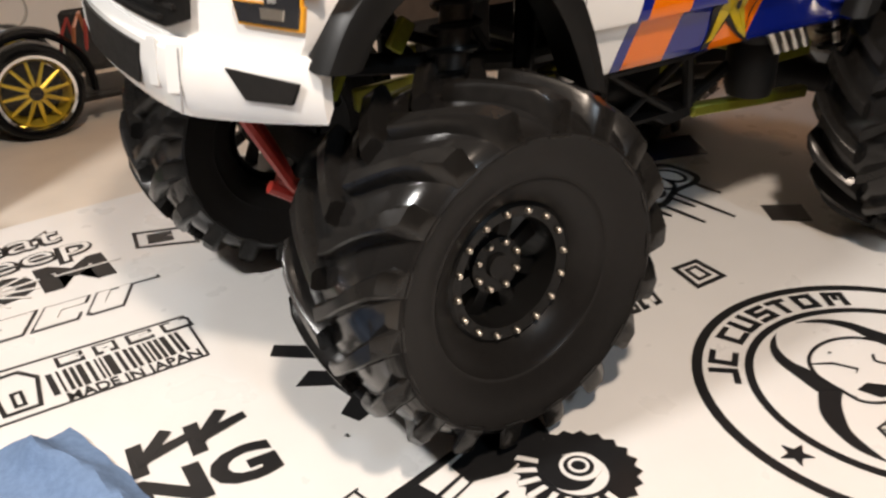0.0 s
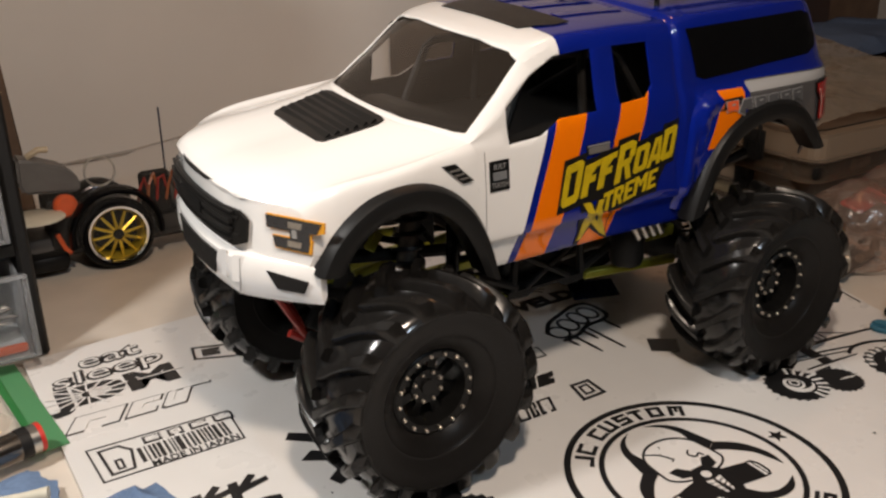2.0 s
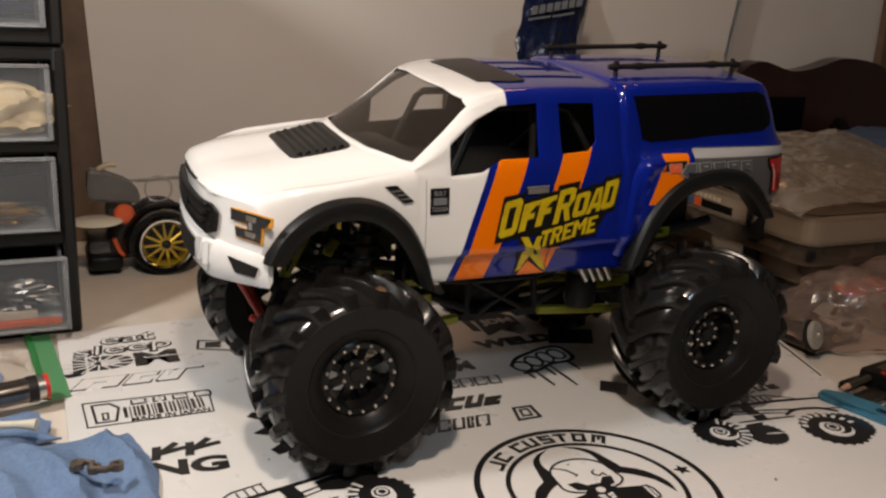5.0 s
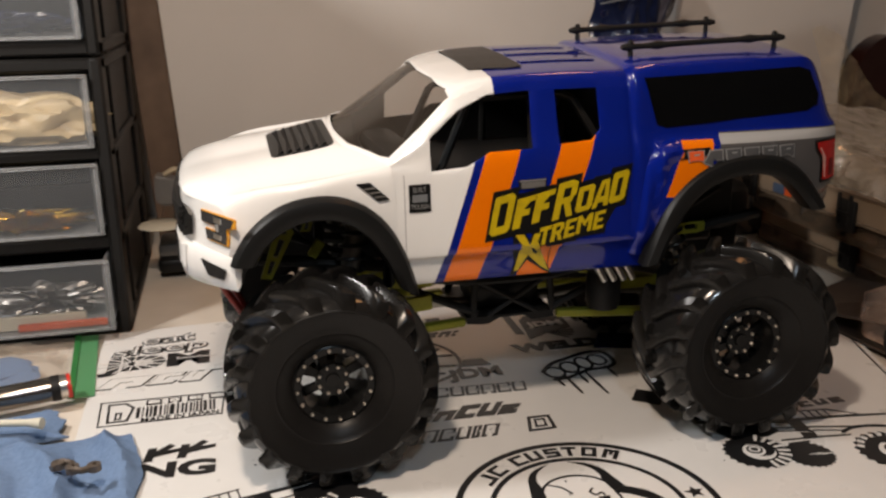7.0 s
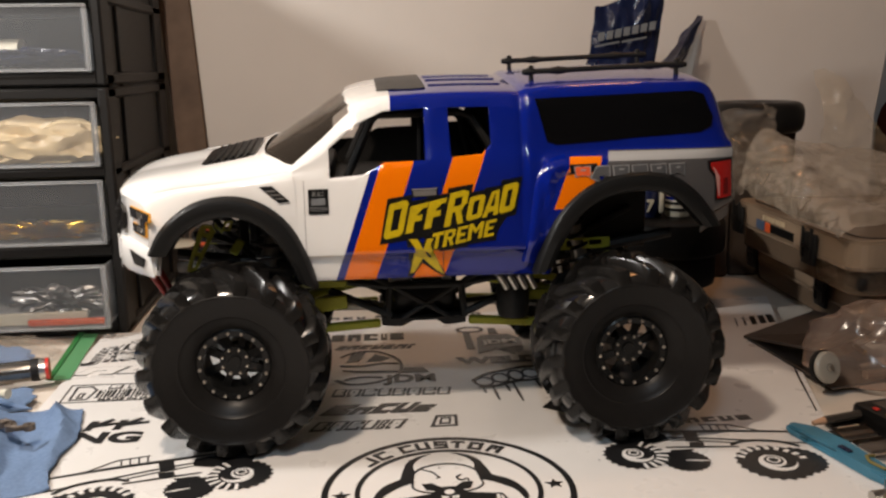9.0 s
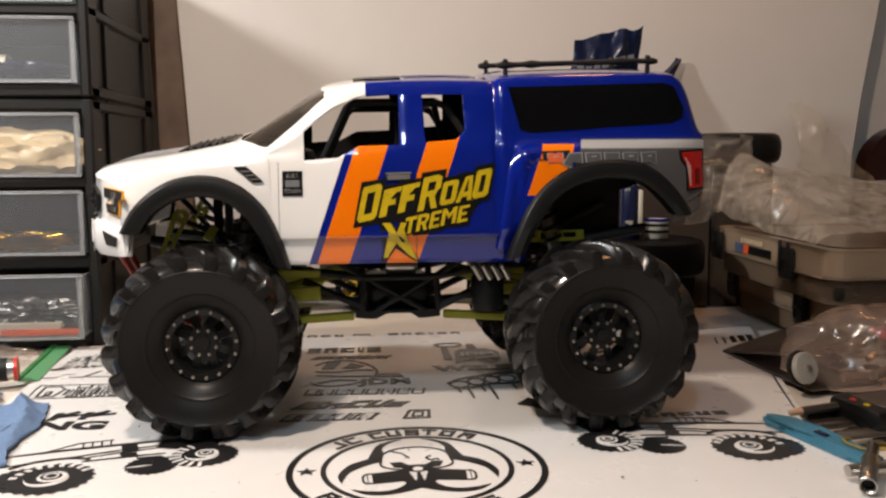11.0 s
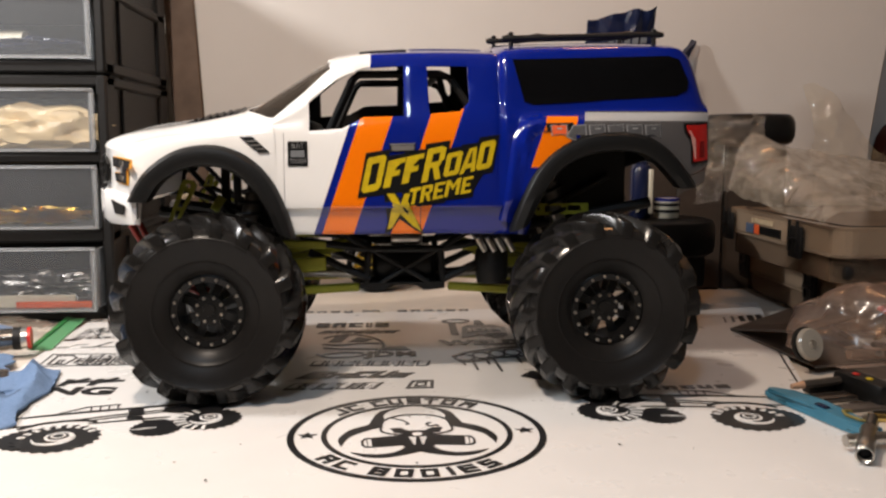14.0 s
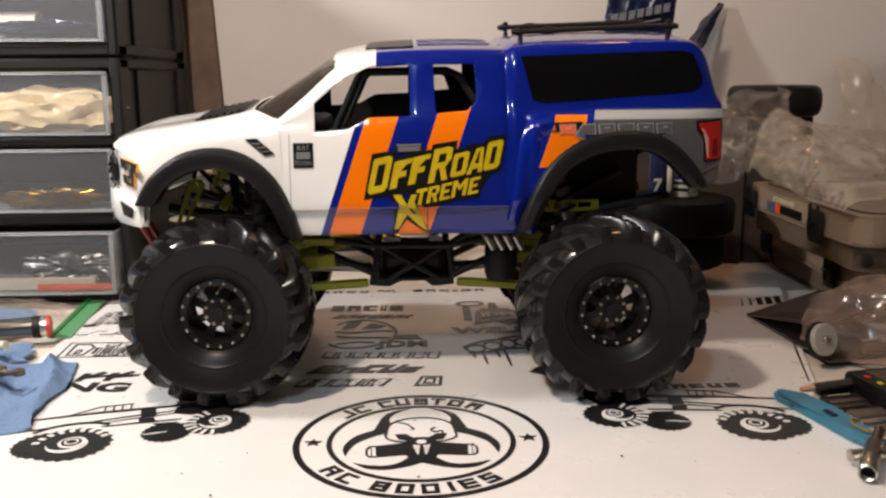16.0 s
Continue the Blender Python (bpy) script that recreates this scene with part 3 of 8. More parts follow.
def drawn_truck(x, y, turn, flip):
    """The black line drawing of a buggy: two wheels with white ring marks, a rail frame."""
    rot = Matrix.Rotation(radians(turn), 2)

    def at(u, v):
        p = rot @ Vector((u * flip, v))
        return (x + p.x, y + p.y)

    def cog(cx, cy, r):
        pts = []
        for k in range(44):
            rr = r if k % 2 else r * 0.90
            pts.append(at(cx + rr * math.cos(2 * math.pi * k / 44), cy + rr * math.sin(2 * math.pi * k / 44)))
        return pts

    def hoop(cx, cy, r, w, name, mat, lift):
        o = [at(cx + r * math.cos(2 * math.pi * k / 32), cy + r * math.sin(2 * math.pi * k / 32)) for k in range(32)]
        i = [at(cx + (r - w) * math.cos(2 * math.pi * k / 32), cy + (r - w) * math.sin(2 * math.pi * k / 32)) for k in range(32)]
        part(name, strip_ring(o, i, Z0 + lift, Z1 + lift), mat, sheet, smooth=False)

    def disc(cx, cy, r, name, mat, lift, squash=1.0):
        part(name, lift_flat([at(cx + r * math.cos(2 * math.pi * k / 28), cy + r * squash * math.sin(2 * math.pi * k / 28)) for k in range(28)], lift), mat, sheet, smooth=False)

    # Far wheels first, then the near ones with their crescent rims and white lug marks.
    part("drawn_wheel", flat(cog(0.40, -0.05, 0.20)), INK, sheet, smooth=False)
    part("drawn_wheel", flat(cog(1.27, 0.06, 0.25)), INK, sheet, smooth=False)
    for k in range(3):
        stroke([at(0.40 + 0.05 * k, -0.06), at(0.50 + 0.04 * k, -0.04)], 0.016, "drawn_rim", PAPER, 0.006)
    for cx, r, a0, a1 in ((0.0, 0.265, -70, 75), (1.10, 0.315, 25, 165)):
        part("drawn_wheel", lift_flat(cog(cx, 0.0, r), 0.003), INK, sheet, smooth=False)
        disc(cx + 0.02, -0.01, r * 0.48, "drawn_rim", PAPER, 0.006)
        disc(cx + 0.035, 0.02, r * 0.41, "drawn_rim", INK, 0.009)
        disc(cx - 0.02, 0.0, r * 0.33, "drawn_rim", PAPER, 0.012)
        disc(cx - 0.015, 0.005, r * 0.24, "drawn_rim", INK, 0.015)
        hoop(cx - 0.015, 0.005, r * 0.17, 0.014, "drawn_rim", PAPER, 0.018)
        count = 9
        for k in range(count):
            a = radians(a0 + (a1 - a0) * k / (count - 1))
            d, e = Vector((math.cos(a), math.sin(a))), Vector((-math.sin(a), math.cos(a)))
            c = Vector((cx, 0)) + d * r * 0.82
            long, wide = (0.050, 0.016) if cx == 0.0 else (0.028, 0.022)
            part("drawn_tread", lift_flat([at(*(c + d * long * p + e * wide * q)) for p, q in ((-1, -0.6), (1, -1), (0.9, 0.8), (-0.9, 1))], 0.006), PAPER, sheet, smooth=False)
    # Frame rails, engine block, braces, rods and the fender arc.
    stroke([at(-0.10, 0.46), at(0.23, 0.50), at(0.89, 0.60), at(1.42, 0.645)], 0.040, "drawn_rail")
    stroke([at(0.20, 0.385), at(0.62, 0.41), at(1.48, 0.41)], 0.022, "drawn_rail")
    stroke([at(0.24, 0.33), at(0.62, 0.35), at(0.84, 0.345)], 0.014, "drawn_rail")
    stroke([at(1.40, 0.64), at(1.47, 0.52), at(1.47, 0.40)], 0.03, "drawn_rail")
    stroke([at(0.26, 0.18), at(0.55, 0.23), at(0.86, 0.27)], 0.026, "drawn_rod")
    stroke([at(0.30, 0.12), at(0.48, 0.16)], 0.04, "drawn_rod")
    stroke([at(*p) for p in curve([(0.80, 0.30), (0.90, 0.38), (1.05, 0.42), (1.22, 0.41), (1.36, 0.34)])], 0.035, "drawn_fender")
    part("drawn_block", flat([at(-0.16, 0.22), at(0.16, 0.24), at(0.30, 0.34), at(0.26, 0.46), at(-0.12, 0.45), at(-0.24, 0.34)]), INK, sheet, smooth=False)
    part("drawn_block", flat([at(0.44, 0.33), at(0.56, 0.34), at(0.54, 0.57), at(0.42, 0.55)]), INK, sheet, smooth=False)
    part("drawn_block", flat([at(0.46, 0.20), at(0.58, 0.22), at(0.58, 0.33), at(0.46, 0.31)]), INK, sheet, smooth=False)
    for k in range(4):
        stroke([at(0.62 + 0.07 * k, 0.58), at(0.60 + 0.07 * k, 0.70)], 0.022, "drawn_cage")
    stroke([at(0.58, 0.70), at(0.84, 0.73), at(1.12, 0.62)], 0.016, "drawn_cage")


drawn_truck(1.60, -1.74, -14.5, 1)
drawn_truck(-1.60, -1.68, 20.5, -1)


def blocks(x, y, turn, widths, tall, gap, lean, mat=INK, name="print_block", line=0.0, rises=(), start=0):
    """A row of letter-sized slanted blocks, for marks that are not spelt out; line > 0 leaves only their edges inked."""
    rot = Matrix.Rotation(radians(turn), 2)
    u = 0.0
    for k, w in enumerate(widths):
        h = tall * (rises[k % len(rises)] if rises else 1.0)
        shapes = [
            [(0, 0), (1, 0), (1, 0.40), (0.62, 0.5), (1, 0.62), (1, 1), (0, 1)],
            [(0, 0), (0.34, 0), (0.34, 0.55), (0.66, 0.55), (0.66, 0), (1, 0), (1, 1), (0, 1)],
            [(0, 0), (1, 0), (1, 0.3), (0.45, 0.3), (0.45, 0.68), (1, 0.68), (1, 1), (0, 1)],
            [(0, 0.1), (0.15, 0), (1, 0), (1, 1), (0.66, 1), (0.66, 0.36), (0.36, 0.36), (0.36, 1), (0, 1)],
        ][(k + start) % 4]
        for m_, inset, lift in ((mat, 0.0, 0.0), (PAPER, line, 0.004))[:2 if line else 1]:
            pts = []
            for p, q in shapes:
                pu = inset + p * (w - 2 * inset)
                pv = inset + q * (h - 2 * inset)
                pts.append((u + pu + lean * pv, pv))
            part(name, lift_flat([(x + (rot @ Vector(p)).x, y + (rot @ Vector(p)).y) for p in pts], lift), m_, sheet, smooth=False)
        u += w + gap


def outline(pts, w, mat=INK, name="print_frame"):
    """A thin frame along a closed convex outline."""
    c = Vector((sum(p[0] for p in pts) / len(pts), sum(p[1] for p in pts) / len(pts)))
    inner = []
    n = len(pts)
    for i in range(n):
        p0, p1, p2 = Vector(pts[i - 1]), Vector(pts[i]), Vector(pts[(i + 1) % n])
        n1, n2 = (p1 - p0).normalized(), (p2 - p1).normalized()
        m1, m2 = Vector((-n1.y, n1.x)), Vector((-n2.y, n2.x))
        if (c - p1).dot(m1) < 0:
            m1 = -m1
        if (c - p1).dot(m2) < 0:
            m2 = -m2
        inner.append(tuple(p1 + (m1 + m2) * (w / max(0.3, 1 + m1.dot(m2)))))
    part(name, strip_ring(pts, inner, Z0, Z1), mat, sheet, smooth=False)


def words(text, x, y, size, turn=0.0, squeeze=1.0, shear=0.0, mat=INK, bold=0.0, name="printed_word", lift=0.002, fit=None):
    writing(name, text, size, Matrix.Translation((x, y, Z0 + lift)) @ Matrix.Rotation(radians(turn), 4, "Z"), mat, sheet, shear=shear, squeeze=squeeze, bold=bold, fit=fit)


# Left column of marks.
words("eat", -3.06, 2.10, 0.36, 3, 1.0, 0.1, bold=0.016, fit=0.56)
words("sleep", -3.12, 1.83, 0.34, 3, 1.0, 0.1, bold=0.016, fit=0.97)
words("eat", -3.06, 2.10, 0.36, 3, 1.0, 0.1, PAPER, -0.004, lift=0.007, fit=0.53)
words("sleep", -3.12, 1.83, 0.34, 3, 1.0, 0.1, PAPER, -0.004, lift=0.007, fit=0.935)
words("JDM", -3.11, 1.475, 0.44, 0, 1.0, 0.0, bold=0.022, fit=1.07)
for k in range(14):
    a = radians(360 / 14 * k + 8)
    stroke([(-3.36 + 0.05 * math.cos(a), 1.475 + 0.05 * math.sin(a)), (-3.36 + 0.34 * math.cos(a), 1.475 + 0.24 * math.sin(a))], 0.030, "print_ray", PAPER, 0.007)
stroke([(-2.94, 1.49), (-2.54, 1.49)], 0.022, "print_gap", PAPER, 0.008)
blocks(-3.66, 0.90, -1, (0.42, 0.26, 0.22), 0.25, 0.03, 0.50, line=0.016, start=1)
stroke([(-2.74, 1.135), (-2.42, 1.12)], 0.06)
stroke([(-2.76, 1.135), (-2.44, 1.12)], 0.034, mat=PAPER, lift=0.006)
outline([(-3.55, 0.11), (-2.50, 0.10), (-2.47, 0.57), (-3.57, 0.61)], 0.014)
words("MADE IN JAPAN", -2.86, 0.155, 0.105, 0.0, 1.0, 0.0, bold=0.002, fit=0.66)
random.seed(5)
bx = -3.24
while bx < -2.58:
    w = random.choice((0.012, 0.02, 0.03, 0.04))
    part("print_bar", flat([(bx, 0.215), (bx + w, 0.215), (bx + w, 0.42), (bx, 0.42)]), INK, sheet, smooth=False)
    bx += w + random.choice((0.012, 0.02))
blocks(-3.17, 0.455, -1.0, (0.14, 0.12, 0.14, 0.16), 0.10, 0.05, 0.0, line=0.02)
outline([(-3.48, 0.17), (-3.30, 0.17), (-3.26, 0.44), (-3.34, 0.55), (-3.50, 0.55)], 0.022)
outline([(-3.42, 0.22), (-3.36, 0.22), (-3.36, 0.36), (-3.42, 0.36)], 0.018)
for x in (-3.10, -2.84):
    part("print_stroke", flat([(x - 0.02, -0.62), (x + 0.05, -0.62), (x + 0.08, -0.40), (x + 0.01, -0.40)]), INK, sheet, smooth=False)
    part("print_stroke", lift_flat([(x + 0.02, -0.56), (x + 0.28, -0.50), (x + 0.28, -0.45), (x + 0.02, -0.49)], 0.001), INK, sheet, smooth=False)
    part("print_stroke", lift_flat([(x + 0.02, -0.52), (x + 0.18, -0.36), (x + 0.22, -0.40), (x + 0.06, -0.56)], 0.002), INK, sheet, smooth=False)
words("NG", -2.86, -0.80, 0.31, -4, 1.0, 0.0, bold=0.014, fit=0.60)
outline([(-2.37, 1.83), (-2.42, 1.58), (-2.05, 1.42), (-2.00, 1.70)], 0.025)
blocks(-2.33, 1.60, -12, (0.16,), 0.14, 0.03, 0.0)
# Marks round the front tyre.
part("print_block", flat([(-2.26, -0.10), (-2.20, -0.02), (-2.02, -0.16), (-2.08, -0.26)]), INK, sheet, smooth=False)
part("print_block", flat([(-2.27, -0.42), (-2.16, -0.34), (-1.96, -0.50), (-1.98, -0.78), (-2.16, -0.84), (-2.20, -0.74), (-2.10, -0.66), (-2.12, -0.52)]), INK, sheet, smooth=False)
# Marks under the truck.
words("RC", -0.32, 2.66, 0.12, -1, 1.4, bold=0.006)
blocks(-1.15, 2.60, -1, (0.10, 0.12, 0.12, 0.11), 0.10, 0.05, 0.0)
blocks(0.02, 2.60, -1, (0.12, 0.12, 0.12, 0.06, 0.12, 0.12), 0.10, 0.05, 0.0)
blocks(-0.96, 1.70, -2, (0.15, 0.15, 0.16, 0.07, 0.16), 0.24, 0.04, 0.0)
blocks(-0.92, 1.38, -3, (0.10, 0.11, 0.11, 0.11, 0.11, 0.12, 0.05), 0.14, 0.025, 0.5)
stroke(curve([(-0.84, 1.10), (-0.70, 1.24), (-0.48, 1.27), (-0.28, 1.08), (-0.19, 0.80), (-0.24, 0.48), (-0.48, 0.26), (-0.74, 0.24), (-0.88, 0.38)]), 0.035)
stroke(curve([(-0.84, 0.82), (-0.62, 0.78), (-0.40, 0.84), (-0.22, 0.82)]), 0.05)
stroke(curve([(-0.82, 0.66), (-0.60, 0.60), (-0.40, 0.58), (-0.24, 0.56)]), 0.035)
stroke(curve([(-0.80, 0.36), (-0.60, 0.44), (-0.40, 0.40)]), 0.04)
part("print_patch", flat([(-0.72, 1.20), (-0.56, 1.25), (-0.64, 0.94), (-0.78, 0.92)]), INK, sheet, smooth=False)
part("print_patch", flat([(-0.46, 1.16), (-0.30, 1.02), (-0.40, 0.92), (-0.56, 0.92)]), INK, sheet, smooth=False)
words("JDM", -0.11, 0.335, 0.29, -1, 1.0, 0.0, bold=0.012)
part("print_patch", flat([(-0.22, 0.52), (0.09, 0.50), (0.04, 0.66), (-0.16, 0.67)]), INK, sheet, smooth=False)
blocks(-0.92, -0.08, -4, (0.13, 0.13, 0.14, 0.13, 0.13, 0.14, 0.13, 0.13), 0.19, 0.014, 0.12, INK_GREY, line=0.026)
# A spray tin with rays, a word and a dripping tag.
part("spray_tin", flat([(0.68, 1.02), (0.74, 1.58), (0.82, 1.70), (1.12, 1.70), (1.24, 1.52), (1.22, 1.24), (0.96, 1.18)]), INK, sheet, smooth=False)
part("spray_tin", flat([(0.90, 1.73), (1.02, 1.73), (1.00, 1.96), (0.92, 1.96)]), INK, sheet, smooth=False)
part("spray_tin", strip_ring(circle(0.70, 1.93, 0.17, 32, ry=0.12), circle(0.70, 1.93, 0.13, 32, ry=0.08), Z0 + 0.001, Z1 + 0.001), INK, sheet, smooth=False)
part("spray_tin", flat([(0.58, 1.20), (0.67, 1.18), (0.68, 1.84), (0.60, 1.86)]), INK, sheet, smooth=False)
for k in range(5):
    a = radians(-52 + 15 * k)
    stroke([(0.88, 1.20), (0.88 + 0.34 * math.cos(a), 1.20 + 0.30 * math.sin(a))], 0.034, "print_ray")
words("JDM", 0.98, 1.40, 0.20, 0, 1.1, 0.0, PAPER, 0.008, lift=0.008)
words("WELD", 0.89, 0.79, 0.27, -1, 1.20, 0.0, bold=0.016)
for cx, cy, rx, ry in ((0.62, 0.14, 0.11, 0.13), (0.80, 0.22, 0.10, 0.14), (0.97, 0.28, 0.09, 0.15), (1.13, 0.32, 0.10, 0.14)):
    part("drip_mark", strip_ring(circle(cx, cy, rx, 24, ry=ry), circle(cx, cy, rx - 0.028, 24, ry=ry - 0.03), Z0 + 0.001 * (cx > 0.9), Z1 + 0.001 * (cx > 0.9)), INK, sheet, smooth=False)
stroke(curve([(0.50, 0.16), (0.66, 0.34), (0.88, 0.44), (1.10, 0.52), (1.26, 0.48), (1.27, 0.22), (1.16, 0.12), (0.94, 0.10), (0.74, 0.00), (0.54, -0.03)]), 0.045, "drip_mark", INK, 0.004)
for u, v, h in ((0.68, 0.02, 0.40), (0.90, 0.10, 0.54), (0.82, 0.05, 0.22), (1.14, 0.14, 0.26), (0.58, -0.02, 0.16)):
    stroke([(u, v), (u + 0.01, v - h * 0.6), (u + 0.015, v - h)], 0.03, "drip_mark", INK, 0.006)
blocks(-1.02, -0.54, -2, (0.24, 0.17, 0.18, 0.18, 0.17), 0.17, 0.016, 0.60, rises=(1.4, 1.0, 1.4, 1.4, 1.0))
blocks(-1.10, -0.90, -2, (0.13, 0.14, 0.13, 0.12, 0.07, 0.14), 0.20, 0.016, 0.40, line=0.030)
outline([(-0.02, -0.94), (0.23, -0.94), (0.25, -0.69), (0.05, -0.68)], 0.03)
outline([(0.06, -0.88), (0.17, -0.88), (0.19, -0.74), (0.09, -0.74)], 0.022)
part("print_block", flat([(1.06, -0.62), (1.20, -0.42), (1.42, -0.58), (1.26, -0.78)]), INK, sheet, smooth=False)
blocks(2.10, -1.15, 0, (0.12, 0.12, 0.12, 0.12, 0.12), 0.10, 0.04, 0.0, INK_GREY)
stroke([(3.52, -1.05), (3.76, -0.28), (3.99, 0.42)], 0.022, "sheet_edge_line", INK, 0.002)
blocks(2.2, 1.2, 20, (0.3, 0.2, 0.4), 0.12, 0.05, 0.3, INK_GREY)
part("blue_patch", flat([(1.22, 0.62), (1.70, 0.46), (1.92, 0.84), (1.44, 1.0)]), NAVY, sheet, "small dark blue print", smooth=False)

# Slanted bars at the far right of the sheet.
for u, w in ((3.92, 0.022), (4.03, 0.03), (4.13, 0.07), (4.25, 0.08), (4.37, 0.08)):
    v = 1.60 + 0.22 * (u - 3.92)
    part("print_block", flat([(u, v), (u + w, v + 0.01), (u + w + 0.10, v + 0.33), (u + 0.10, v + 0.32)]), INK, sheet, smooth=False)
# Dust specks on the sheet.
rng = random.Random(21)
for k in range(15):
    u, v, s = rng.uniform(-2.6, 2.6), rng.uniform(-3.1, -0.4), rng.uniform(0.004, 0.011)
    part("speck", lift_flat([(u + s * math.cos(a) * rng.uniform(0.6, 1.2), v + s * math.sin(a)) for a in (0.0, 1.2, 2.5, 3.8, 5.1)], 0.008), INK_GREY, sheet, smooth=False)

# ---- the monster truck ----
truck = thing("monster_truck", 0, 0, 0, "white, blue and orange toy monster truck with huge black tyres", "toy truck")

# Body shell: lofted from lines that run along the truck (key stations and values); bow pushes the sides of the nose back.
STATIONS = (-2.67, -2.6, -2.4, -2.1, -1.8, -1.5, -1.42, -1.05, -0.74, -0.5, -0.2, 0.3, 0.72, 0.8, 0.86, 0.97, 1.08, 1.7, 2.2, 2.42, 2.56, 2.66)


def along(*keys):
    """The value of a line at every station, straight between its keys (station, value)."""
    out = []
    for s in STATIONS:
        for (a, u), (b, v) in zip(keys, keys[1:]):
            if a <= s <= b:
                out.append(u + (v - u) * (s - a) / (b - a))
                break
    return out


BOW = along((-2.67, 1), (-1.5, 1), (-1.05, 0.7), (-0.5, 0.25), (-0.2, 0.1), (0.3, 0), (2.66, 0))
SILL = list(zip(along((-2.67, 0.84), (-2.6, 0.88), (-2.4, 0.93), (-2.1, 0.96), (-1.5, 0.96), (-1.42, 0.93), (-1.05, 0.925), (0.8, 0.925), (0.97, 0.93), (1.08, 0.95), (2.2, 0.94), (2.42, 0.93), (2.56, 0.9), (2.66, 0.86)), along((-2.67, 1.46), (-2.4, 1.45), (-1.8, 1.38), (-1.5, 1.37), (0.3, 1.37), (1.08, 1.36), (1.7, 1.4), (2.2, 1.55), (2.42, 1.7), (2.66, 1.8))))
CREASE = list(zip(along((-2.67, 0.96), (-2.6, 0.98), (-2.4, 1.01), (-2.1, 1.02), (-1.5, 0.99), (-1.42, 1), (-1.05, 1.005), (0.97, 1.005), (1.08, 1.02), (1.7, 1.02), (2.2, 1.01), (2.42, 0.99), (2.56, 0.96), (2.66, 0.91)), along((-2.67, 1.66), (-2.1, 1.66), (-1.8, 1.62), (-1.5, 1.6), (-1.42, 1.58), (0.97, 1.58), (1.08, 1.62), (1.7, 1.66), (2.2, 1.74), (2.66, 1.9))))
MIDDLE = list(zip(along((-2.67, 1), (-2.6, 1.02), (-2.4, 1.04), (-2.1, 1.05), (-1.8, 1.04), (-1.42, 1.01), (-1.05, 1), (0.72, 1), (0.8, 0.985), (0.86, 1.01), (0.97, 1.01), (1.08, 1.06), (1.7, 1.06), (2.2, 1.03), (2.42, 1), (2.56, 0.97), (2.66, 0.92)), along((-2.67, 1.84), (-1.8, 1.9), (0.97, 1.9), (1.08, 1.92), (1.7, 1.96), (2.2, 1.98), (2.66, 2.06))))
BELT = list(zip(along((-2.67, 0.96), (-2.6, 0.985), (-2.4, 1.015), (-2.1, 1.04), (-1.5, 1.01), (-1.42, 0.99), (-1.05, 0.98), (0.72, 0.98), (0.8, 0.965), (0.86, 0.985), (0.97, 0.985), (1.08, 1.045), (1.7, 1.05), (2.2, 1.02), (2.42, 0.99), (2.56, 0.95), (2.66, 0.9)), along((-2.67, 2.02), (-2.6, 2.07), (-2.4, 2.11), (-1.8, 2.18), (-1.5, 2.2), (-1.05, 2.22), (-0.74, 2.22), (-0.2, 2.26), (0.8, 2.3), (0.86, 2.31), (1.08, 2.3), (2.2, 2.33), (2.66, 2.36))))
PILLAR = list(zip(along((-2.67, 0.90), (-2.6, 0.93), (-2.4, 0.97), (-2.1, 1), (-1.05, 0.945), (-0.2, 0.915), (0.72, 0.91), (0.8, 0.9), (0.86, 0.92), (1.08, 0.925), (2.2, 0.93), (2.42, 0.92), (2.56, 0.89), (2.66, 0.84)), along((-2.67, 2.07), (-2.6, 2.13), (-2.4, 2.195), (-1.8, 2.27), (-1.5, 2.30), (-1.42, 2.305), (-1.05, 2.36), (-0.5, 2.46), (-0.2, 2.5), (0.3, 2.52), (0.8, 2.52), (1.08, 2.44), (2.2, 2.47), (2.56, 2.49), (2.66, 2.46))))
ROOF_EDGE = list(zip(along((-2.67, 0.76), (-2.6, 0.80), (-2.4, 0.85), (-1.5, 0.9), (-1.42, 0.92), (-1.05, 0.89), (-0.74, 0.85), (-0.5, 0.83), (-0.2, 0.82), (0.8, 0.815), (0.86, 0.85), (1.7, 0.85), (2.2, 0.84), (2.42, 0.82), (2.56, 0.78), (2.66, 0.72)), along((-2.67, 2.085), (-2.6, 2.135), (-2.4, 2.18), (-2.1, 2.215), (-1.8, 2.255), (-1.5, 2.315), (-1.42, 2.345), (-1.05, 2.555), (-0.74, 2.745), (-0.5, 2.82), (-0.2, 2.85), (0.3, 2.86), (0.72, 2.855), (0.8, 2.845), (1.08, 2.875), (2.2, 2.905), (2.42, 2.885), (2.56, 2.75), (2.66, 2.50))))
ROOF = list(zip(along((-2.67, 0.44), (-2.6, 0.46), (-2.4, 0.48), (-1.05, 0.57), (-0.74, 0.58), (-0.5, 0.62), (-0.2, 0.64), (0.8, 0.65), (0.86, 0.68), (0.97, 0.69), (2.2, 0.7), (2.42, 0.68), (2.66, 0.57)), along((-2.67, 2.105), (-2.6, 2.155), (-2.4, 2.21), (-2.1, 2.255), (-1.9, 2.285), (-1.5, 2.37), (-1.42, 2.395), (-0.74, 2.815), (-0.5, 2.88), (-0.2, 2.91), (0.3, 2.925), (0.8, 2.92), (0.86, 2.95), (1.08, 2.97), (1.7, 2.99), (2.2, 2.99), (2.42, 2.975), (2.56, 2.84), (2.66, 2.54))))
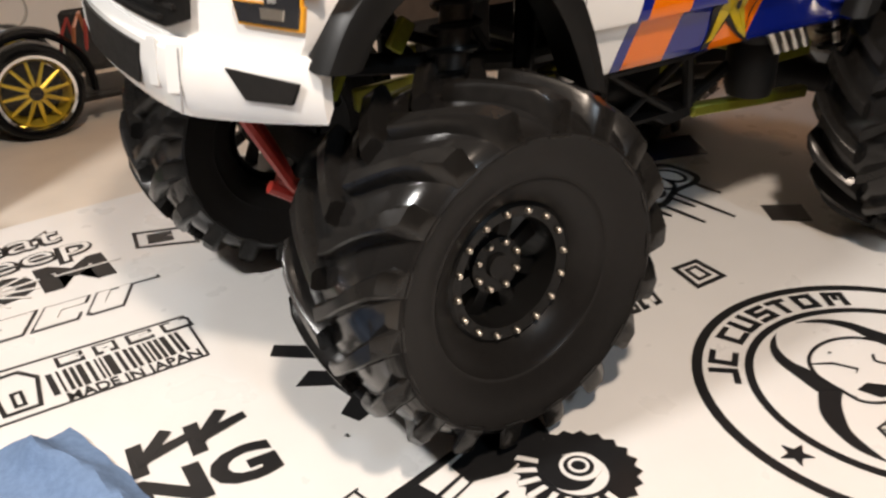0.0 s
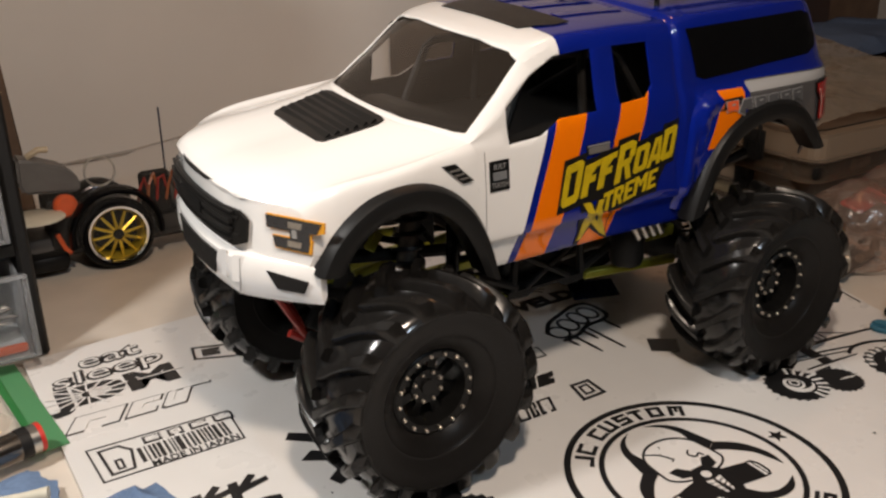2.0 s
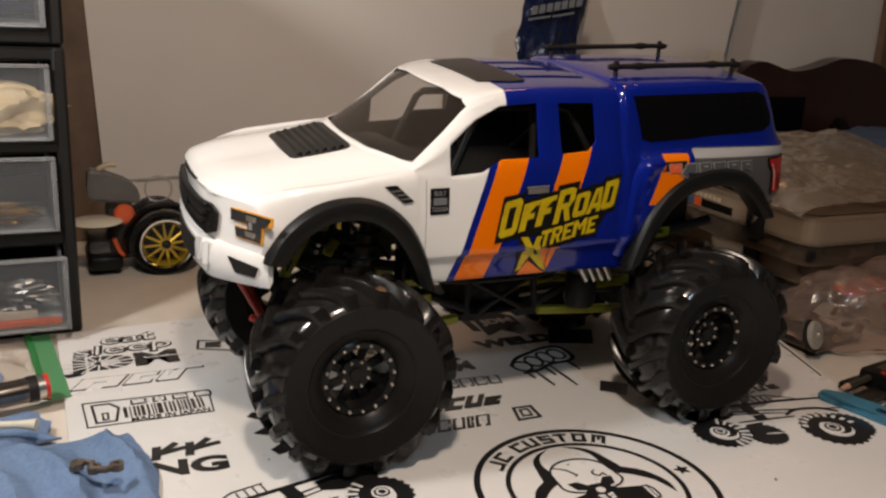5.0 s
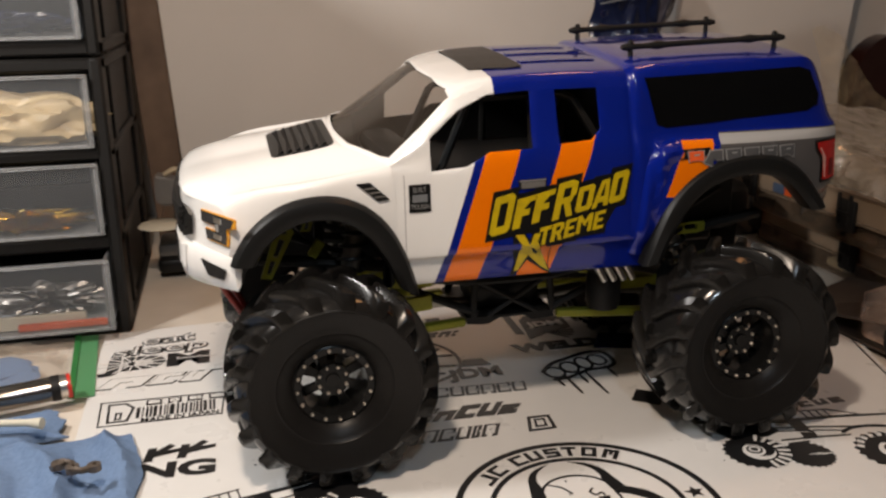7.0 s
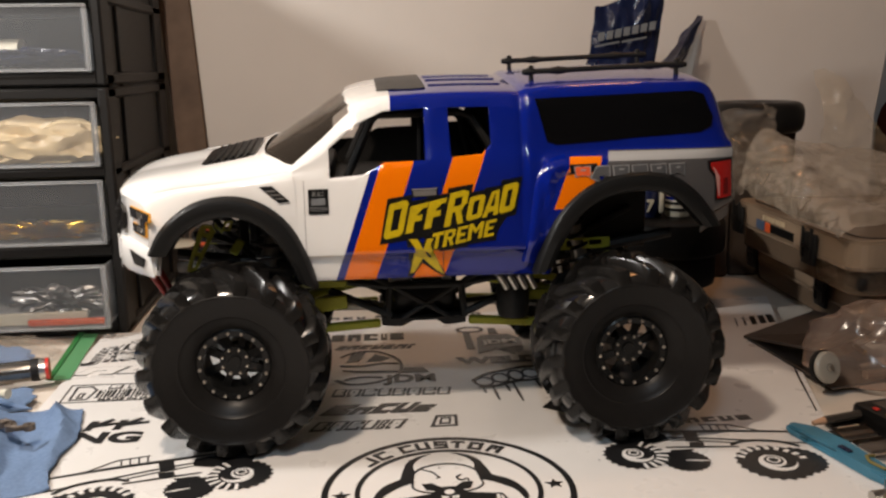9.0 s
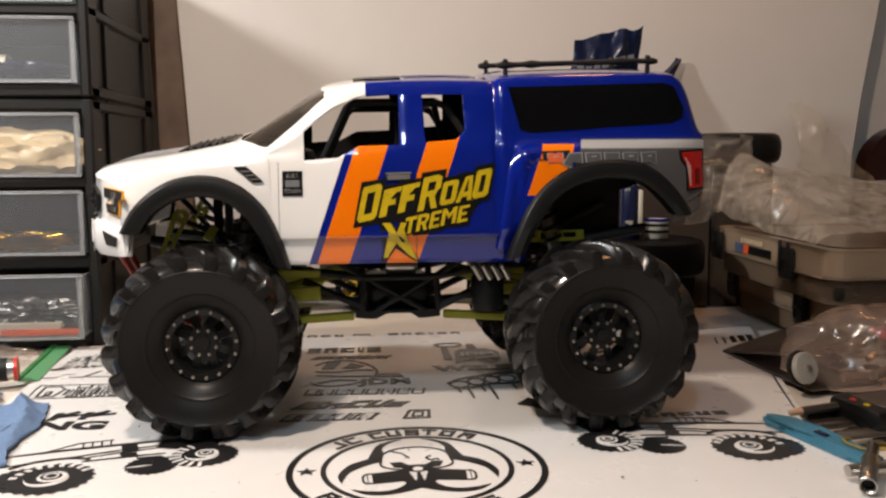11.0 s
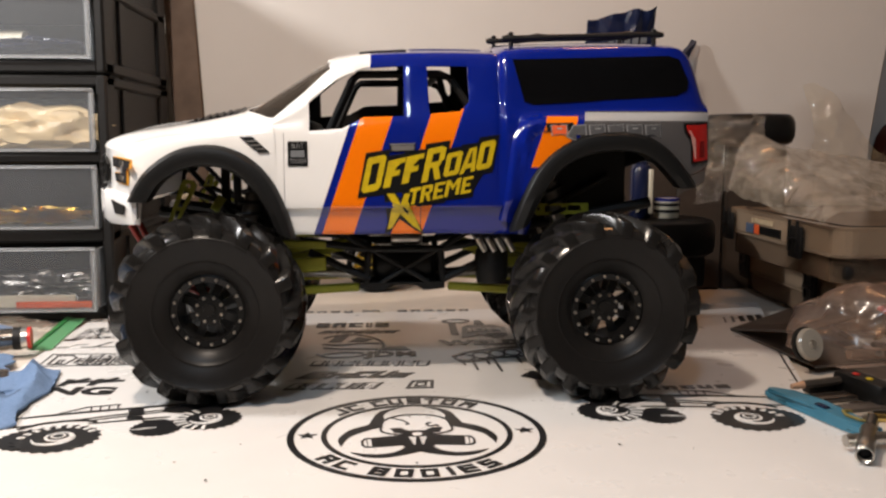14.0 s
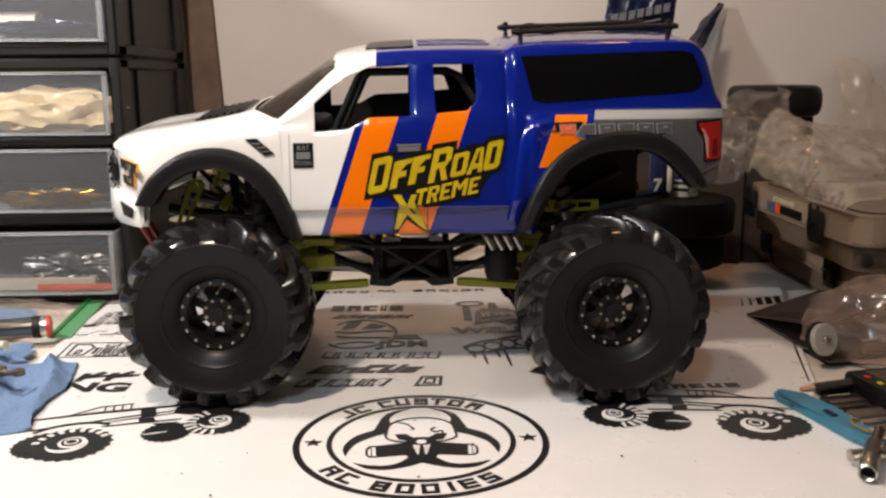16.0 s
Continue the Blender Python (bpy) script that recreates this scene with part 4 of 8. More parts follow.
CENTRE = list(zip(along((-2.67, 0), (2.66, 0)), along((-2.67, 2.10), (-2.6, 2.145), (-2.4, 2.195), (-2.1, 2.24), (-1.9, 2.27), (-1.5, 2.36), (-1.42, 2.395), (-0.74, 2.83), (-0.5, 2.895), (-0.2, 2.93), (0.3, 2.945), (0.8, 2.94), (0.86, 2.975), (0.97, 2.995), (1.7, 3.02), (2.2, 3.02), (2.42, 3.0), (2.56, 2.86), (2.66, 2.55))))
# The lower door edge: the sill steps in under the crease.
STEP = [(w - 0.035, z + 0.01) for w, z in CREASE]
CREASE = [(w + 0.004, z + 0.05) for w, z in CREASE]
SECTIONS = list(zip(STATIONS, BOW, SILL, STEP, CREASE, MIDDLE, BELT, PILLAR, ROOF_EDGE, ROOF, CENTRE))
NS, NP = len(SECTIONS), 9


def bow(w):
    """How far the plan of the nose falls back at the half width w: flat in the middle, angled at the corners."""
    w = abs(w)
    return 0.05 * (w / 0.55) ** 2 if w < 0.55 else 0.05 + 0.70 * (w - 0.55)


def shell_point(si, pj):
    """A point of the right-hand half (towards -y) of the shell at station index si, profile index pj."""
    s = catmull([q[0] for q in SECTIONS], si)
    k = catmull([q[1] for q in SECTIONS], si)
    i = max(0, min(int(pj), NP - 2))
    ws = [catmull([q[2 + j][0] for q in SECTIONS], si) for j in range(max(0, i - 1), min(NP, i + 3))]
    zs = [catmull([q[2 + j][1] for q in SECTIONS], si) for j in range(max(0, i - 1), min(NP, i + 3))]
    off = pj - max(0, i - 1)
    w, z = catmull(ws, off), catmull(zs, off)
    return Vector((s + k * bow(w), -w, z))


def shell_grid(per_s=4, per_p=4):
    bm = bmesh.new()
    us = [i / per_s for i in range((NS - 1) * per_s + 1)]
    vs = [j / per_p for j in range((NP - 1) * per_p + 1)]
    rows = []
    for u in us:
        right = [shell_point(u, v) for v in vs]
        line = right + [Vector((p.x, -p.y, p.z)) for p in right[-2::-1]]
        rows.append([bm.verts.new(p) for p in line])
    for a, b in zip(rows, rows[1:]):
        for j in range(len(a) - 1):
            bm.faces.new((a[j], b[j], b[j + 1], a[j + 1]))
    n = len(vs)
    for end in (0, -1):
        line = rows[end]
        for j in range(n - 1):
            p, q = line[j], line[j + 1]
            r, t = line[-1 - j], line[-2 - j]
            # Cross rows so that the end face bows with the plan of the nose.
            cols = 8
            k = SECTIONS[0][1] if end == 0 else 0.0
            s0 = SECTIONS[0][0] if end == 0 else SECTIONS[-1][0]
            lo = [p] + [bm.verts.new((s0 + k * bow(y), y, p.co.z)) for y in (p.co.y + (r.co.y - p.co.y) * c / cols for c in range(1, cols))] + [r]
            if j == n - 2:
                for c in range(cols):
                    bm.faces.new((lo[c], lo[c + 1], q))
            else:
                hi = [q] + [bm.verts.new((s0 + k * bow(y), y, q.co.z)) for y in (q.co.y + (t.co.y - q.co.y) * c / cols for c in range(1, cols))] + [t]
                for c in range(cols):
                    bm.faces.new((lo[c], lo[c + 1], hi[c + 1], hi[c]))
    bmesh.ops.remove_doubles(bm, verts=bm.verts, dist=0.0005)
    return bm


def cut_hole(bm, pts, keep, axes):
    """Cuts a convex outline (counter-clockwise, in the plane of two axes) through those faces that keep() picks."""
    n = len(pts)
    u, v = axes
    area = sum(pts[i][0] * pts[(i + 1) % n][1] - pts[(i + 1) % n][0] * pts[i][1] for i in range(n))
    if area < 0:
        pts = pts[::-1]
    lo = [min(p[i] for p in pts) - 0.25 for i in (0, 1)]
    hi = [max(p[i] for p in pts) + 0.25 for i in (0, 1)]

    def picked():
        out = []
        for f in bm.faces:
            c = f.calc_center_median()
            if lo[0] < c[u] < hi[0] and lo[1] < c[v] < hi[1] and keep(c):
                out.append(f)
        return out

    for i in range(n):
        a, b = pts[i], pts[(i + 1) % n]
        no = [0.0, 0.0, 0.0]
        no[u], no[v] = b[1] - a[1], a[0] - b[0]
        co = [0.0, 0.0, 0.0]
        co[u], co[v] = a
        fs = picked()
        geom = list({e for f in fs for e in f.edges} | {w for f in fs for w in f.verts}) + fs
        bmesh.ops.bisect_plane(bm, geom=geom, plane_co=co, plane_no=no, dist=0.0002)
    dead = []
    for f in picked():
        c = f.calc_center_median()
        if all((pts[(i + 1) % n][0] - pts[i][0]) * (c[v] - pts[i][1]) - (pts[(i + 1) % n][1] - pts[i][1]) * (c[u] - pts[i][0]) > 0 for i in range(n)):
            dead.append(f)
    bmesh.ops.delete(bm, geom=dead, context="FACES")


FRONT_ARCH = [(-2.32, 1.10), (-2.22, 1.70), (-2.08, 1.86), (-1.92, 1.97), (-1.74, 2.02), (-1.54, 2.01), (-1.36, 1.93), (-1.22, 1.78), (-1.12, 1.56), (-1.02, 1.10)]
REAR_ARCH = [(0.98, 1.10), (1.10, 1.55), (1.20, 1.80), (1.36, 1.99), (1.55, 2.09), (1.80, 2.12), (2.02, 2.09), (2.22, 1.97), (2.38, 1.78), (2.44, 1.10)]
FRONT_DOOR_GLASS = [(-0.82, 2.255), (-0.54, 2.275), (-0.36, 2.37), (-0.36, 2.78), (-0.60, 2.67), (-0.82, 2.49)]
FRONT_DOOR_GLASS_REAR = [(-0.362, 2.37), (-0.02, 2.38), (-0.02, 2.80), (-0.362, 2.779)]
REAR_DOOR_GLASS = [(0.20, 2.40), (0.46, 2.42), (0.54, 2.50), (0.53, 2.80), (0.18, 2.80)]

bm = shell_grid()
for keep in (lambda c: c.y < -0.55, lambda c: c.y > 0.55):
    for pts in (FRONT_ARCH, REAR_ARCH, FRONT_DOOR_GLASS, FRONT_DOOR_GLASS_REAR, REAR_DOOR_GLASS):
        cut_hole(bm, pts, keep, (0, 2))
# The windscreen opening, seen along x.
cut_hole(bm, [(-0.90, 2.36), (0.90, 2.36), (0.815, 2.77), (0.72, 2.815), (0.42, 2.845), (-0.42, 2.845), (-0.72, 2.815), (-0.815, 2.77)], lambda c: -1.42 + 0.95 * bow(c.y) < c.x < -0.40, (1, 2))
bmesh.ops.recalc_face_normals(bm, faces=bm.faces)
body = part("body_shell", bm, LIVERY, truck, "glossy polycarbonate body shell, white nose, blue cab, orange stripes")
solid = body.modifiers.new("thickness", "SOLIDIFY")
solid.thickness, solid.offset, solid.material_offset = 0.0016, -1.0, 1
body.data.materials.append(BLACK)
smoothing = body.modifiers.new("even_normals", "WEIGHTED_NORMAL")
smoothing.mode, smoothing.keep_sharp, smoothing.weight = "FACE_AREA", True, 80

# Windscreen film, a little inside the opening.
bm = bmesh.new()
rows = []
for a in range(9):
    u = 6.0 + (8.40 - 6.0) * a / 8
    line = [shell_point(u, 5.75 + (8.0 - 5.75) * b / 8) + Vector((0.02, 0, -0.02)) for b in range(9)]
    line += [Vector((p.x, -p.y, p.z)) for p in line[-2::-1]]
    rows.append([bm.verts.new(p) for p in line])
for a, b in zip(rows, rows[1:]):
    for j in range(len(a) - 1):
        bm.faces.new((a[j], b[j], b[j + 1], a[j + 1]))
part("windscreen", bm, SMOKE, truck, "clear smoky windscreen")


def on_side(x, z, lift=0.0, sgn=-1):
    """The shell's side at (x, z): found by walking the near profile."""
    best, at = 1e9, Vector((x, -1.0, z))
    for i in range(len(SIDE)):
        p = SIDE[i]
        d = (p.x - x) ** 2 + (p.z - z) ** 2
        if d < best:
            best, at = d, p
    return Vector((x, sgn * (abs(at.y) + lift), z))


SIDE = [shell_point(i / 6, j / 10) for i in range((NS - 1) * 6 + 1) for j in range(0, 66)]


def side_plate(pts, thick=0.012, lift=0.003, sgn=-1, fine=0.06):
    """A thin sticker or panel that follows the body's side: the outline is a convex or simple polygon in (x, z)."""
    bm = bmesh.new()
    a = [bm.verts.new((x, 0.0, z)) for x, z in pts]
    bmesh.ops.triangulate(bm, faces=[bm.faces.new(a)])
    for _ in range(3):
        long = [e for e in bm.edges if e.calc_length() > fine * 2]
        if not long:
            break
        bmesh.ops.subdivide_edges(bm, edges=long, cuts=1)
        bmesh.ops.triangulate(bm, faces=bm.faces)
    for v in bm.verts:
        v.co = on_side(v.co.x, v.co.z, lift, sgn)
    faces = list(bm.faces)
    out = bmesh.ops.extrude_face_region(bm, geom=faces)
    for v in out["geom"]:
        if isinstance(v, bmesh.types.BMVert):
            v.co.y += sgn * thick
    return bm


for sgn in (-1, 1):
    # Fender flares: a band that follows each wheel opening.
    for arch in ([(-2.27, 1.68), (-2.18, 1.84), (-2.06, 1.96), (-1.90, 2.055), (-1.72, 2.095), (-1.54, 2.085), (-1.36, 2.01), (-1.20, 1.86), (-1.08, 1.64), (-0.99, 1.37)],
                 [(0.93, 1.42), (1.02, 1.66), (1.14, 1.90), (1.30, 2.07), (1.52, 2.18), (1.78, 2.215), (2.04, 2.18), (2.24, 2.06), (2.40, 1.88), (2.47, 1.78)]):
        bm = bmesh.new()
        n = len(arch)
        loops = []
        cx, cz = sum(p[0] for p in arch) / n, sum(p[1] for p in arch) / n - 0.2
        for i in range((n - 1) * 3 + 1):
            x, z = (catmull([p[k] for p in arch], i / 3) for k in (0, 1))
            d = Vector((x - cx, z - cz)).normalized()
            loops.append([bm.verts.new((x + d.x * o, sgn * w, z + d.y * o)) for o, w in ((0.05, 0.96), (0.05, 1.055), (0.02, 1.10), (-0.05, 1.12), (-0.11, 1.10), (-0.13, 1.05), (-0.13, 0.94))])
        for a, b in zip(loops, loops[1:]):
            for j in range(6):
                bm.faces.new((a[j], b[j], b[j + 1], a[j + 1]))
            bm.faces.new((a[6], b[6], b[0], a[0]))
        bm.faces.new(loops[0])
        bm.faces.new(loops[-1][::-1])
        part("fender_flare", bm, FLARE_BLACK, truck, "matt black fender flare")
    # Raised blister of the shell ahead of and over the rear wheel opening.
    ridge = [(0.84, 1.48), (0.885, 1.76), (0.925, 2.04), (0.965, 2.22), (1.05, 2.325), (1.17, 2.36)]
    bm = bmesh.new()
    loops = []
    for i in range((len(ridge) - 1) * 5 + 1):
        x, z = (catmull([p[k] for p in ridge], i / 5) for k in (0, 1))
        x2, z2 = (catmull([p[k] for p in ridge], min(i / 5 + 0.1, len(ridge) - 1)) for k in (0, 1))
        x1, z1 = (catmull([p[k] for p in ridge], max(i / 5 - 0.1, 0)) for k in (0, 1))
        d = Vector((x2 - x1, z2 - z1)).normalized()
        loops.append([bm.verts.new(on_side(x + d.y * o, z - d.x * o, h, sgn)) for o, h in ((-0.045, -0.004), (-0.03, 0.022), (-0.01, 0.036), (0.02, 0.040), (0.05, 0.030), (0.09, 0.012), (0.125, -0.004))])
    for a, b in zip(loops, loops[1:]):
        for j in range(6):
            bm.faces.new((a[j], b[j], b[j + 1], a[j + 1]))
    part("arch_blister", bm, LIVERY, truck)
    # Black canopy window.
    part("canopy_window", side_plate([(0.92, 2.86), (1.02, 2.50), (1.10, 2.475), (2.36, 2.555), (2.46, 2.60), (2.48, 2.68), (2.40, 2.87), (2.30, 2.90)], sgn=sgn, thick=0.006), BLACK_GLOSS, truck, "black painted side window of the rear canopy")
    # Side vents, badges, door handles, tail lamps.
    vent = part("fender_vent", side_plate([(-1.39, 2.21), (-1.29, 2.215), (-1.15, 2.085), (-1.235, 2.078)], sgn=sgn), BLACK_SATIN, truck, "black side vent with thin bright louvres")
    for k in range(3):
        u = 0.2 + 0.28 * k
        a, b = Vector((-1.375, 2.20)).lerp(Vector((-1.235, 2.088)), u), Vector((-1.29, 2.207)).lerp(Vector((-1.16, 2.09)), u)
        part("louvre", side_plate([tuple(a), tuple(b), (b.x + 0.012, b.y - 0.011), (a.x + 0.012, a.y - 0.011)], sgn=sgn, thick=0.016), GREY_PL, vent)
    handle = part("door_handle", side_plate([(-0.15, 2.152), (0.075, 2.158), (0.075, 2.088), (-0.14, 2.082)], sgn=sgn, thick=0.006), STICKER_BLACK, truck, "black door handle with a silver edge")
    part("handle_bar", side_plate([(-0.13, 2.136), (0.062, 2.141), (0.062, 2.098), (-0.125, 2.092)], sgn=sgn, thick=0.016), GREY_PL, handle)
    part("handle_edge", side_plate([(-0.14, 2.150), (0.07, 2.155), (0.07, 2.147), (-0.14, 2.142)], sgn=sgn, thick=0.012), SILVER, handle)
    part("lamp_bezel", side_plate([(2.40, 2.325), (2.645, 2.335), (2.655, 1.985), (2.48, 1.975), (2.474, 2.17), (2.41, 2.245)], sgn=sgn, thick=0.010), STICKER_BLACK, truck)
    lens = part("tail_lamp", side_plate([(2.425, 2.308), (2.63, 2.315), (2.642, 2.005), (2.50, 1.997), (2.495, 2.18), (2.435, 2.255)], sgn=sgn, thick=0.02), RED_LENS, truck, "red tail lamp")
    part("lamp_core", side_plate([(2.555, 2.17), (2.60, 2.17), (2.605, 2.03), (2.552, 2.025)], sgn=sgn, thick=0.026), DARK_RED, lens)
    part("lamp_rim", side_plate([(2.445, 2.258), (2.455, 2.268), (2.512, 2.185), (2.518, 2.02), (2.508, 2.02), (2.502, 2.182)], sgn=sgn, thick=0.026), LAMP_PALE, lens)
    for xs in (-1.035, 0.115):
        part("door_seam", side_plate([(xs, 2.24), (xs + 0.005, 2.24), (xs + 0.005, 1.42), (xs, 1.42)], sgn=sgn, thick=0.003, lift=0.001), GREY_STRIPE if xs < 0 else STICKER_BLACK, truck)
    # Bedside script: slanted silver blocks on a dark band.
    part("script_band", side_plate([(1.10, 2.325), (1.42, 2.335), (1.42, 2.27), (1.16, 2.25)], sgn=sgn, thick=0.004), STICKER_BLACK, truck)
    for k in range(6):
        x0 = 1.22 + 0.165 * k
        pts = [(x0, 2.315), (x0 + 0.145, 2.318), (x0 + 0.148, 2.225 if k < 5 else 2.205), (x0 + 0.085, 2.235), (x0 + 0.01, 2.225)]
        if k == 1:
            pts = [(x0 + 0.03, 2.315), (x0 + 0.145, 2.318), (x0 + 0.148, 2.225), (x0 + 0.05, 2.235), (x0 + 0.06, 2.175), (x0 - 0.03, 2.215)]
        block = part("script_block", side_plate(pts, sgn=sgn, thick=0.006), SILVER, truck)
        c = Vector((sum(p[0] for p in pts) / len(pts), sum(p[1] for p in pts) / len(pts) + 0.012))
        part("script_fill", side_plate([tuple(c + (Vector(p) - c) * 0.86) for p in pts], sgn=sgn, thick=0.009), ORANGE if k == 0 else SCRIPT_FILL, block)
        if k in (0, 2, 4, 5):
            part("script_gap", side_plate([(x0 + 0.055, 2.290), (x0 + 0.105, 2.291), (x0 + 0.095, 2.278), (x0 + 0.055, 2.278)], sgn=sgn, thick=0.011), SILVER, block)

# Square badge with its two words.
badge = part("square_badge", side_plate([(-1.0, 2.17), (-0.835, 2.17), (-0.835, 1.965), (-1.0, 1.965)], thick=0.006), STICKER_BLACK, truck, "small dark square badge")
SIDE_UP = Matrix(((1, 0, 0, 0), (0, 0, -1, 0), (0, 1, 0, 0), (0, 0, 0, 1)))
for text, z in (("BUILT", 2.13), ("TOUGH", 2.005)):
    writing("badge_words", text, 0.052, Matrix.Translation((-0.918, on_side(-0.918, z).y - 0.013, z)) @ SIDE_UP, SILVER, badge, squeeze=0.75, deep=0.002)
part("badge_panel", side_plate([(-0.975, 2.095), (-0.86, 2.095), (-0.86, 2.04), (-0.975, 2.04)], thick=0.011), STICKER_GREY, badge)

# Door sign: yellow slanted blocks on a jagged black backing.
sign = part("door_sign", side_plate([(-0.36, 1.82), (0.68, 2.06), (0.66, 1.90), (0.56, 1.74), (0.02, 1.62), (-0.05, 1.74), (-0.36, 1.70)], thick=0.003), STICKER_BLACK, truck, "yellow and black door graphic")


def sign_block(x, z, w, h, lean, rise, hole=None, bite=None, bars=None):
    """One slanted yellow block; its base line climbs to the rear."""
    def q(u, v):
        return (x + u * w + lean * v * h, z + v * h + rise * u * w)
    ring = bite if bite and bite[0] == (0.02, 1) else ((0, 0), (1, 0), (1, 1), (0, 1))
    edge = [Vector(q(*p)) for p in ring]
    mid = sum(edge, Vector((0, 0))) / len(edge)
    back = [tuple(p + (p - mid).normalized() * 0.046) for p in edge]
    part("sign_backing", side_plate(back, thick=0.004), STICKER_BLACK, sign, smooth=False)
    if hole:
        t = hole
        quads = (((0, 0.10), (0.16, 0), (t, 0), (t, 1), (0.06, 1), (0, 0.93)), ((1 - t, 0), (0.86, 0), (1, 0.10), (1, 0.90), (0.84, 1), (1 - t, 1)), ((t, 0), (1 - t, 0), (1 - t, 0.2), (t, 0.2)), ((t, 0.8), (1 - t, 0.8), (1 - t, 1), (t, 1)))
    elif bars:
        quads = bars
    else:
        quads = (bite,)
    for quad in quads:
        part("sign_block", side_plate([q(*p) for p in quad], thick=0.010), YELLOW, sign, smooth=False)


ARR = (((0, 0), (0.32, 0), (0.32, 1), (0, 1)), ((0.32, 0.82), (0.8, 0.82), (0.72, 1), (0.32, 1)), ((0.70, 0.5), (1, 0.58), (0.98, 0.92), (0.72, 1)), ((0.32, 0.40), (0.8, 0.40), (0.9, 0.56), (0.32, 0.56)), ((0.45, 0.40), (0.75, 0.40), (1, 0), (0.70, 0)))
EFF = ((0, 0), (0.4, 0), (0.4, 0.38), (0.8, 0.38), (0.8, 0.58), (0.4, 0.58), (0.4, 0.82), (1, 0.82), (1, 1), (0, 1))
sign_block(-0.395, 1.730, 0.165, 0.30, 0.22, 0.22, hole=0.30)
sign_block(-0.205, 1.775, 0.15, 0.23, 0.22, 0.22, bite=EFF)
sign_block(-0.048, 1.810, 0.15, 0.23, 0.22, 0.22, bite=EFF)
sign_block(0.120, 1.820, 0.165, 0.285, 0.22, 0.22, bars=ARR)
sign_block(0.305, 1.866, 0.135, 0.20, 0.22, 0.22, hole=0.32)
sign_block(0.445, 1.890, 0.135, 0.21, 0.22, 0.22, bars=(((0, 0), (0.28, 0), (0.58, 1), (0.34, 1)), ((0.72, 0), (1, 0), (0.80, 1), (0.58, 1)), ((0.34, 0.18), (0.76, 0.18), (0.72, 0.38), (0.40, 0.38))))
sign_block(0.583, 1.920, 0.135, 0.24, 0.22, 0.22, hole=0.34)
sign_block(-0.18, 1.43, 0.25, 0.30, 0.0, 0.0, bite=((0.02, 1), (0.30, 1), (0.50, 0.70), (0.64, 1), (0.84, 1), (0.62, 0.58), (1.22, -0.12), (0.94, 0.02), (0.50, 0.40), (0.20, -0.02), (0.06, -0.05), (0.37, 0.55)))
TEE = (((0.35, 0), (0.65, 0), (0.65, 0.8), (0.35, 0.8)), ((0, 0.8), (1, 0.8), (1, 1), (0, 1)))
EEE = (((0, 0), (0.34, 0), (0.34, 1), (0, 1)), ((0.34, 0), (1, 0), (1, 0.17), (0.34, 0.17)), ((0.34, 0.42), (0.82, 0.42), (0.82, 0.58), (0.34, 0.58)), ((0.34, 0.83), (1, 0.83), (1, 1), (0.34, 1)))
EMM = (((0, 0), (0.24, 0), (0.24, 1), (0, 1)), ((0.76, 0), (1, 0), (1, 1), (0.76, 1)), ((0.24, 0.70), (0.50, 0.35), (0.50, 0.65), (0.24, 1)), ((0.50, 0.35), (0.76, 0.70), (0.76, 1), (0.50, 0.65)))
for k, (x, w, shape) in enumerate(((0.00, 0.095, TEE), (0.105, 0.095, ARR), (0.215, 0.088, EEE), (0.315, 0.125, EMM), (0.455, 0.088, EEE))):
    sign_block(x, 1.63 + 0.023 * k, w, 0.140, 0.2, 0.20, bars=shape)

# Bonnet scoop with louvres, roof panel, roof rails.
def on_top(x, y, lift=0.0):
    """The shell's upper surface over (x, y)."""
    best, at = 1e9, None
    for p in TOP:
        d = (p.x - x) ** 2 + (abs(p.y) - abs(y)) ** 2
        if d < best:
            best, at = d, p
    return Vector((x, y, at.z + lift))


TOP = [shell_point(i / 8, 5.6 + j * 0.1) for i in range((NS - 1) * 8 + 1) for j in range(25)]
bm = bmesh.new()
add_prism(bm, [(-1.95, -0.36), (-1.92, -0.41), (-1.54, -0.46), (-1.48, -0.44), (-1.465, -0.38), (-1.465, 0.36), (-1.48, 0.42), (-1.54, 0.44), (-1.92, 0.39), (-1.95, 0.34)], lambda u, v, w: on_top(u, v, -0.03 + w), 0.040)
scoop = part("bonnet_scoop", bm, BLACK_SATIN, truck, "black louvred bonnet scoop")
for k in range(6):
    x = -1.90 + 0.066 * k
    wide = 0.375 + 0.04 * k / 5
    bm = bmesh.new()
    a = [bm.verts.new(on_top(x, y, 0.005)) for y in (-wide, 0, wide)]
    b = [bm.verts.new(on_top(x + 0.042, y, 0.030)) for y in (-wide, 0, wide)]
    c = [bm.verts.new(on_top(x + 0.052, y, 0.005)) for y in (-wide, 0, wide)]
    for p, q in ((a, b), (b, c), (c, a)):
        for j in range(2):
            bm.faces.new((p[j], p[j + 1], q[j + 1], q[j]))
    bm.faces.new((a[0], b[0], c[0]))
    bm.faces.new((a[2], b[2], c[2]))
    part("louvre", bm, BLACK_SATIN, scoop)


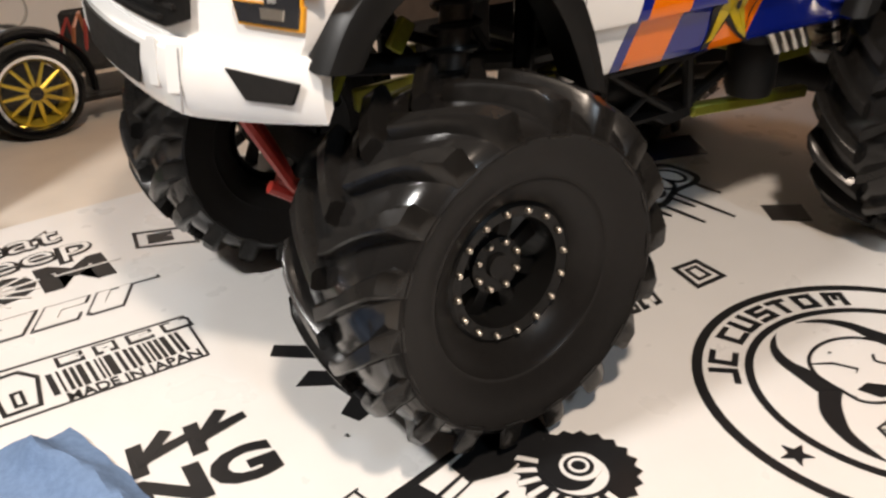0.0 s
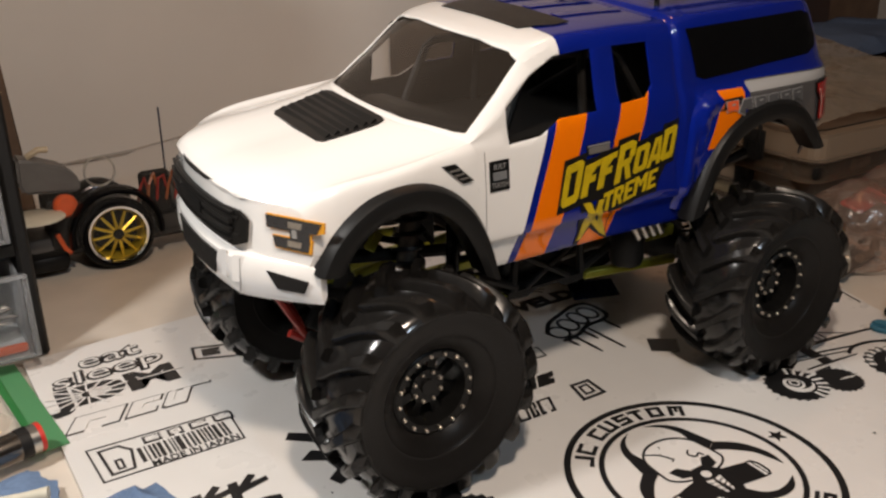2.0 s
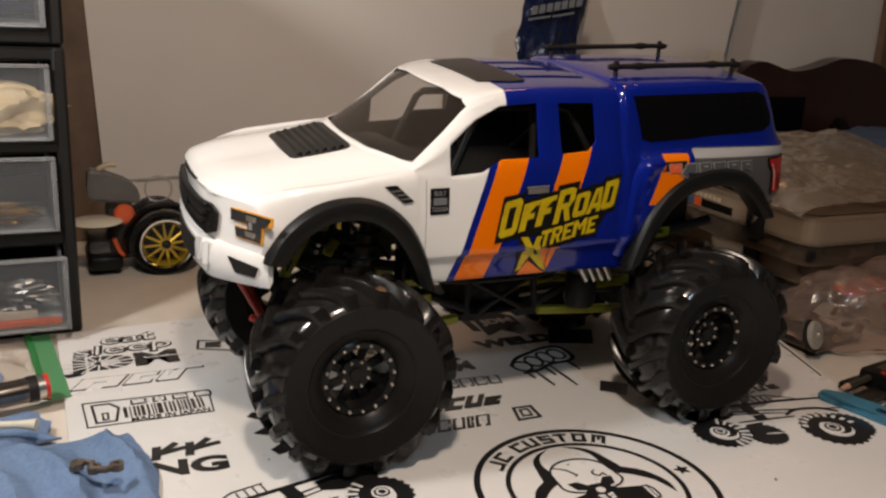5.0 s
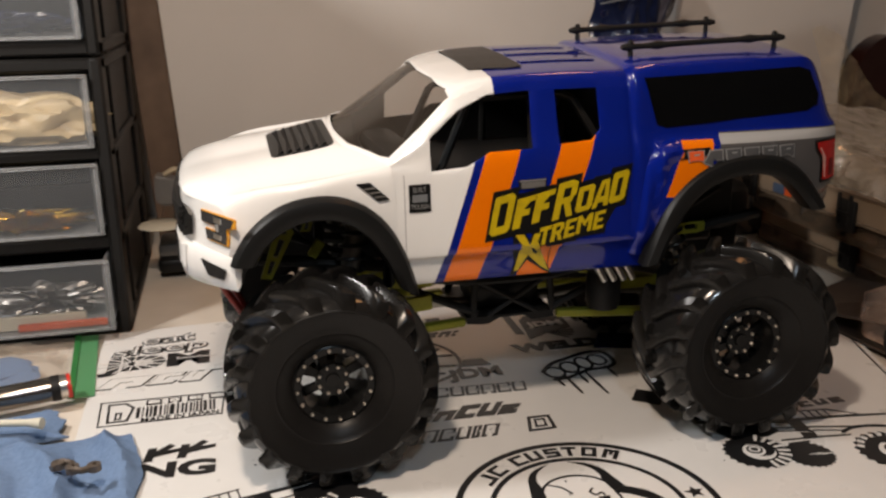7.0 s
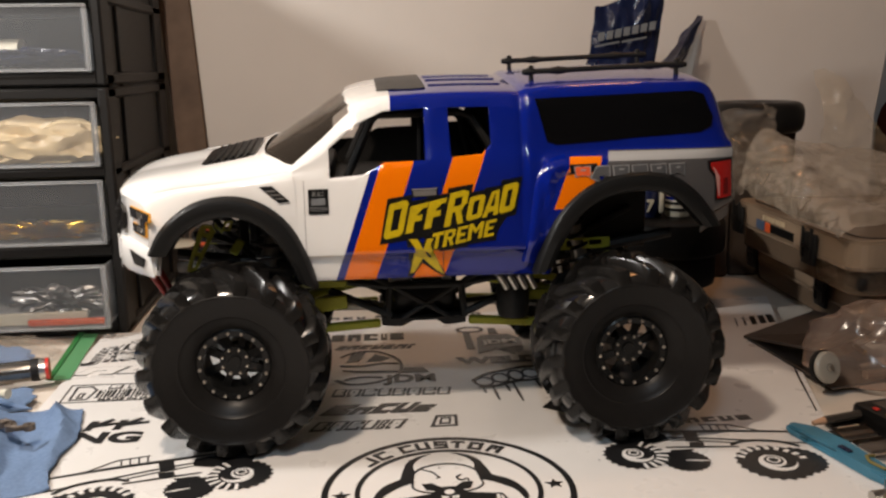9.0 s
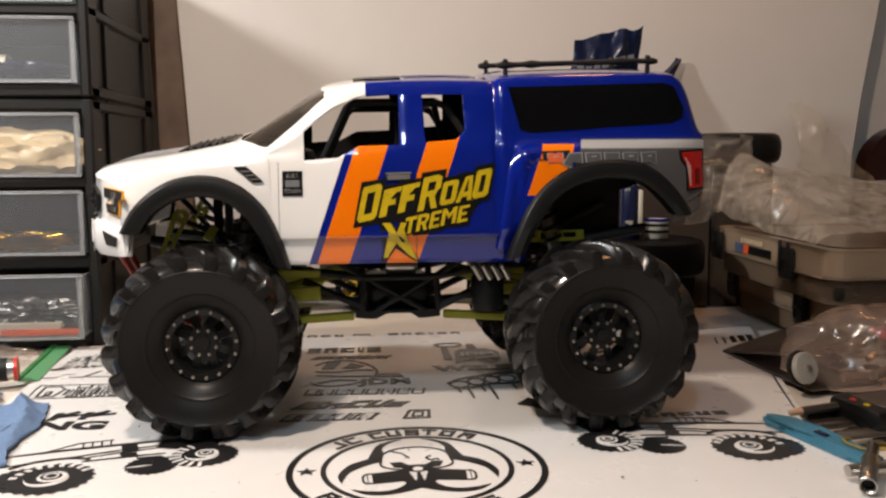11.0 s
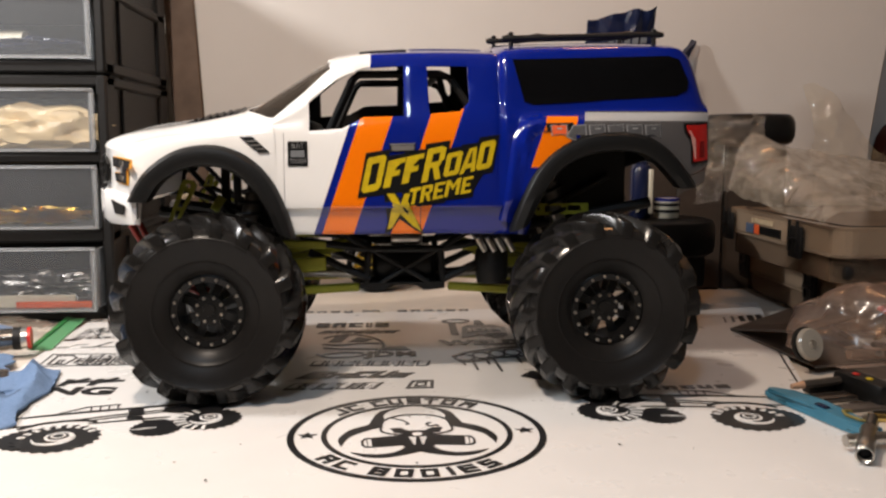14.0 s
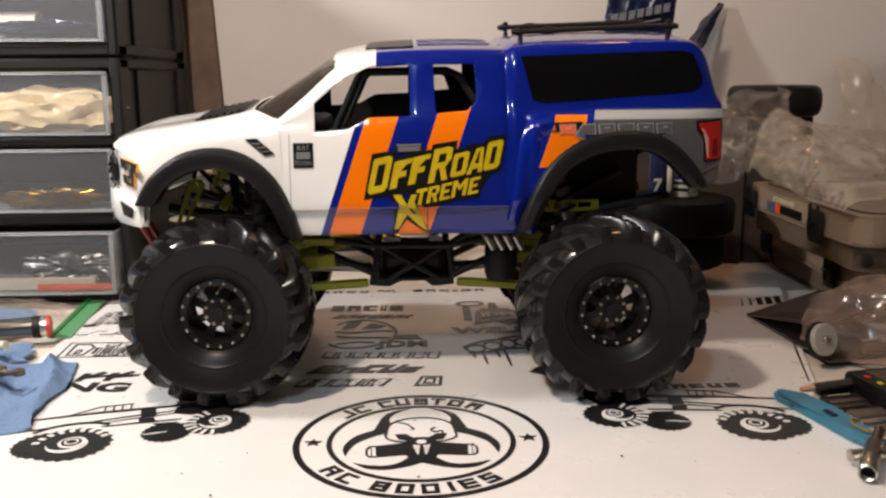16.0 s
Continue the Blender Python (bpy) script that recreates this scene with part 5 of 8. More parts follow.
def top_plate(pts, thick, lift=0.004):
    bm = bmesh.new()
    a = [bm.verts.new((x, y, 0.0)) for x, y in pts]
    bmesh.ops.triangulate(bm, faces=[bm.faces.new(a)])
    for _ in range(3):
        bmesh.ops.subdivide_edges(bm, edges=[e for e in bm.edges if e.calc_length() > 0.15], cuts=1)
        bmesh.ops.triangulate(bm, faces=bm.faces)
    for v in bm.verts:
        v.co = on_top(v.co.x, v.co.y, lift)
    out = bmesh.ops.extrude_face_region(bm, geom=list(bm.faces))
    for v in out["geom"]:
        if isinstance(v, bmesh.types.BMVert):
            v.co.z += thick
    return bm


part("roof_panel", top_plate([(-0.40, -0.50), (-0.12, -0.58), (0.02, -0.56), (0.02, 0.56), (-0.12, 0.58), (-0.40, 0.50)], 0.006), BLACK_SATIN, truck, "dark sunroof panel")
for y in (-0.35, 0.0, 0.35):
    part("roof_rib", top_plate([(0.06, y - 0.05), (0.70, y - 0.05), (0.70, y + 0.05), (0.06, y + 0.05)], 0.007), BLUE, truck)
for y in (-0.51, 0.62):
    xs = (0.88, 0.93, 1.00, 1.12, 1.20, 1.28, 1.6, 1.95, 2.03, 2.11, 2.24, 2.30, 2.36)
    rs = (0.020, 0.034, 0.024, 0.024, 0.037, 0.025, 0.023, 0.025, 0.037, 0.025, 0.024, 0.034, 0.020)
    rail = part("roof_rail", tube([(x, y, 3.045 + 0.045 * min(1.0, (x - 0.88) / 1.3)) for x in xs], 0.028, 12, radii=list(rs)), BLACK, truck, "black roof rail")
    for x in (0.96, 2.27):
        zt = 3.045 + 0.045 * min(1.0, (x - 0.88) / 1.3)
        part("rail_foot", tube([(x, y, 2.92), (x, y, zt - 0.03), (x, y, zt + 0.045), (x, y, zt + 0.055)], 0.022, 10, radii=[0.026, 0.02, 0.024, 0.012]), BLACK, rail)

# Nose: bumper, grille, lamps.
def nose(y, z, out=0.0):
    return Vector((-2.67 + bow(y) - out, y, z))


def nose_plate(pts, deep, out):
    """A plate on the bowed nose: outline (y, z)."""
    bm = bmesh.new()
    a = [bm.verts.new((0.0, y, z)) for y, z in pts]
    bmesh.ops.triangulate(bm, faces=[bm.faces.new(a)])
    for _ in range(3):
        bmesh.ops.subdivide_edges(bm, edges=[e for e in bm.edges if e.calc_length() > 0.14], cuts=1)
        bmesh.ops.triangulate(bm, faces=bm.faces)
    for v in bm.verts:
        v.co = nose(v.co.y, v.co.z, out)
    res = bmesh.ops.extrude_face_region(bm, geom=list(bm.faces))
    for v in res["geom"]:
        if isinstance(v, bmesh.types.BMVert):
            v.co.x -= deep
    return bm


bm = bmesh.new()
prof = [(-0.10, 1.47), (0.0, 1.415), (0.035, 1.46), (0.05, 1.60), (0.045, 1.69), (0.01, 1.725), (-0.10, 1.72)]
loops = []
for k in range(33):
    y = -1.04 + 2.08 * k / 32
    drop = 0.07 * (abs(y) / 1.04) ** 3
    fade = 1.0 - 0.75 * max(0.0, (abs(y) - 0.86) / 0.18) ** 2
    loops.append([bm.verts.new(nose(y, z + (drop if z < 1.5 else 0) - (0.02 * (1 - fade) if z > 1.6 else 0), o * fade)) for o, z in prof])
for a, b in zip(loops, loops[1:]):
    for j in range(len(prof)):
        bm.faces.new((a[j], b[j], b[(j + 1) % len(prof)], a[(j + 1) % len(prof)]))
bm.faces.new(loops[0])
bm.faces.new(loops[-1][::-1])
bumper = part("front_bumper", bm, WHITE, truck, "white front bumper with dark openings")
part("bumper_intake", nose_plate([(-0.36, 1.665), (0.36, 1.665), (0.31, 1.50), (-0.31, 1.50)], 0.012, 0.046), BLACK, bumper)
for sgn in (-1, 1):
    part("fog_opening", nose_plate([(sgn * 0.76, 1.655), (sgn * 1.0, 1.635), (sgn * 0.97, 1.555), (sgn * 0.82, 1.545)], 0.012, 0.044), BLACK, bumper)
for sgn in (-1, 1):
    part("bumper_seam", nose_plate([(sgn * 0.60, 1.70), (sgn * 0.606, 1.70), (sgn * 0.586, 1.45), (sgn * 0.58, 1.45)], 0.004, 0.047), GREY_STRIPE, bumper)
grille = part("grille", nose_plate([(-0.60, 2.005), (0.60, 2.005), (0.645, 1.95), (0.625, 1.80), (0.55, 1.765), (-0.55, 1.765), (-0.625, 1.80), (-0.645, 1.95)], 0.02, 0.008), BLACK_SATIN, truck, "black honeycomb grille")
for z, half in ((1.80, 0.54), (1.845, 0.60), (1.96, 0.60), (1.99, 0.57)):
    part("grille_bar", nose_plate([(-half, z + 0.008), (half, z + 0.008), (half, z - 0.008), (-half, z - 0.008)], 0.02, 0.025), BLACK, grille)
for sgn in (-1, 1):
    part("grille_block", nose_plate([(sgn * 0.22, 1.955), (sgn * 0.56, 1.95), (sgn * 0.56, 1.915), (sgn * 0.20, 1.925)], 0.03, 0.025), BLACK, grille)
    part("grille_block", nose_plate([(sgn * 0.20, 1.895), (sgn * 0.56, 1.89), (sgn * 0.55, 1.86), (sgn * 0.22, 1.865)], 0.03, 0.025), BLACK, grille)
part("grille_badge", nose_plate([(-0.19, 1.945), (0.19, 1.945), (0.19, 1.875), (-0.19, 1.875)], 0.035, 0.025), FLARE_BLACK, grille)
# Stepped ribs of the bumper between the middle opening and the lamps.
for sgn in (-1, 1):
    for y0, y1, h in ((0.43, 0.50, 0.006), (0.56, 0.62, 0.004)):
        part("bumper_rib", nose_plate([(sgn * y0, 1.71), (sgn * y1, 1.72), (sgn * (y1 - 0.03), 1.53), (sgn * (y0 - 0.03), 1.52)], h, 0.046), WHITE, bumper)
for sgn in (-1, 1):
    def hp(pts):
        return [(sgn * (0.775 + (y - 0.70) * 0.84), z) for y, z in pts]
    head = part("headlamp", nose_plate(hp([(0.678, 2.026), (1.072, 2.030), (1.066, 1.960), (0.985, 1.936), (0.678, 1.936)]), 0.012, 0.010), AMBER, truck, "C-shaped headlamp with amber edge")
    part("lamp_edge", nose_plate(hp([(0.85, 1.97), (0.982, 1.97), (0.972, 1.86), (0.85, 1.86)]), 0.011, 0.010), AMBER, head)
    part("lamp_edge", nose_plate(hp([(0.712, 1.896), (0.985, 1.896), (0.970, 1.808), (0.728, 1.812)]), 0.0115, 0.010), AMBER, head)
    part("lens", nose_plate(hp([(0.686, 2.020), (1.060, 2.019), (1.022, 1.952), (0.975, 1.943), (0.686, 1.941)]), 0.008, 0.021), LAMP_GLASS, head)
    part("lens", nose_plate(hp([(0.842, 1.965), (0.975, 1.965), (0.966, 1.87), (0.842, 1.87)]), 0.0072, 0.021), LAMP_GLASS, head)
    part("lens", nose_plate(hp([(0.722, 1.892), (0.972, 1.892), (0.958, 1.820), (0.736, 1.823)]), 0.0076, 0.021), LAMP_GLASS, head)
    part("reflector", nose_plate(hp([(0.84, 2.002), (0.93, 2.002), (0.92, 1.962), (0.84, 1.962)]), 0.01, 0.025), STEEL, head)
    part("reflector", nose_plate(hp([(0.83, 1.880), (0.92, 1.880), (0.91, 1.842), (0.83, 1.842)]), 0.01, 0.025), STEEL, head)
    part("lamp_bar", nose_plate(hp([(0.862, 1.955), (0.89, 1.955), (0.89, 1.90), (0.862, 1.90)]), 0.01, 0.025), SILVER, head)


# The shell sits a little crooked on its posts: the far side stands higher than the near one.
LEAN = 0.085
crooked = Matrix(((1, 0, 0, 0), (0, 1, 0, 0), (0, LEAN, 1, LEAN * DM), (0, 0, 0, 1)))
for ob in truck.children_recursive:
    ob.data.transform(crooked)


# Wheels.
def wheel(x, y, z, sgn):
    """A deep black wheel with a ringed bolt pattern and a wide lugged tyre; sgn is the outer side."""
    n = 64
    hubbed = bmesh.new()
    add_lathe(hubbed, [(r, sgn * -h) for r, h in [(0.315, 0.02), (0.315, -0.045), (0.292, -0.06), (0.245, -0.05), (0.242, 0.02), (0.245, 0.30), (0.262, 0.32), (0.272, 0.05)]], (x, y, z), n=n, closed=True)
    rim = part("wheel", hubbed, RIM_BLACK, truck, "black bead-lock wheel with silver bolts")
    # Spokes: pierced plate.
    for k in range(8):
        a = 2 * math.pi * (k + 0.5) / 8
        bm = bmesh.new()
        d, e = Vector((math.cos(a), 0, math.sin(a))), Vector((-math.sin(a), 0, math.cos(a)))
        c = Vector((x, y, z))
        for r0, r1, w0, w1, h0, h1 in ((0.11, 0.25, 0.028, 0.038, 0.06, 0.08),):
            vs = [bm.verts.new(c + d * r + e * w * s + Vector((0, -sgn * h, 0))) for r, w, h in ((r0, w0, h0), (r1, w1, h1)) for s in (-1, 1)]
            ws = [bm.verts.new(v.co + Vector((0, -sgn * 0.035, 0))) for v in vs]
            for q in ((0, 1, 3, 2),):
                bm.faces.new([vs[i] for i in q])
                bm.faces.new([ws[i] for i in q[::-1]])
            for i, j in ((0, 1), (1, 3), (3, 2), (2, 0)):
                bm.faces.new((vs[i], vs[j], ws[j], ws[i]))
        part("spoke", bm, RIM_BLACK, rim)
    part("hub", lathe([(0.0, sgn * -0.04), (0.0, sgn * -0.02), (0.05, sgn * -0.02), (0.055, sgn * -0.04), (0.124, sgn * -0.04), (0.128, sgn * -0.12), (0.0, sgn * -0.14)], (x, y, z), n=24), RIM_BLACK, rim)
    bolt = lathe([(0.0, 0.0), (0.0, sgn * 0.022), (0.009, sgn * 0.022), (0.0155, sgn * 0.014), (0.016, 0.0)], (0, 0, 0), n=8)
    me = None
    for count, r, h, turn in ((16, 0.273, 0.055, 0.1), (8, 0.106, -0.04, 0.4)):
        for k in range(count):
            a = 2 * math.pi * k / count + turn
            place = Vector((x + r * math.cos(a), y + sgn * h, z + r * math.sin(a)))
            if me is None:
                first = part("bolt", bolt, BOLT_STEEL, rim)
                me = first.data
                first.location = place * DM
            else:
                ob = new("bolt", me)
                ob.parent, ob.location = rim, place * DM
    # Tyre carcass.
    slim = 0.83
    mid = y - sgn * 0.150
    prof = [(0.290, 0.21), (0.318, 0.255), (0.352, 0.292), (0.40, 0.325), (0.425, 0.340), (0.432, 0.350), (0.442, 0.350), (0.449, 0.354), (0.47, 0.365), (0.55, 0.41), (0.605, 0.425), (0.622, 0.440), (0.634, 0.430), (0.662, 0.405), (0.686, 0.365), (0.704, 0.31), (0.718, 0.24), (0.726, 0.15), (0.729, 0.0)]
    prof = [(r, h * slim) for r, h in prof]
    side = prof[:13]
    for way in (1, -1):
        part("tyre_sidewall", open_lathe([(r, sgn * way * h) for r, h in side], (x, mid, z), 72), RUBBER_DULL, rim, "smooth black rubber sidewall")
    crown = prof[12:]
    part("tyre", open_lathe([(r, sgn * h) for r, h in crown + [(r, -h) for r, h in crown[-2::-1]]], (x, mid, z), 72), RUBBER, rim, "glossy black rubber tyre")
    # Tread bars: two staggered rows of curved lugs that end in blocks on the shoulders.
    bm = bmesh.new()
    count = 18
    for row in (-1, 1):
        for k in range(count):
            base = 2 * math.pi * (k + (0.5 if row > 0 else 0.0)) / count
            sections = []
            for f in range(8):
                g = f / 7
                h = row * (0.01 + 0.42 * min(1.0, g * 1.12)) if g < 0.9 else row * 0.436
                sweep = 0.40 * (min(g, 0.88)) ** 1.15
                top = (0.792, 0.792, 0.791, 0.789, 0.784, 0.775, 0.745, 0.67)[f]
                low = (0.69, 0.69, 0.69, 0.68, 0.66, 0.64, 0.61, 0.61)[f]
                half = (0.040, 0.037, 0.034, 0.034, 0.038, 0.047, 0.050, 0.044)[f]
                a = base - sweep
                pts = []
                for rr, sa in ((low, -1.5), (top - 0.016, -1.08), (top, -0.72), (top, 0.72), (top - 0.016, 1.08), (low, 1.5)):
                    b = a + sa * half / 0.75
                    pts.append(bm.verts.new((x + rr * math.cos(b), mid + h * slim, z + rr * math.sin(b))))
                sections.append(pts)
            for p, q in zip(sections, sections[1:]):
                for j in range(6):
                    bm.faces.new((p[j], q[j], q[(j + 1) % 6], p[(j + 1) % 6]))
            bm.faces.new(sections[0])
            bm.faces.new(sections[-1][::-1])
    part("tread", bm, LUG, rim, "curved tread bars")
    return rim


for x, near, far in ((-1.65, -1.24, 1.24), (1.65, -1.36, 1.36)):
    wheel(x, near, 0.785, -1)
    wheel(x, far, 0.785, 1)

# Axles, links, frame.
for x, half in ((-1.65, 0.95), (1.65, 1.1)):
    axle = part("axle", tube([(x, -half, 0.80), (x, -0.35, 0.80), (x, -0.2, 0.80), (x, 0.2, 0.80), (x, 0.35, 0.80), (x, half, 0.80)], 0.1, 12, radii=[0.09, 0.10, 0.2, 0.2, 0.10, 0.09]), BLACK, truck)
    part("axle_cover", lathe([(0.0, 0.16), (0.14, 0.14), (0.2, 0.05), (0.2, -0.05), (0.14, -0.14), (0.0, -0.16)], (x + (0.12 if x > 0 else -0.12), 0, 0.80), n=20), BLACK_SATIN, axle)


def bar(name, a, b, wide, thick, mat, label=""):
    """A flat bar between two points, its wide side upright."""
    a, b = Vector(a), Vector(b)
    bm = bmesh.new()
    t = (b - a).normalized()
    side = t.cross(Vector((0, 0, 1))).normalized() * thick / 2
    up = t.cross(side).normalized() * wide / 2
    vs = [bm.verts.new(p + side * i + up * j) for p in (a, b) for i, j in ((-1, -1), (1, -1), (1, 1), (-1, 1))]
    bm.faces.new(vs[:4])
    bm.faces.new(vs[4:][::-1])
    for i in range(4):
        bm.faces.new((vs[i], vs[(i + 1) % 4], vs[4 + (i + 1) % 4], vs[4 + i]))
    bmesh.ops.bevel(bm, geom=bm.edges[:], offset=min(wide, thick) * 0.2, segments=1, affect="EDGES")
    return part(name, bm, mat, truck, label)


def pierced(name, ring, holes, y):
    """A thin lime plate cut through by holes, built as facets between its outline and the holes."""
    bm = bmesh.new()
    edges = []
    for loop in [ring] + holes:
        vs = [bm.verts.new((u, y, v)) for u, v in loop]
        edges += [bm.edges.new((vs[i], vs[(i + 1) % len(vs)])) for i in range(len(vs))]
    bmesh.ops.triangle_fill(bm, edges=edges, use_beauty=True)
    res = bmesh.ops.extrude_face_region(bm, geom=list(bm.faces))
    for v in res["geom"]:
        if isinstance(v, bmesh.types.BMVert):
            v.co.y += 0.035
    return part(name, bm, LIME, truck, "pierced lime bracket", smooth=False)


for sgn in (-1, 1):
    y = sgn * 0.46
    bar("lower_link", (-1.42, y, 0.79), (-0.42, sgn * 0.40, 0.83), 0.075, 0.08, LIME, "lime anodised link")
    bar("lower_link", (1.42, y, 0.77), (0.40, sgn * 0.40, 0.83), 0.075, 0.08, LIME, "lime anodised link")
    bar("upper_link", (-1.40, sgn * 0.30, 1.02), (-0.50, sgn * 0.22, 1.20), 0.07, 0.07, LIME)
    bar("upper_link", (1.40, sgn * 0.30, 1.02), (0.50, sgn * 0.22, 1.20), 0.07, 0.07, LIME)
    bar("link_plate", (-1.34, sgn * 0.50, 1.02), (-0.72, sgn * 0.46, 1.06), 0.13, 0.05, LIME)
    bar("link_plate", (-1.10, sgn * 0.50, 1.25), (-0.72, sgn * 0.46, 1.23), 0.07, 0.05, LIME)
    bar("link_plate", (1.34, sgn * 0.50, 1.08), (0.72, sgn * 0.46, 1.06), 0.10, 0.05, LIME)
    # Side frame with crossed braces.
    bm = bmesh.new()
    y = sgn * 0.42
    for a, b, r in (((-0.95, 1.27), (-0.33, 1.18), 0.035), ((0.95, 1.29), (0.33, 1.18), 0.035), ((-0.88, 1.16), (-0.32, 0.90), 0.036), ((0.90, 1.15), (0.36, 0.90), 0.036), ((-0.30, 1.18), (0.22, 0.87), 0.026), ((0.30, 1.18), (-0.22, 0.87), 0.026), ((-0.33, 1.18), (0.33, 1.18), 0.034), ((-0.33, 1.18), (-0.36, 0.87), 0.034), ((0.33, 1.18), (0.36, 0.87), 0.034), ((-0.33, 1.18), (-0.62, 1.37), 0.034), ((0.33, 1.18), (0.62, 1.37), 0.034), ((-0.98, 1.37), (0.98, 1.37), 0.05), ((-2.2, 1.55), (-0.98, 1.37), 0.05), ((2.3, 1.60), (0.98, 1.37), 0.05), ((-2.0, 1.75), (-1.2, 1.45), 0.026), ((1.9, 1.85), (1.1, 1.45), 0.035), ((-1.95, 1.95), (-1.5, 1.45), 0.024), ((-1.45, 1.95), (-1.1, 1.45), 0.022)):
        add_tube(bm, [(a[0], y, a[1]), (b[0], y, b[1])], r, 8)
    part("side_frame", bm, BLACK, truck, "black tube chassis side")
    # Shock absorbers: body, shaft and coil.
    for sx in (-1, 1):
        lo_, hi_ = Vector((sx * 1.52, sgn * 0.62, 0.92)), Vector((sx * 1.30, sgn * 0.50, 1.92))
        shock = part("shock_absorber", tube([lo_.lerp(hi_, 0.45), lo_.lerp(hi_, 0.95)], 0.075, 14), DARK_STEEL, truck, "coil-over shock absorber")
        part("shaft", tube([lo_, lo_.lerp(hi_, 0.45)], 0.022, 8), STEEL, shock)
        path = []
        ax = (hi_ - lo_).normalized()
        e1 = ax.cross(Vector((0, 1, 0))).normalized()
        e2 = ax.cross(e1)
        for k in range(97):
            a = 2 * math.pi * k / 12
            path.append(lo_.lerp(hi_, 0.08 + 0.80 * k / 96) + (e1 * math.cos(a) + e2 * math.sin(a)) * 0.105)
        part("coil_spring", tube(path, 0.016, 6), BLACK_SATIN, shock)
    # Pierced lime brackets.
    pierced("bracket", [(-2.10, 1.43), (-2.02, 1.42), (-1.83, 1.78), (-1.86, 1.83), (-1.94, 1.84), (-1.97, 1.80)], [[(-2.055, 1.46), (-2.025, 1.46), (-1.98, 1.56), (-2.02, 1.57)], [(-2.00, 1.60), (-1.965, 1.59), (-1.90, 1.72), (-1.945, 1.74)], [(-1.92, 1.765), (-1.885, 1.765), (-1.885, 1.80), (-1.92, 1.80)]], sgn * 0.62)
    pierced("bracket", [(1.17, 1.53), (1.20, 1.50), (1.60, 1.515), (1.67, 1.53), (1.67, 1.61), (1.18, 1.61)], [[(1.20, 1.545), (1.225, 1.545), (1.225, 1.575), (1.20, 1.575)], [(1.27, 1.53), (1.43, 1.535), (1.43, 1.59), (1.27, 1.59)], [(1.48, 1.54), (1.60, 1.545), (1.60, 1.59), (1.48, 1.59)]], sgn * 0.62)
    pierced("bracket", [(-1.78, 1.775), (-1.705, 1.775), (-1.68, 1.86), (-1.74, 1.86)], [[(-1.755, 1.79), (-1.72, 1.79), (-1.705, 1.845), (-1.73, 1.845)]], sgn * 0.60)
    bar("bracket", (-1.70, sgn * 0.55, 1.56), (-1.62, sgn * 0.55, 1.68), 0.08, 0.04, LIME)
    # Inner fender panels close the wheel openings towards the middle.
    part("fender_liner", box((-2.12, sgn * 0.40 - 0.02, 1.96), (-1.10, sgn * 0.40 + 0.02, 2.12), 0.01), BLACK, truck, "black inner fender panel")
    if sgn < 0:
        part("fender_liner", box((-1.34, sgn * 0.40 - 0.02, 1.46), (-1.08, sgn * 0.40 + 0.02, 1.955), 0.01), BLACK, truck, "black inner fender panel")
    part("body_post", box((-1.66, sgn * 0.36 - 0.02, 1.50), (-1.58, sgn * 0.36 + 0.02, 1.96), 0.01), BLACK, truck, "black upright body post")
    part("thin_wire", tube([(-1.98 + 0.05 * math.cos(a * 0.5), sgn * 0.52 + 0.04 * math.sin(a * 0.5), 1.78 - 0.022 * a) for a in range(13)], 0.009, 6), BLACK_SATIN, truck, "thin curled black wire")
    part("fender_liner", box((1.02, sgn * 0.34 - 0.02, 1.46), (2.08, sgn * 0.34 + 0.02, 2.14), 0.01), BLACK, truck, "black inner fender panel")
for sgn in (-1, 1):
    part("damper_reservoir", tube([(-1.13, sgn * 0.72, 1.30), (-1.12, sgn * 0.71, 1.34), (-1.10, sgn * 0.70, 1.80), (-1.10, sgn * 0.70, 1.84)], 0.05, 14, radii=[0.03, 0.05, 0.05, 0.03]), BLACK_GLOSS, truck, "glossy black damper reservoir")
# Skid plate, gearbox, header pipes.
bm = bmesh.new()
add_prism(bm, [(-0.41, 0.87), (-0.41, 0.815), (-0.28, 0.80), (-0.22, 0.80), (-0.12, 0.85), (0.10, 0.85), (0.17, 0.80), (0.24, 0.80), (0.37, 0.815), (0.37, 0.87)], lambda u, v, w: (u, -0.44 + w, v), 0.88)
part("skid_plate", bm, BLACK, truck, smooth=False)
part("driveshaft", tube([(-1.50, -0.06, 0.84), (-1.0, -0.08, 0.94), (-0.55, -0.10, 0.925), (-0.30, -0.10, 0.90)], 0.05, 12, radii=[0.03, 0.06, 0.055, 0.03]), STEEL, truck, "polished drive shaft")
part("driveshaft", tube([(1.50, -0.06, 0.84), (0.75, -0.08, 0.93), (0.30, -0.10, 0.90)], 0.05, 12), DARK_STEEL, truck)
part("gearbox", box((-0.30, -0.28, 0.87), (0.30, 0.28, 1.16), 0.06, segments=2), BLACK_SATIN, truck)
part("motor", lathe([(0.0, -0.15), (0.075, -0.15), (0.085, -0.12), (0.085, 0.10), (0.07, 0.13), (0.03, 0.14), (0.0, 0.14)], (0.03, -0.30, 1.27), axis="x", n=24), STEEL, truck, "bare metal motor can")
part("battery_tray", box((-0.75, -0.36, 1.36), (1.9, 0.36, 1.46), 0.03), BLACK, truck)
for k in range(4):
    x = 0.60 + 0.085 * k
    part("header_pipe", tube([(x, -0.62, 1.37), (x + 0.05, -0.72, 1.30), (x + 0.11, -0.73, 1.19)], 0.03, 10, radii=[0.03, 0.032, 0.026]), STEEL, truck, "polished header pipe")
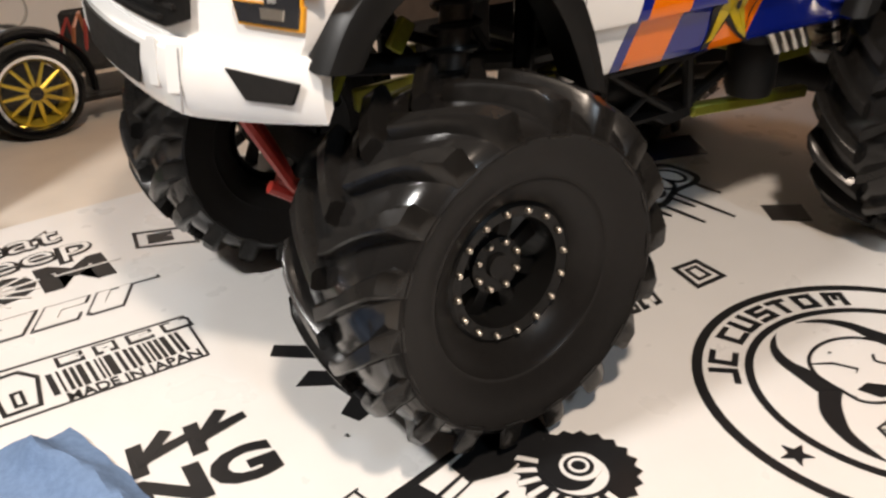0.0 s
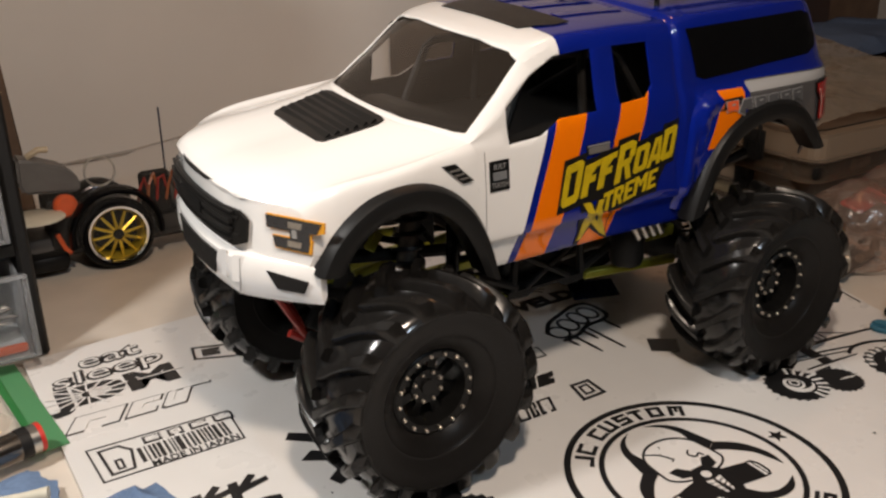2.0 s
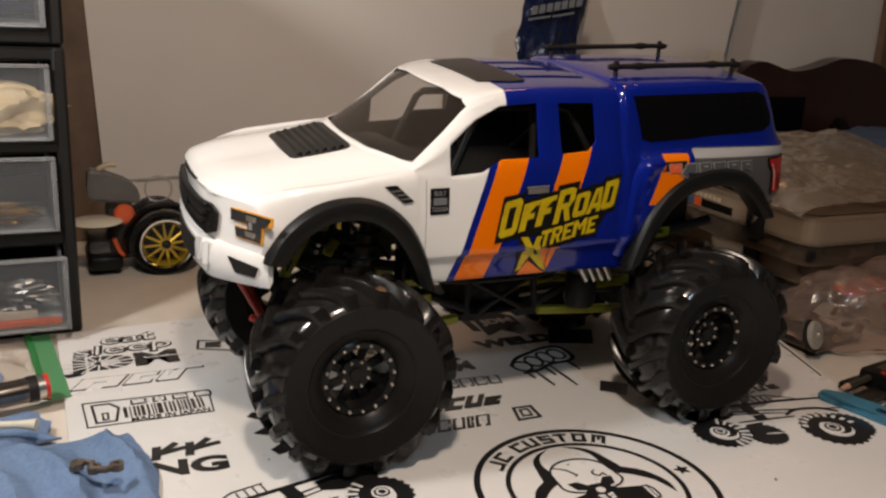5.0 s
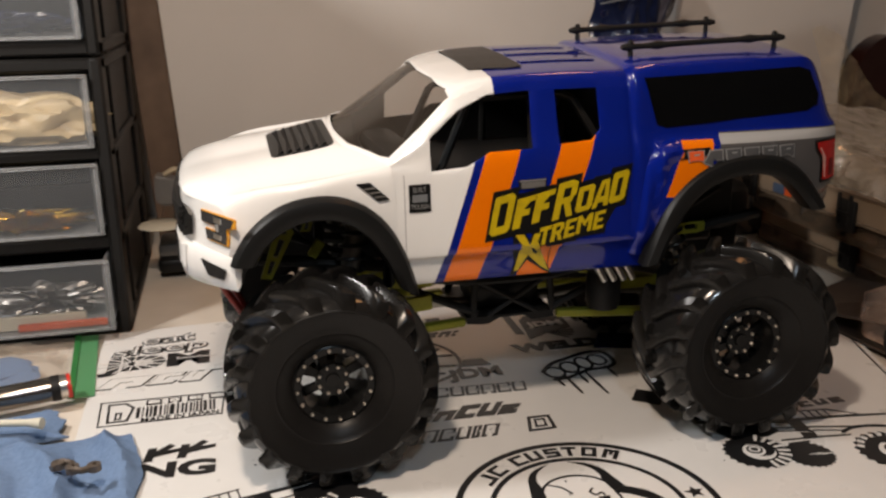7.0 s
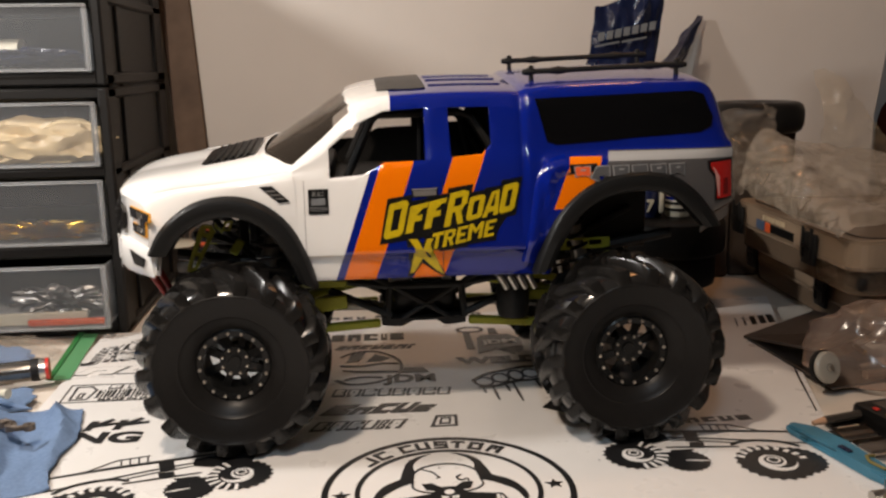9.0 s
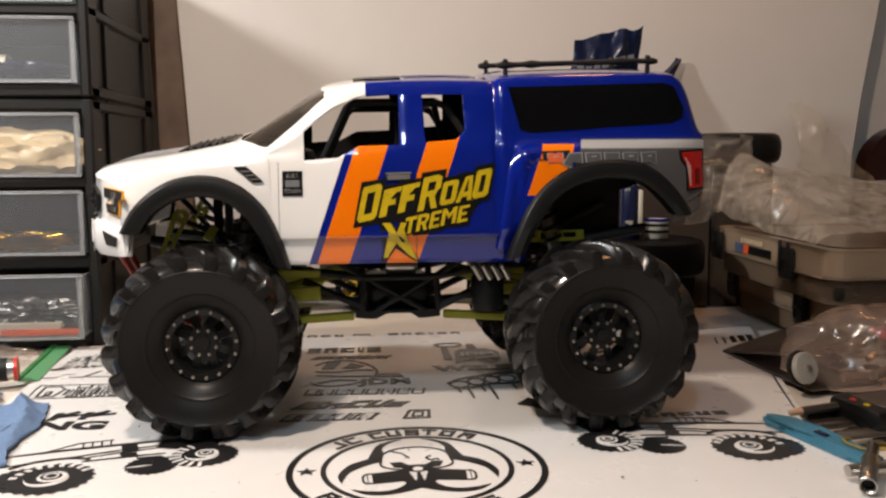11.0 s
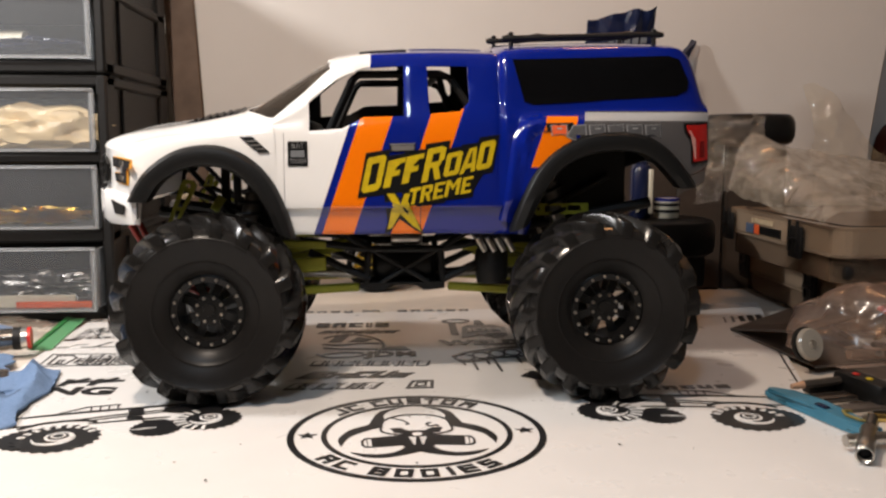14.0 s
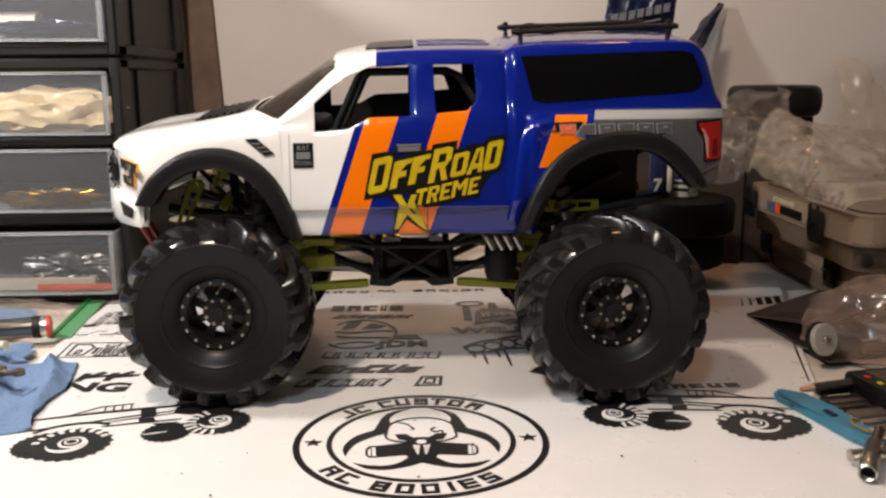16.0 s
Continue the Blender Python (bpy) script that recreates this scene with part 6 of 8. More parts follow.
part("exhaust_box", lathe([(0.0, -0.28), (0.13, -0.28), (0.15, -0.22), (0.15, 0.0), (0.13, 0.04), (0.15, 0.08), (0.15, 0.22), (0.12, 0.28), (0.0, 0.28)], (0.80, -0.50, 1.16), axis="z", n=20), BLACK, truck)
# Interior: dash, cage hoops, tub.
part("interior_tub", box((-1.05, -0.82, 2.10), (0.86, 0.82, 2.20), 0.03), BLACK, truck)
part("dashboard", box((-1.10, -0.80, 2.18), (-0.78, 0.80, 2.36), 0.08, segments=2), BLACK, truck)
for sgn in (-1, 1):
    part("cage_tube", tube([(-0.70, sgn * 0.70, 2.18), (-0.46, sgn * 0.66, 2.70), (-0.40, sgn * 0.64, 2.75), (0.30, sgn * 0.64, 2.76), (0.40, sgn * 0.66, 2.72), (0.75, sgn * 0.72, 2.18)], 0.035, 8), BLACK, truck)
    part("cage_tube", tube([(0.06, sgn * 0.66, 2.76), (0.06, sgn * 0.72, 2.18)], 0.035, 8), BLACK, truck)
part("cage_tube", tube([(0.30, -0.64, 2.76), (0.30, 0.64, 2.76)], 0.035, 8), BLACK, truck)
part("cage_tube", tube([(0.30, -0.64, 2.74), (0.55, 0.55, 2.22)], 0.03, 8), BLACK, truck)
part("canopy_wall", box((0.88, -0.74, 2.14), (0.94, 0.74, 2.84), 0.02), BLACK, truck)
# Red leads under the nose and rear tyre carrier block.
for k in range(2):
    part("red_lead", tube([(-2.42 + 0.05 * k, -0.58 + 0.10 * k, 1.44), (-2.30 + 0.04 * k, -0.56 + 0.08 * k, 1.22), (-2.22, -0.53, 1.08), (-2.16, -0.50, 1.0)], 0.028, 8), RED_WIRE, truck, "red lead under the nose")
    part("red_rod", tube([(-2.30 + 0.04 * k, -0.48, 1.07 + 0.03 * k), (-2.04 + 0.05 * k, -0.52, 0.90 + 0.03 * k), (-1.80 + 0.03 * k, -0.54, 0.80 + 0.03 * k)], 0.030, 8), RED_WIRE, truck)
# ---- left side of the desk: drawer tower, post, drift car, marker, cloth ----
cabinet = thing("drawer_cabinet", -4.8, 3.8, -0.06, "black plastic drawer tower with frosted clear drawers", "drawer cabinet")
CX0, CX1, CY0, CY1 = -6.75, -3.46, 2.51, 5.85
LEVELS = [(-0.05, 0.08), (0.93, 1.08), (1.895, 2.02), (2.815, 2.955), (2.975, 3.125), (3.925, 4.06), (4.85, 5.0)]
for z0, z1 in LEVELS:
    part("rail", box((CX0, CY0 + 0.06, z0), (CX1, CY1, z1), 0.03), BLACK, cabinet)
for x0, x1 in ((CX0, CX0 + 0.16), (CX1 - 0.13, CX1)):
    for y0, y1 in ((CY0 + 0.03, CY0 + 0.42), (CY1 - 0.5, CY1)):
        part("post", box((x0, y0, -0.04), (x1, y1, 2.955), 0.03), BLACK, cabinet)
        part("post", box((x0, y0, 2.975), (x1, y1, 5.0), 0.03), BLACK, cabinet)
for z0, z1 in zip([b for _, b in LEVELS], [a for a, _ in LEVELS[1:]]):
    part("side_panel", box((CX1 - 0.08, CY0 + 0.40, z0), (CX1 - 0.05, CY1 - 0.45, z1)), BLACK, cabinet)
    part("side_rib", box((CX1 - 0.06, CY0 + 0.8, z0), (CX1 - 0.01, CY0 + 1.0, z1), 0.01), BLACK, cabinet)
part("back_panel", box((CX0, CY1 - 0.04, 0.0), (CX1 - 0.02, CY1 + 0.02, 5.0)), BLACK, cabinet)
FRONTS = [(0.14, 0.915, -0.33), (1.10, 1.875, 0.0), (2.04, 2.795, 0.0), (3.145, 3.905, 0.0), (4.08, 4.83, 0.0)]
for z0, z1, out in FRONTS:
    xa, xb, ya = CX0 + 0.2, -3.61 + (0.04 if out else 0.0), CY0 + out
    front = part("drawer", box((xa, ya, z0), (xb, ya + 0.05, z1), 0.02), DRAWER, cabinet, "frosted clear plastic drawer")
    part("drawer_floor", box((xa + 0.05, ya + 0.05, z0), (xb - 0.05, CY1 - 0.3, z0 + 0.03)), DRAWER, front)
    part("drawer_wall", box((xb - 0.08, ya + 0.05, z0), (xb - 0.05, CY1 - 0.3, z1 - 0.05)), DRAWER, front)
    part("drawer_lip", box((xa, ya - 0.03, z1 - 0.035), (xb, ya, z1), 0.01), DRAWER_RIM, front)
    for lo, hi in (((xb - 0.05, ya - 0.012, z0), (xb, ya - 0.001, z1 - 0.036)), ((xa, ya - 0.012, z0), (xb - 0.051, ya - 0.001, z0 + 0.035))):
        part("drawer_rim", box(lo, hi, 0.004), DRAWER_RIM, front)


def lump(name, c, size, mat, solo, seed, amp=0.35, freq=1.6, sub=4, flat_floor=None, parent=None):
    """A crumpled soft shape: a ball pushed in and out by folded noise."""
    bm = bmesh.new()
    bmesh.ops.create_icosphere(bm, subdivisions=sub, radius=1.0)
    for v in bm.verts:
        p = v.co * freq + Vector((seed * 7.3, seed * 3.1, seed * 1.7))
        d = 1.0 - abs(noise.noise(p)) * 2 * amp + 0.5 * amp * noise.noise(p * 2.3) + 0.25 * amp * (0.5 - abs(noise.noise(p * 5.1)))
        q = Vector((v.co.x * size[0], v.co.y * size[1], v.co.z * size[2])) * d + Vector(c)
        if flat_floor is not None and q.z < flat_floor:
            q.z = flat_floor + 0.002 * (seed % 3)
        v.co = q
    return part(name, bm, mat, parent, solo=solo)


lump("hardware_bag", (-4.46, 2.84, 1.25), (0.75, 0.28, 0.12), BRASS, ("heap of small brass parts in a drawer", "parts bag", "drawer contents"), 3, 0.7, 4.2, flat_floor=1.135)
lump("hardware_bag", (-4.41, 2.84, 2.31), (0.95, 0.30, 0.34), TAN, ("rolled beige parts bag inside a drawer", "parts bag", "drawer contents"), 4, 0.35, 1.7, flat_floor=2.075)
lump("hardware_bag", (-4.41, 2.89, 3.31), (0.70, 0.26, 0.12), NAVY, ("dark blue bag of hardware inside a drawer", "parts bag", "drawer contents"), 6, 0.5, 2.5, flat_floor=3.18)
lump("hardware_bag", (-4.3, 2.66, 0.39), (0.62, 0.22, 0.20), DARK_STEEL, ("bag of steel screws inside a drawer", "parts bag", "drawer contents"), 8, 0.6, 3.2, flat_floor=0.175)
part("red_strip", box((-4.55, 2.25, 0.175), (-3.66, 2.30, 0.255), 0.015), ORANGE, solo=("flat orange-red strip lying in the bottom drawer", "strip", "", ""))
part("white_card", box((-5.3, 2.33, 0.173), (-3.88, 2.38, 0.32), 0.01), CREAM, solo=("white card lying in the bottom drawer", "card", "", ""))
bm = lathe([(0.0, -0.10), (0.16, -0.10), (0.17, -0.08), (0.17, 0.5), (0.0, 0.5)], (-5.1, 3.2, 3.365), axis="x", n=20)
part("white_bottle", bm, CREAM, solo=("white plastic bottle inside an upper drawer", "bottle", "", ""))

part("wooden_post", box((-3.36, 6.36, -0.06), (-2.88, 6.44, 11.0), 0.02, Matrix.Rotation(radians(-3.0), 4, "Y"), (-3.12, 6.4, -0.06)), WOOD, solo=("tan wooden board standing between cabinet and panel", "board", "", ""))

# Drift car: clear shell, black chassis, gold wheels with a chrome lip.
car = thing("drift_car", -2.2, 4.9, -0.06, "small clear-bodied drift car with gold wheels on the desk", "toy car")
part("chassis", box((-3.22, 4.62, 0.14), (0.6, 5.30, 0.22), 0.03), BLACK, car)
part("deck", box((-2.05, 4.66, 0.40), (0.4, 5.24, 0.47), 0.03), BLACK_SATIN, car)
for x in (-1.9, -1.0, 0.1):
    part("deck_post", tube([(x, 4.95, 0.21), (x, 4.95, 0.41)], 0.03, 8), BLACK, car)
part("bumper", box((-3.28, 4.48, 0.02), (-2.86, 5.36, 0.22), 0.07, segments=2), BLACK_SATIN, car)
part("bumper_foam", box((-3.26, 4.60, 0.22), (-2.95, 5.30, 0.40), 0.06, segments=2), GREY_PL, car)
part("gear_case", box((-3.02, 4.55, 0.24), (-2.68, 5.05, 0.84), 0.06, segments=2), BLACK, car)
part("orange_mount", lathe([(0.0, -0.05), (0.10, -0.05), (0.13, -0.02), (0.13, 0.04), (0.0, 0.05)], (-2.82, 4.52, 0.76), n=18), ORANGE, car, "orange anodised mount")
part("orange_arm", tube([(-2.96, 4.50, 0.46), (-2.90, 4.49, 0.28), (-2.84, 4.50, 0.22)], 0.028, 8), ORANGE, car)
bm = bmesh.new()
add_prism(bm, [(-3.24, 1.04), (-3.20, 0.92), (-2.62, 0.86), (-2.60, 1.00), (-2.74, 1.16), (-3.00, 1.26), (-3.22, 1.32)], lambda u, v, w: (u, 4.62 + w, v), 0.34)
bmesh.ops.bevel(bm, geom=bm.edges[:], offset=0.03, segments=2, affect="EDGES")
part("servo", bm, GREY_PL, car, "grey servo case")
part("servo_horn", tube([(-3.10, 4.72, 1.31), (-2.98, 4.70, 1.38), (-2.88, 4.70, 1.37)], 0.035, 8), BEIGE, car, "beige servo horn")
part("cream_spoon", lathe([(0.0, -0.02), (0.22, -0.018), (0.31, 0.01), (0.28, 0.035), (0.0, 0.045)], (-3.16, 4.40, 0.70), axis="z", n=28), CREAM, car, "pale oval plastic piece")
part("shock_tower", box((-1.98, 4.60, 0.45), (-1.62, 4.68, 0.98), 0.04), BLACK_SATIN, car)
part("speed_control", box((-1.60, 4.72, 0.47), (-1.1, 5.15, 0.80), 0.05), GREY_PL, car)
part("battery", box((-0.9, 4.72, 0.47), (0.3, 5.15, 0.78), 0.05), BLACK, car)
part("antenna", tube([(-1.56, 5.0, 0.8), (-1.55, 5.0, 1.62)], 0.011, 6), NAVY, car, "thin blue antenna tube")
part("hoop", tube([(-2.36 + 0.17 * math.cos(a), 4.78, 1.02 + 0.17 * math.sin(a)) for a in (2 * math.pi * k / 20 for k in range(20))], 0.012, 6, closed=True), MILKY, car)
for k in range(6):
    x = -2.02 + 0.11 * k
    part("wire", tube([(x, 4.62, 0.60), (x + 0.02, 4.52, 0.80 + 0.05 * (k % 3)), (x + 0.09, 4.54, 0.92 + 0.04 * (k % 2)), (x + 0.15, 4.66, 0.66)], 0.018, 6), COPPER if k % 2 else RED_WIRE, car)
for x, y, sgn in ((-2.33, 4.40, -1), (-0.25, 4.40, -1), (-2.33, 5.52, 1), (-0.25, 5.52, 1)):
    c = (x, y, 0.36)
    w = part("wheel", lathe([(0.310, sgn * 0.03), (0.335, sgn * 0.035), (0.335, -sgn * 0.24), (0.30, -sgn * 0.24), (0.292, sgn * 0.0)], c, n=48, closed=True), CHROME, car, "gold spoked wheel with a chrome lip")
    part("tyre", lathe([(0.336, sgn * 0.02), (0.365, sgn * 0.03), (0.405, sgn * 0.0), (0.42, -sgn * 0.05), (0.42, -sgn * 0.2), (0.39, -sgn * 0.26), (0.336, -sgn * 0.25)], c, n=48, closed=True), BLACK_GLOSS, w)
    part("barrel", lathe([(0.292, sgn * 0.005), (0.275, -sgn * 0.03), (0.262, -sgn * 0.22), (0.29, -sgn * 0.22)], c, n=40, closed=True), GOLD, w)
    part("brake_plate", lathe([(0.0, -sgn * 0.16), (0.25, -sgn * 0.16), (0.25, -sgn * 0.18), (0.0, -sgn * 0.18)], c, n=24), BLACK, w)
    part("hub", lathe([(0.0, sgn * 0.02), (0.055, sgn * 0.02), (0.07, -sgn * 0.03), (0.0, -sgn * 0.05)], c, n=16), BLACK_SATIN, w)
    for k in range(12):
        a = 2 * math.pi * k / 12 + 0.1
        d = Vector((math.cos(a), 0, math.sin(a)))
        part("spoke", tube([Vector(c) + d * 0.06 + Vector((0, -sgn * 0.01, 0)), Vector(c) + d * 0.295 + Vector((0, -sgn * 0.04, 0))], 0.014, 5, radii=[0.022, 0.015]), GOLD, w)
# The glossy arch of the clear body over the near wheel, painted black.
bm = bmesh.new()
loops = []
for k in range(19):
    a = radians(-8 + 196 * k / 18)
    loops.append([bm.verts.new((-2.33 + r * math.cos(a), y, 0.38 + r * math.sin(a))) for r, y in ((0.46, 4.56), (0.465, 4.36), (0.485, 4.335), (0.51, 4.34), (0.53, 4.40), (0.53, 4.56))])
for a, b in zip(loops, loops[1:]):
    for j in range(5):
        bm.faces.new((a[j], b[j], b[j + 1], a[j + 1]))
part("wheel_arch", bm, BLACK_GLOSS, car, "glossy black wheel arch")
bm = bmesh.new()
rows = []
for u, zt, wz in ((-3.27, 0.55, 0.50), (-3.1, 0.95, 0.60), (-2.8, 1.06, 0.70), (-2.33, 1.08, 0.74), (-1.9, 1.10, 0.72), (-1.5, 1.16, 0.62), (-0.9, 1.24, 0.58), (-0.2, 1.20, 0.60), (0.4, 0.95, 0.62), (0.8, 0.45, 0.5)):
    rows.append([bm.verts.new((u, 4.96 + 0.80 * wz * a, 0.25 + (zt - 0.25) * b)) for a, b in ((-1, 0), (-1.02, 0.5), (-0.85, 0.85), (-0.5, 1), (0, 1.03), (0.5, 1), (0.85, 0.85), (1.02, 0.5), (1, 0))])
for a, b in zip(rows, rows[1:]):
    for j in range(8):
        bm.faces.new((a[j], b[j], b[j + 1], a[j + 1]))
part("clear_body", bm, CLEAR_SHELL, car, "clear polycarbonate body")

# Marker pen.
pen = thing("marker_pen", -4.3, 0.55, 0.0, "silver marker pen with black band and red end on the desk", "pen")
P0, P1 = Vector((-3.84, 0.76, 0.15)), Vector((-5.35, 0.42, 0.13))
part("barrel", tube([P0.lerp(P1, 0.10), P0.lerp(P1, 0.55), P0.lerp(P1, 0.6), P0.lerp(P1, 1.0)], 0.11, 18, radii=[0.11, 0.11, 0.10, 0.095]), PEN_STEEL, pen, "polished dark silver barrel")
part("band", tube([P0.lerp(P1, 0.05), P0.lerp(P1, 0.10)], 0.118, 18), BLACK, pen)
part("collar", tube([P0.lerp(P1, 0.012), P0.lerp(P1, 0.05)], 0.11, 18), STEEL, pen)
part("end_cap", tube([P0.lerp(P1, -0.01), P0.lerp(P1, 0.012)], 0.112, 18), RED, pen, "red end cap")


def cloth(name, corners, mat, solo, seed, amp=0.06, lift=0.06, n=36, thick=0.02, freq=1.5):
    """A draped cloth over four corners, with folds and a thickness."""
    bm = bmesh.new()
    a, b, c, d = (Vector(p) for p in corners)
    top = []
    for i in range(n + 1):
        line = []
        for j in range(n + 1):
            u, v = i / n, j / n
            p = a * (1 - u) * (1 - v) + b * u * (1 - v) + c * u * v + d * (1 - u) * v
            edge = min(u, 1 - u, v, 1 - v)
            wob = 0.13 * noise.noise(Vector((u * 3 + seed, v * 3, 1.3))) + 0.025 * noise.noise(Vector((u * 9 + seed, v * 9, 4.1)))
            q = Vector(((p.x + 0.4 * p.y) * freq * 1.3 + seed, (p.y - 0.3 * p.x) * freq * 0.45, seed * 2.0))
            fold = 1.0 - abs(noise.noise(q)) * 2.4 + 0.45 * (0.5 - abs(noise.noise(q * 2.3)))
            h = lift * min(1.0, edge * 6 + 0.25) + amp * max(0.0, fold) * min(1.0, edge * 5 + 0.3)
            line.append((p.x + wob, p.y + 0.8 * wob, p.z + max(0.012, h)))
        top.append(line)
    up = [[bm.verts.new(p) for p in line] for line in top]
    dn = [[bm.verts.new((p[0], p[1], p[2] - thick)) for p in line] for line in top]
    for i in range(n):
        for j in range(n):
            bm.faces.new((up[i][j], up[i + 1][j], up[i + 1][j + 1], up[i][j + 1]))
            bm.faces.new((dn[i][j], dn[i][j + 1], dn[i + 1][j + 1], dn[i + 1][j]))
    for i in range(n):
        for j in (0, n):
            bm.faces.new((up[i][j], up[i + 1][j], dn[i + 1][j], dn[i][j]))
            bm.faces.new((up[j][i], up[j][i + 1], dn[j][i + 1], dn[j][i]))
    return part(name, bm, mat, solo=solo)


cloth("blue_cloth", [(-5.2, -0.25, 0.0), (-3.22, -0.10, 0.0), (-2.98, -1.75, 0.0), (-5.0, -2.3, 0.0)], CLOTH, ("folded light blue cleaning cloth lying on the mat", "cloth", "blue cloths", ""), 2.0, 0.13, 0.06, n=60)
cloth("blue_cloth", [(-4.7, 0.35, 0.0), (-4.0, 0.55, 0.0), (-3.72, 0.0, 0.0), (-4.9, -0.2, 0.0)], CLOTH, ("corner of a light blue cloth beside the pen", "cloth", "blue cloths", ""), 5.0, 0.05, 0.03, n=20)
# Zip bag with a green seal.
zipbag = thing("zip_bag", -4.4, 1.5, 0.0, "clear zip bag with a green seal and blue contents", "zip bag")
bm = bmesh.new()
add_prism(bm, [(-3.98, 2.42), (-3.79, 2.40), (-3.64, 0.78), (-3.84, 0.76)], lambda u, v, w: (u, v, 0.010 + w), 0.008)
part("green_seal", bm, GREEN_TAPE, zipbag, "translucent green seal strip")
bm = bmesh.new()
add_prism(bm, [(-4.03, 2.43), (-3.97, 2.43), (-3.82, 0.75), (-3.87, 0.75)], lambda u, v, w: (u, v, 0.022 + w), 0.012)
part("seal_ridge", bm, material("green_ridge", (0.03, 0.20, 0.05), 0.4, grain=0.2), zipbag)
lump("pouch", (-4.75, 1.45, 0.06), (0.82, 0.85, 0.10), FILM, None, 9, 0.3, 1.5, flat_floor=0.004, parent=zipbag)
lump("contents", (-4.75, 1.35, 0.05), (0.55, 0.6, 0.06), CLOTH, None, 10, 0.3, 1.5, flat_floor=0.004, parent=zipbag)
part("cotton_swab", tube([(-3.92, -0.10, 0.20), (-4.05, -0.05, 0.20), (-5.0, 0.25, 0.16)], 0.03, 10, radii=[0.05, 0.03, 0.03]), CREAM, solo=("white cotton swab lying on the blue cloth", "swab", "", ""))
linkage = thing("metal_link", -3.52, -0.98, 0.15, "small brown-grey metal chain link lying on the blue cloth", "metal part")
LINK_STEEL = material("link_steel", (0.20, 0.16, 0.13), 0.4, metal=0.6, grain=0.3, scale=300)
LZ = 0.245
part("link", tube([(-3.70, -1.00, LZ), (-3.63, -0.92, LZ + 0.01), (-3.56, -0.97, LZ + 0.01), (-3.56, -1.06, LZ + 0.01), (-3.48, -1.10, LZ + 0.01), (-3.40, -1.05, LZ)], 0.026, 8), LINK_STEEL, linkage)
for p in ((-3.66, -0.95, LZ), (-3.40, -1.05, LZ), (-3.55, -1.04, LZ)):
    part("eyelet", lathe([(0.02, -0.025), (0.05, -0.025), (0.05, 0.025), (0.02, 0.025)], p, axis="z", n=16, closed=True), LINK_STEEL, linkage)

# ---- right side of the desk ----
def rounded(x0, y0, x1, y1, rad, n=5):
    """A rectangle's outline with round corners."""
    pts = []
    for cx, cy, a in ((x1 - rad, y1 - rad, 0), (x0 + rad, y1 - rad, 90), (x0 + rad, y0 + rad, 180), (x1 - rad, y0 + rad, 270)):
        pts += [(cx + rad * math.cos(radians(a + 90 * k / n)), cy + rad * math.sin(radians(a + 90 * k / n))) for k in range(n + 1)]
    return pts


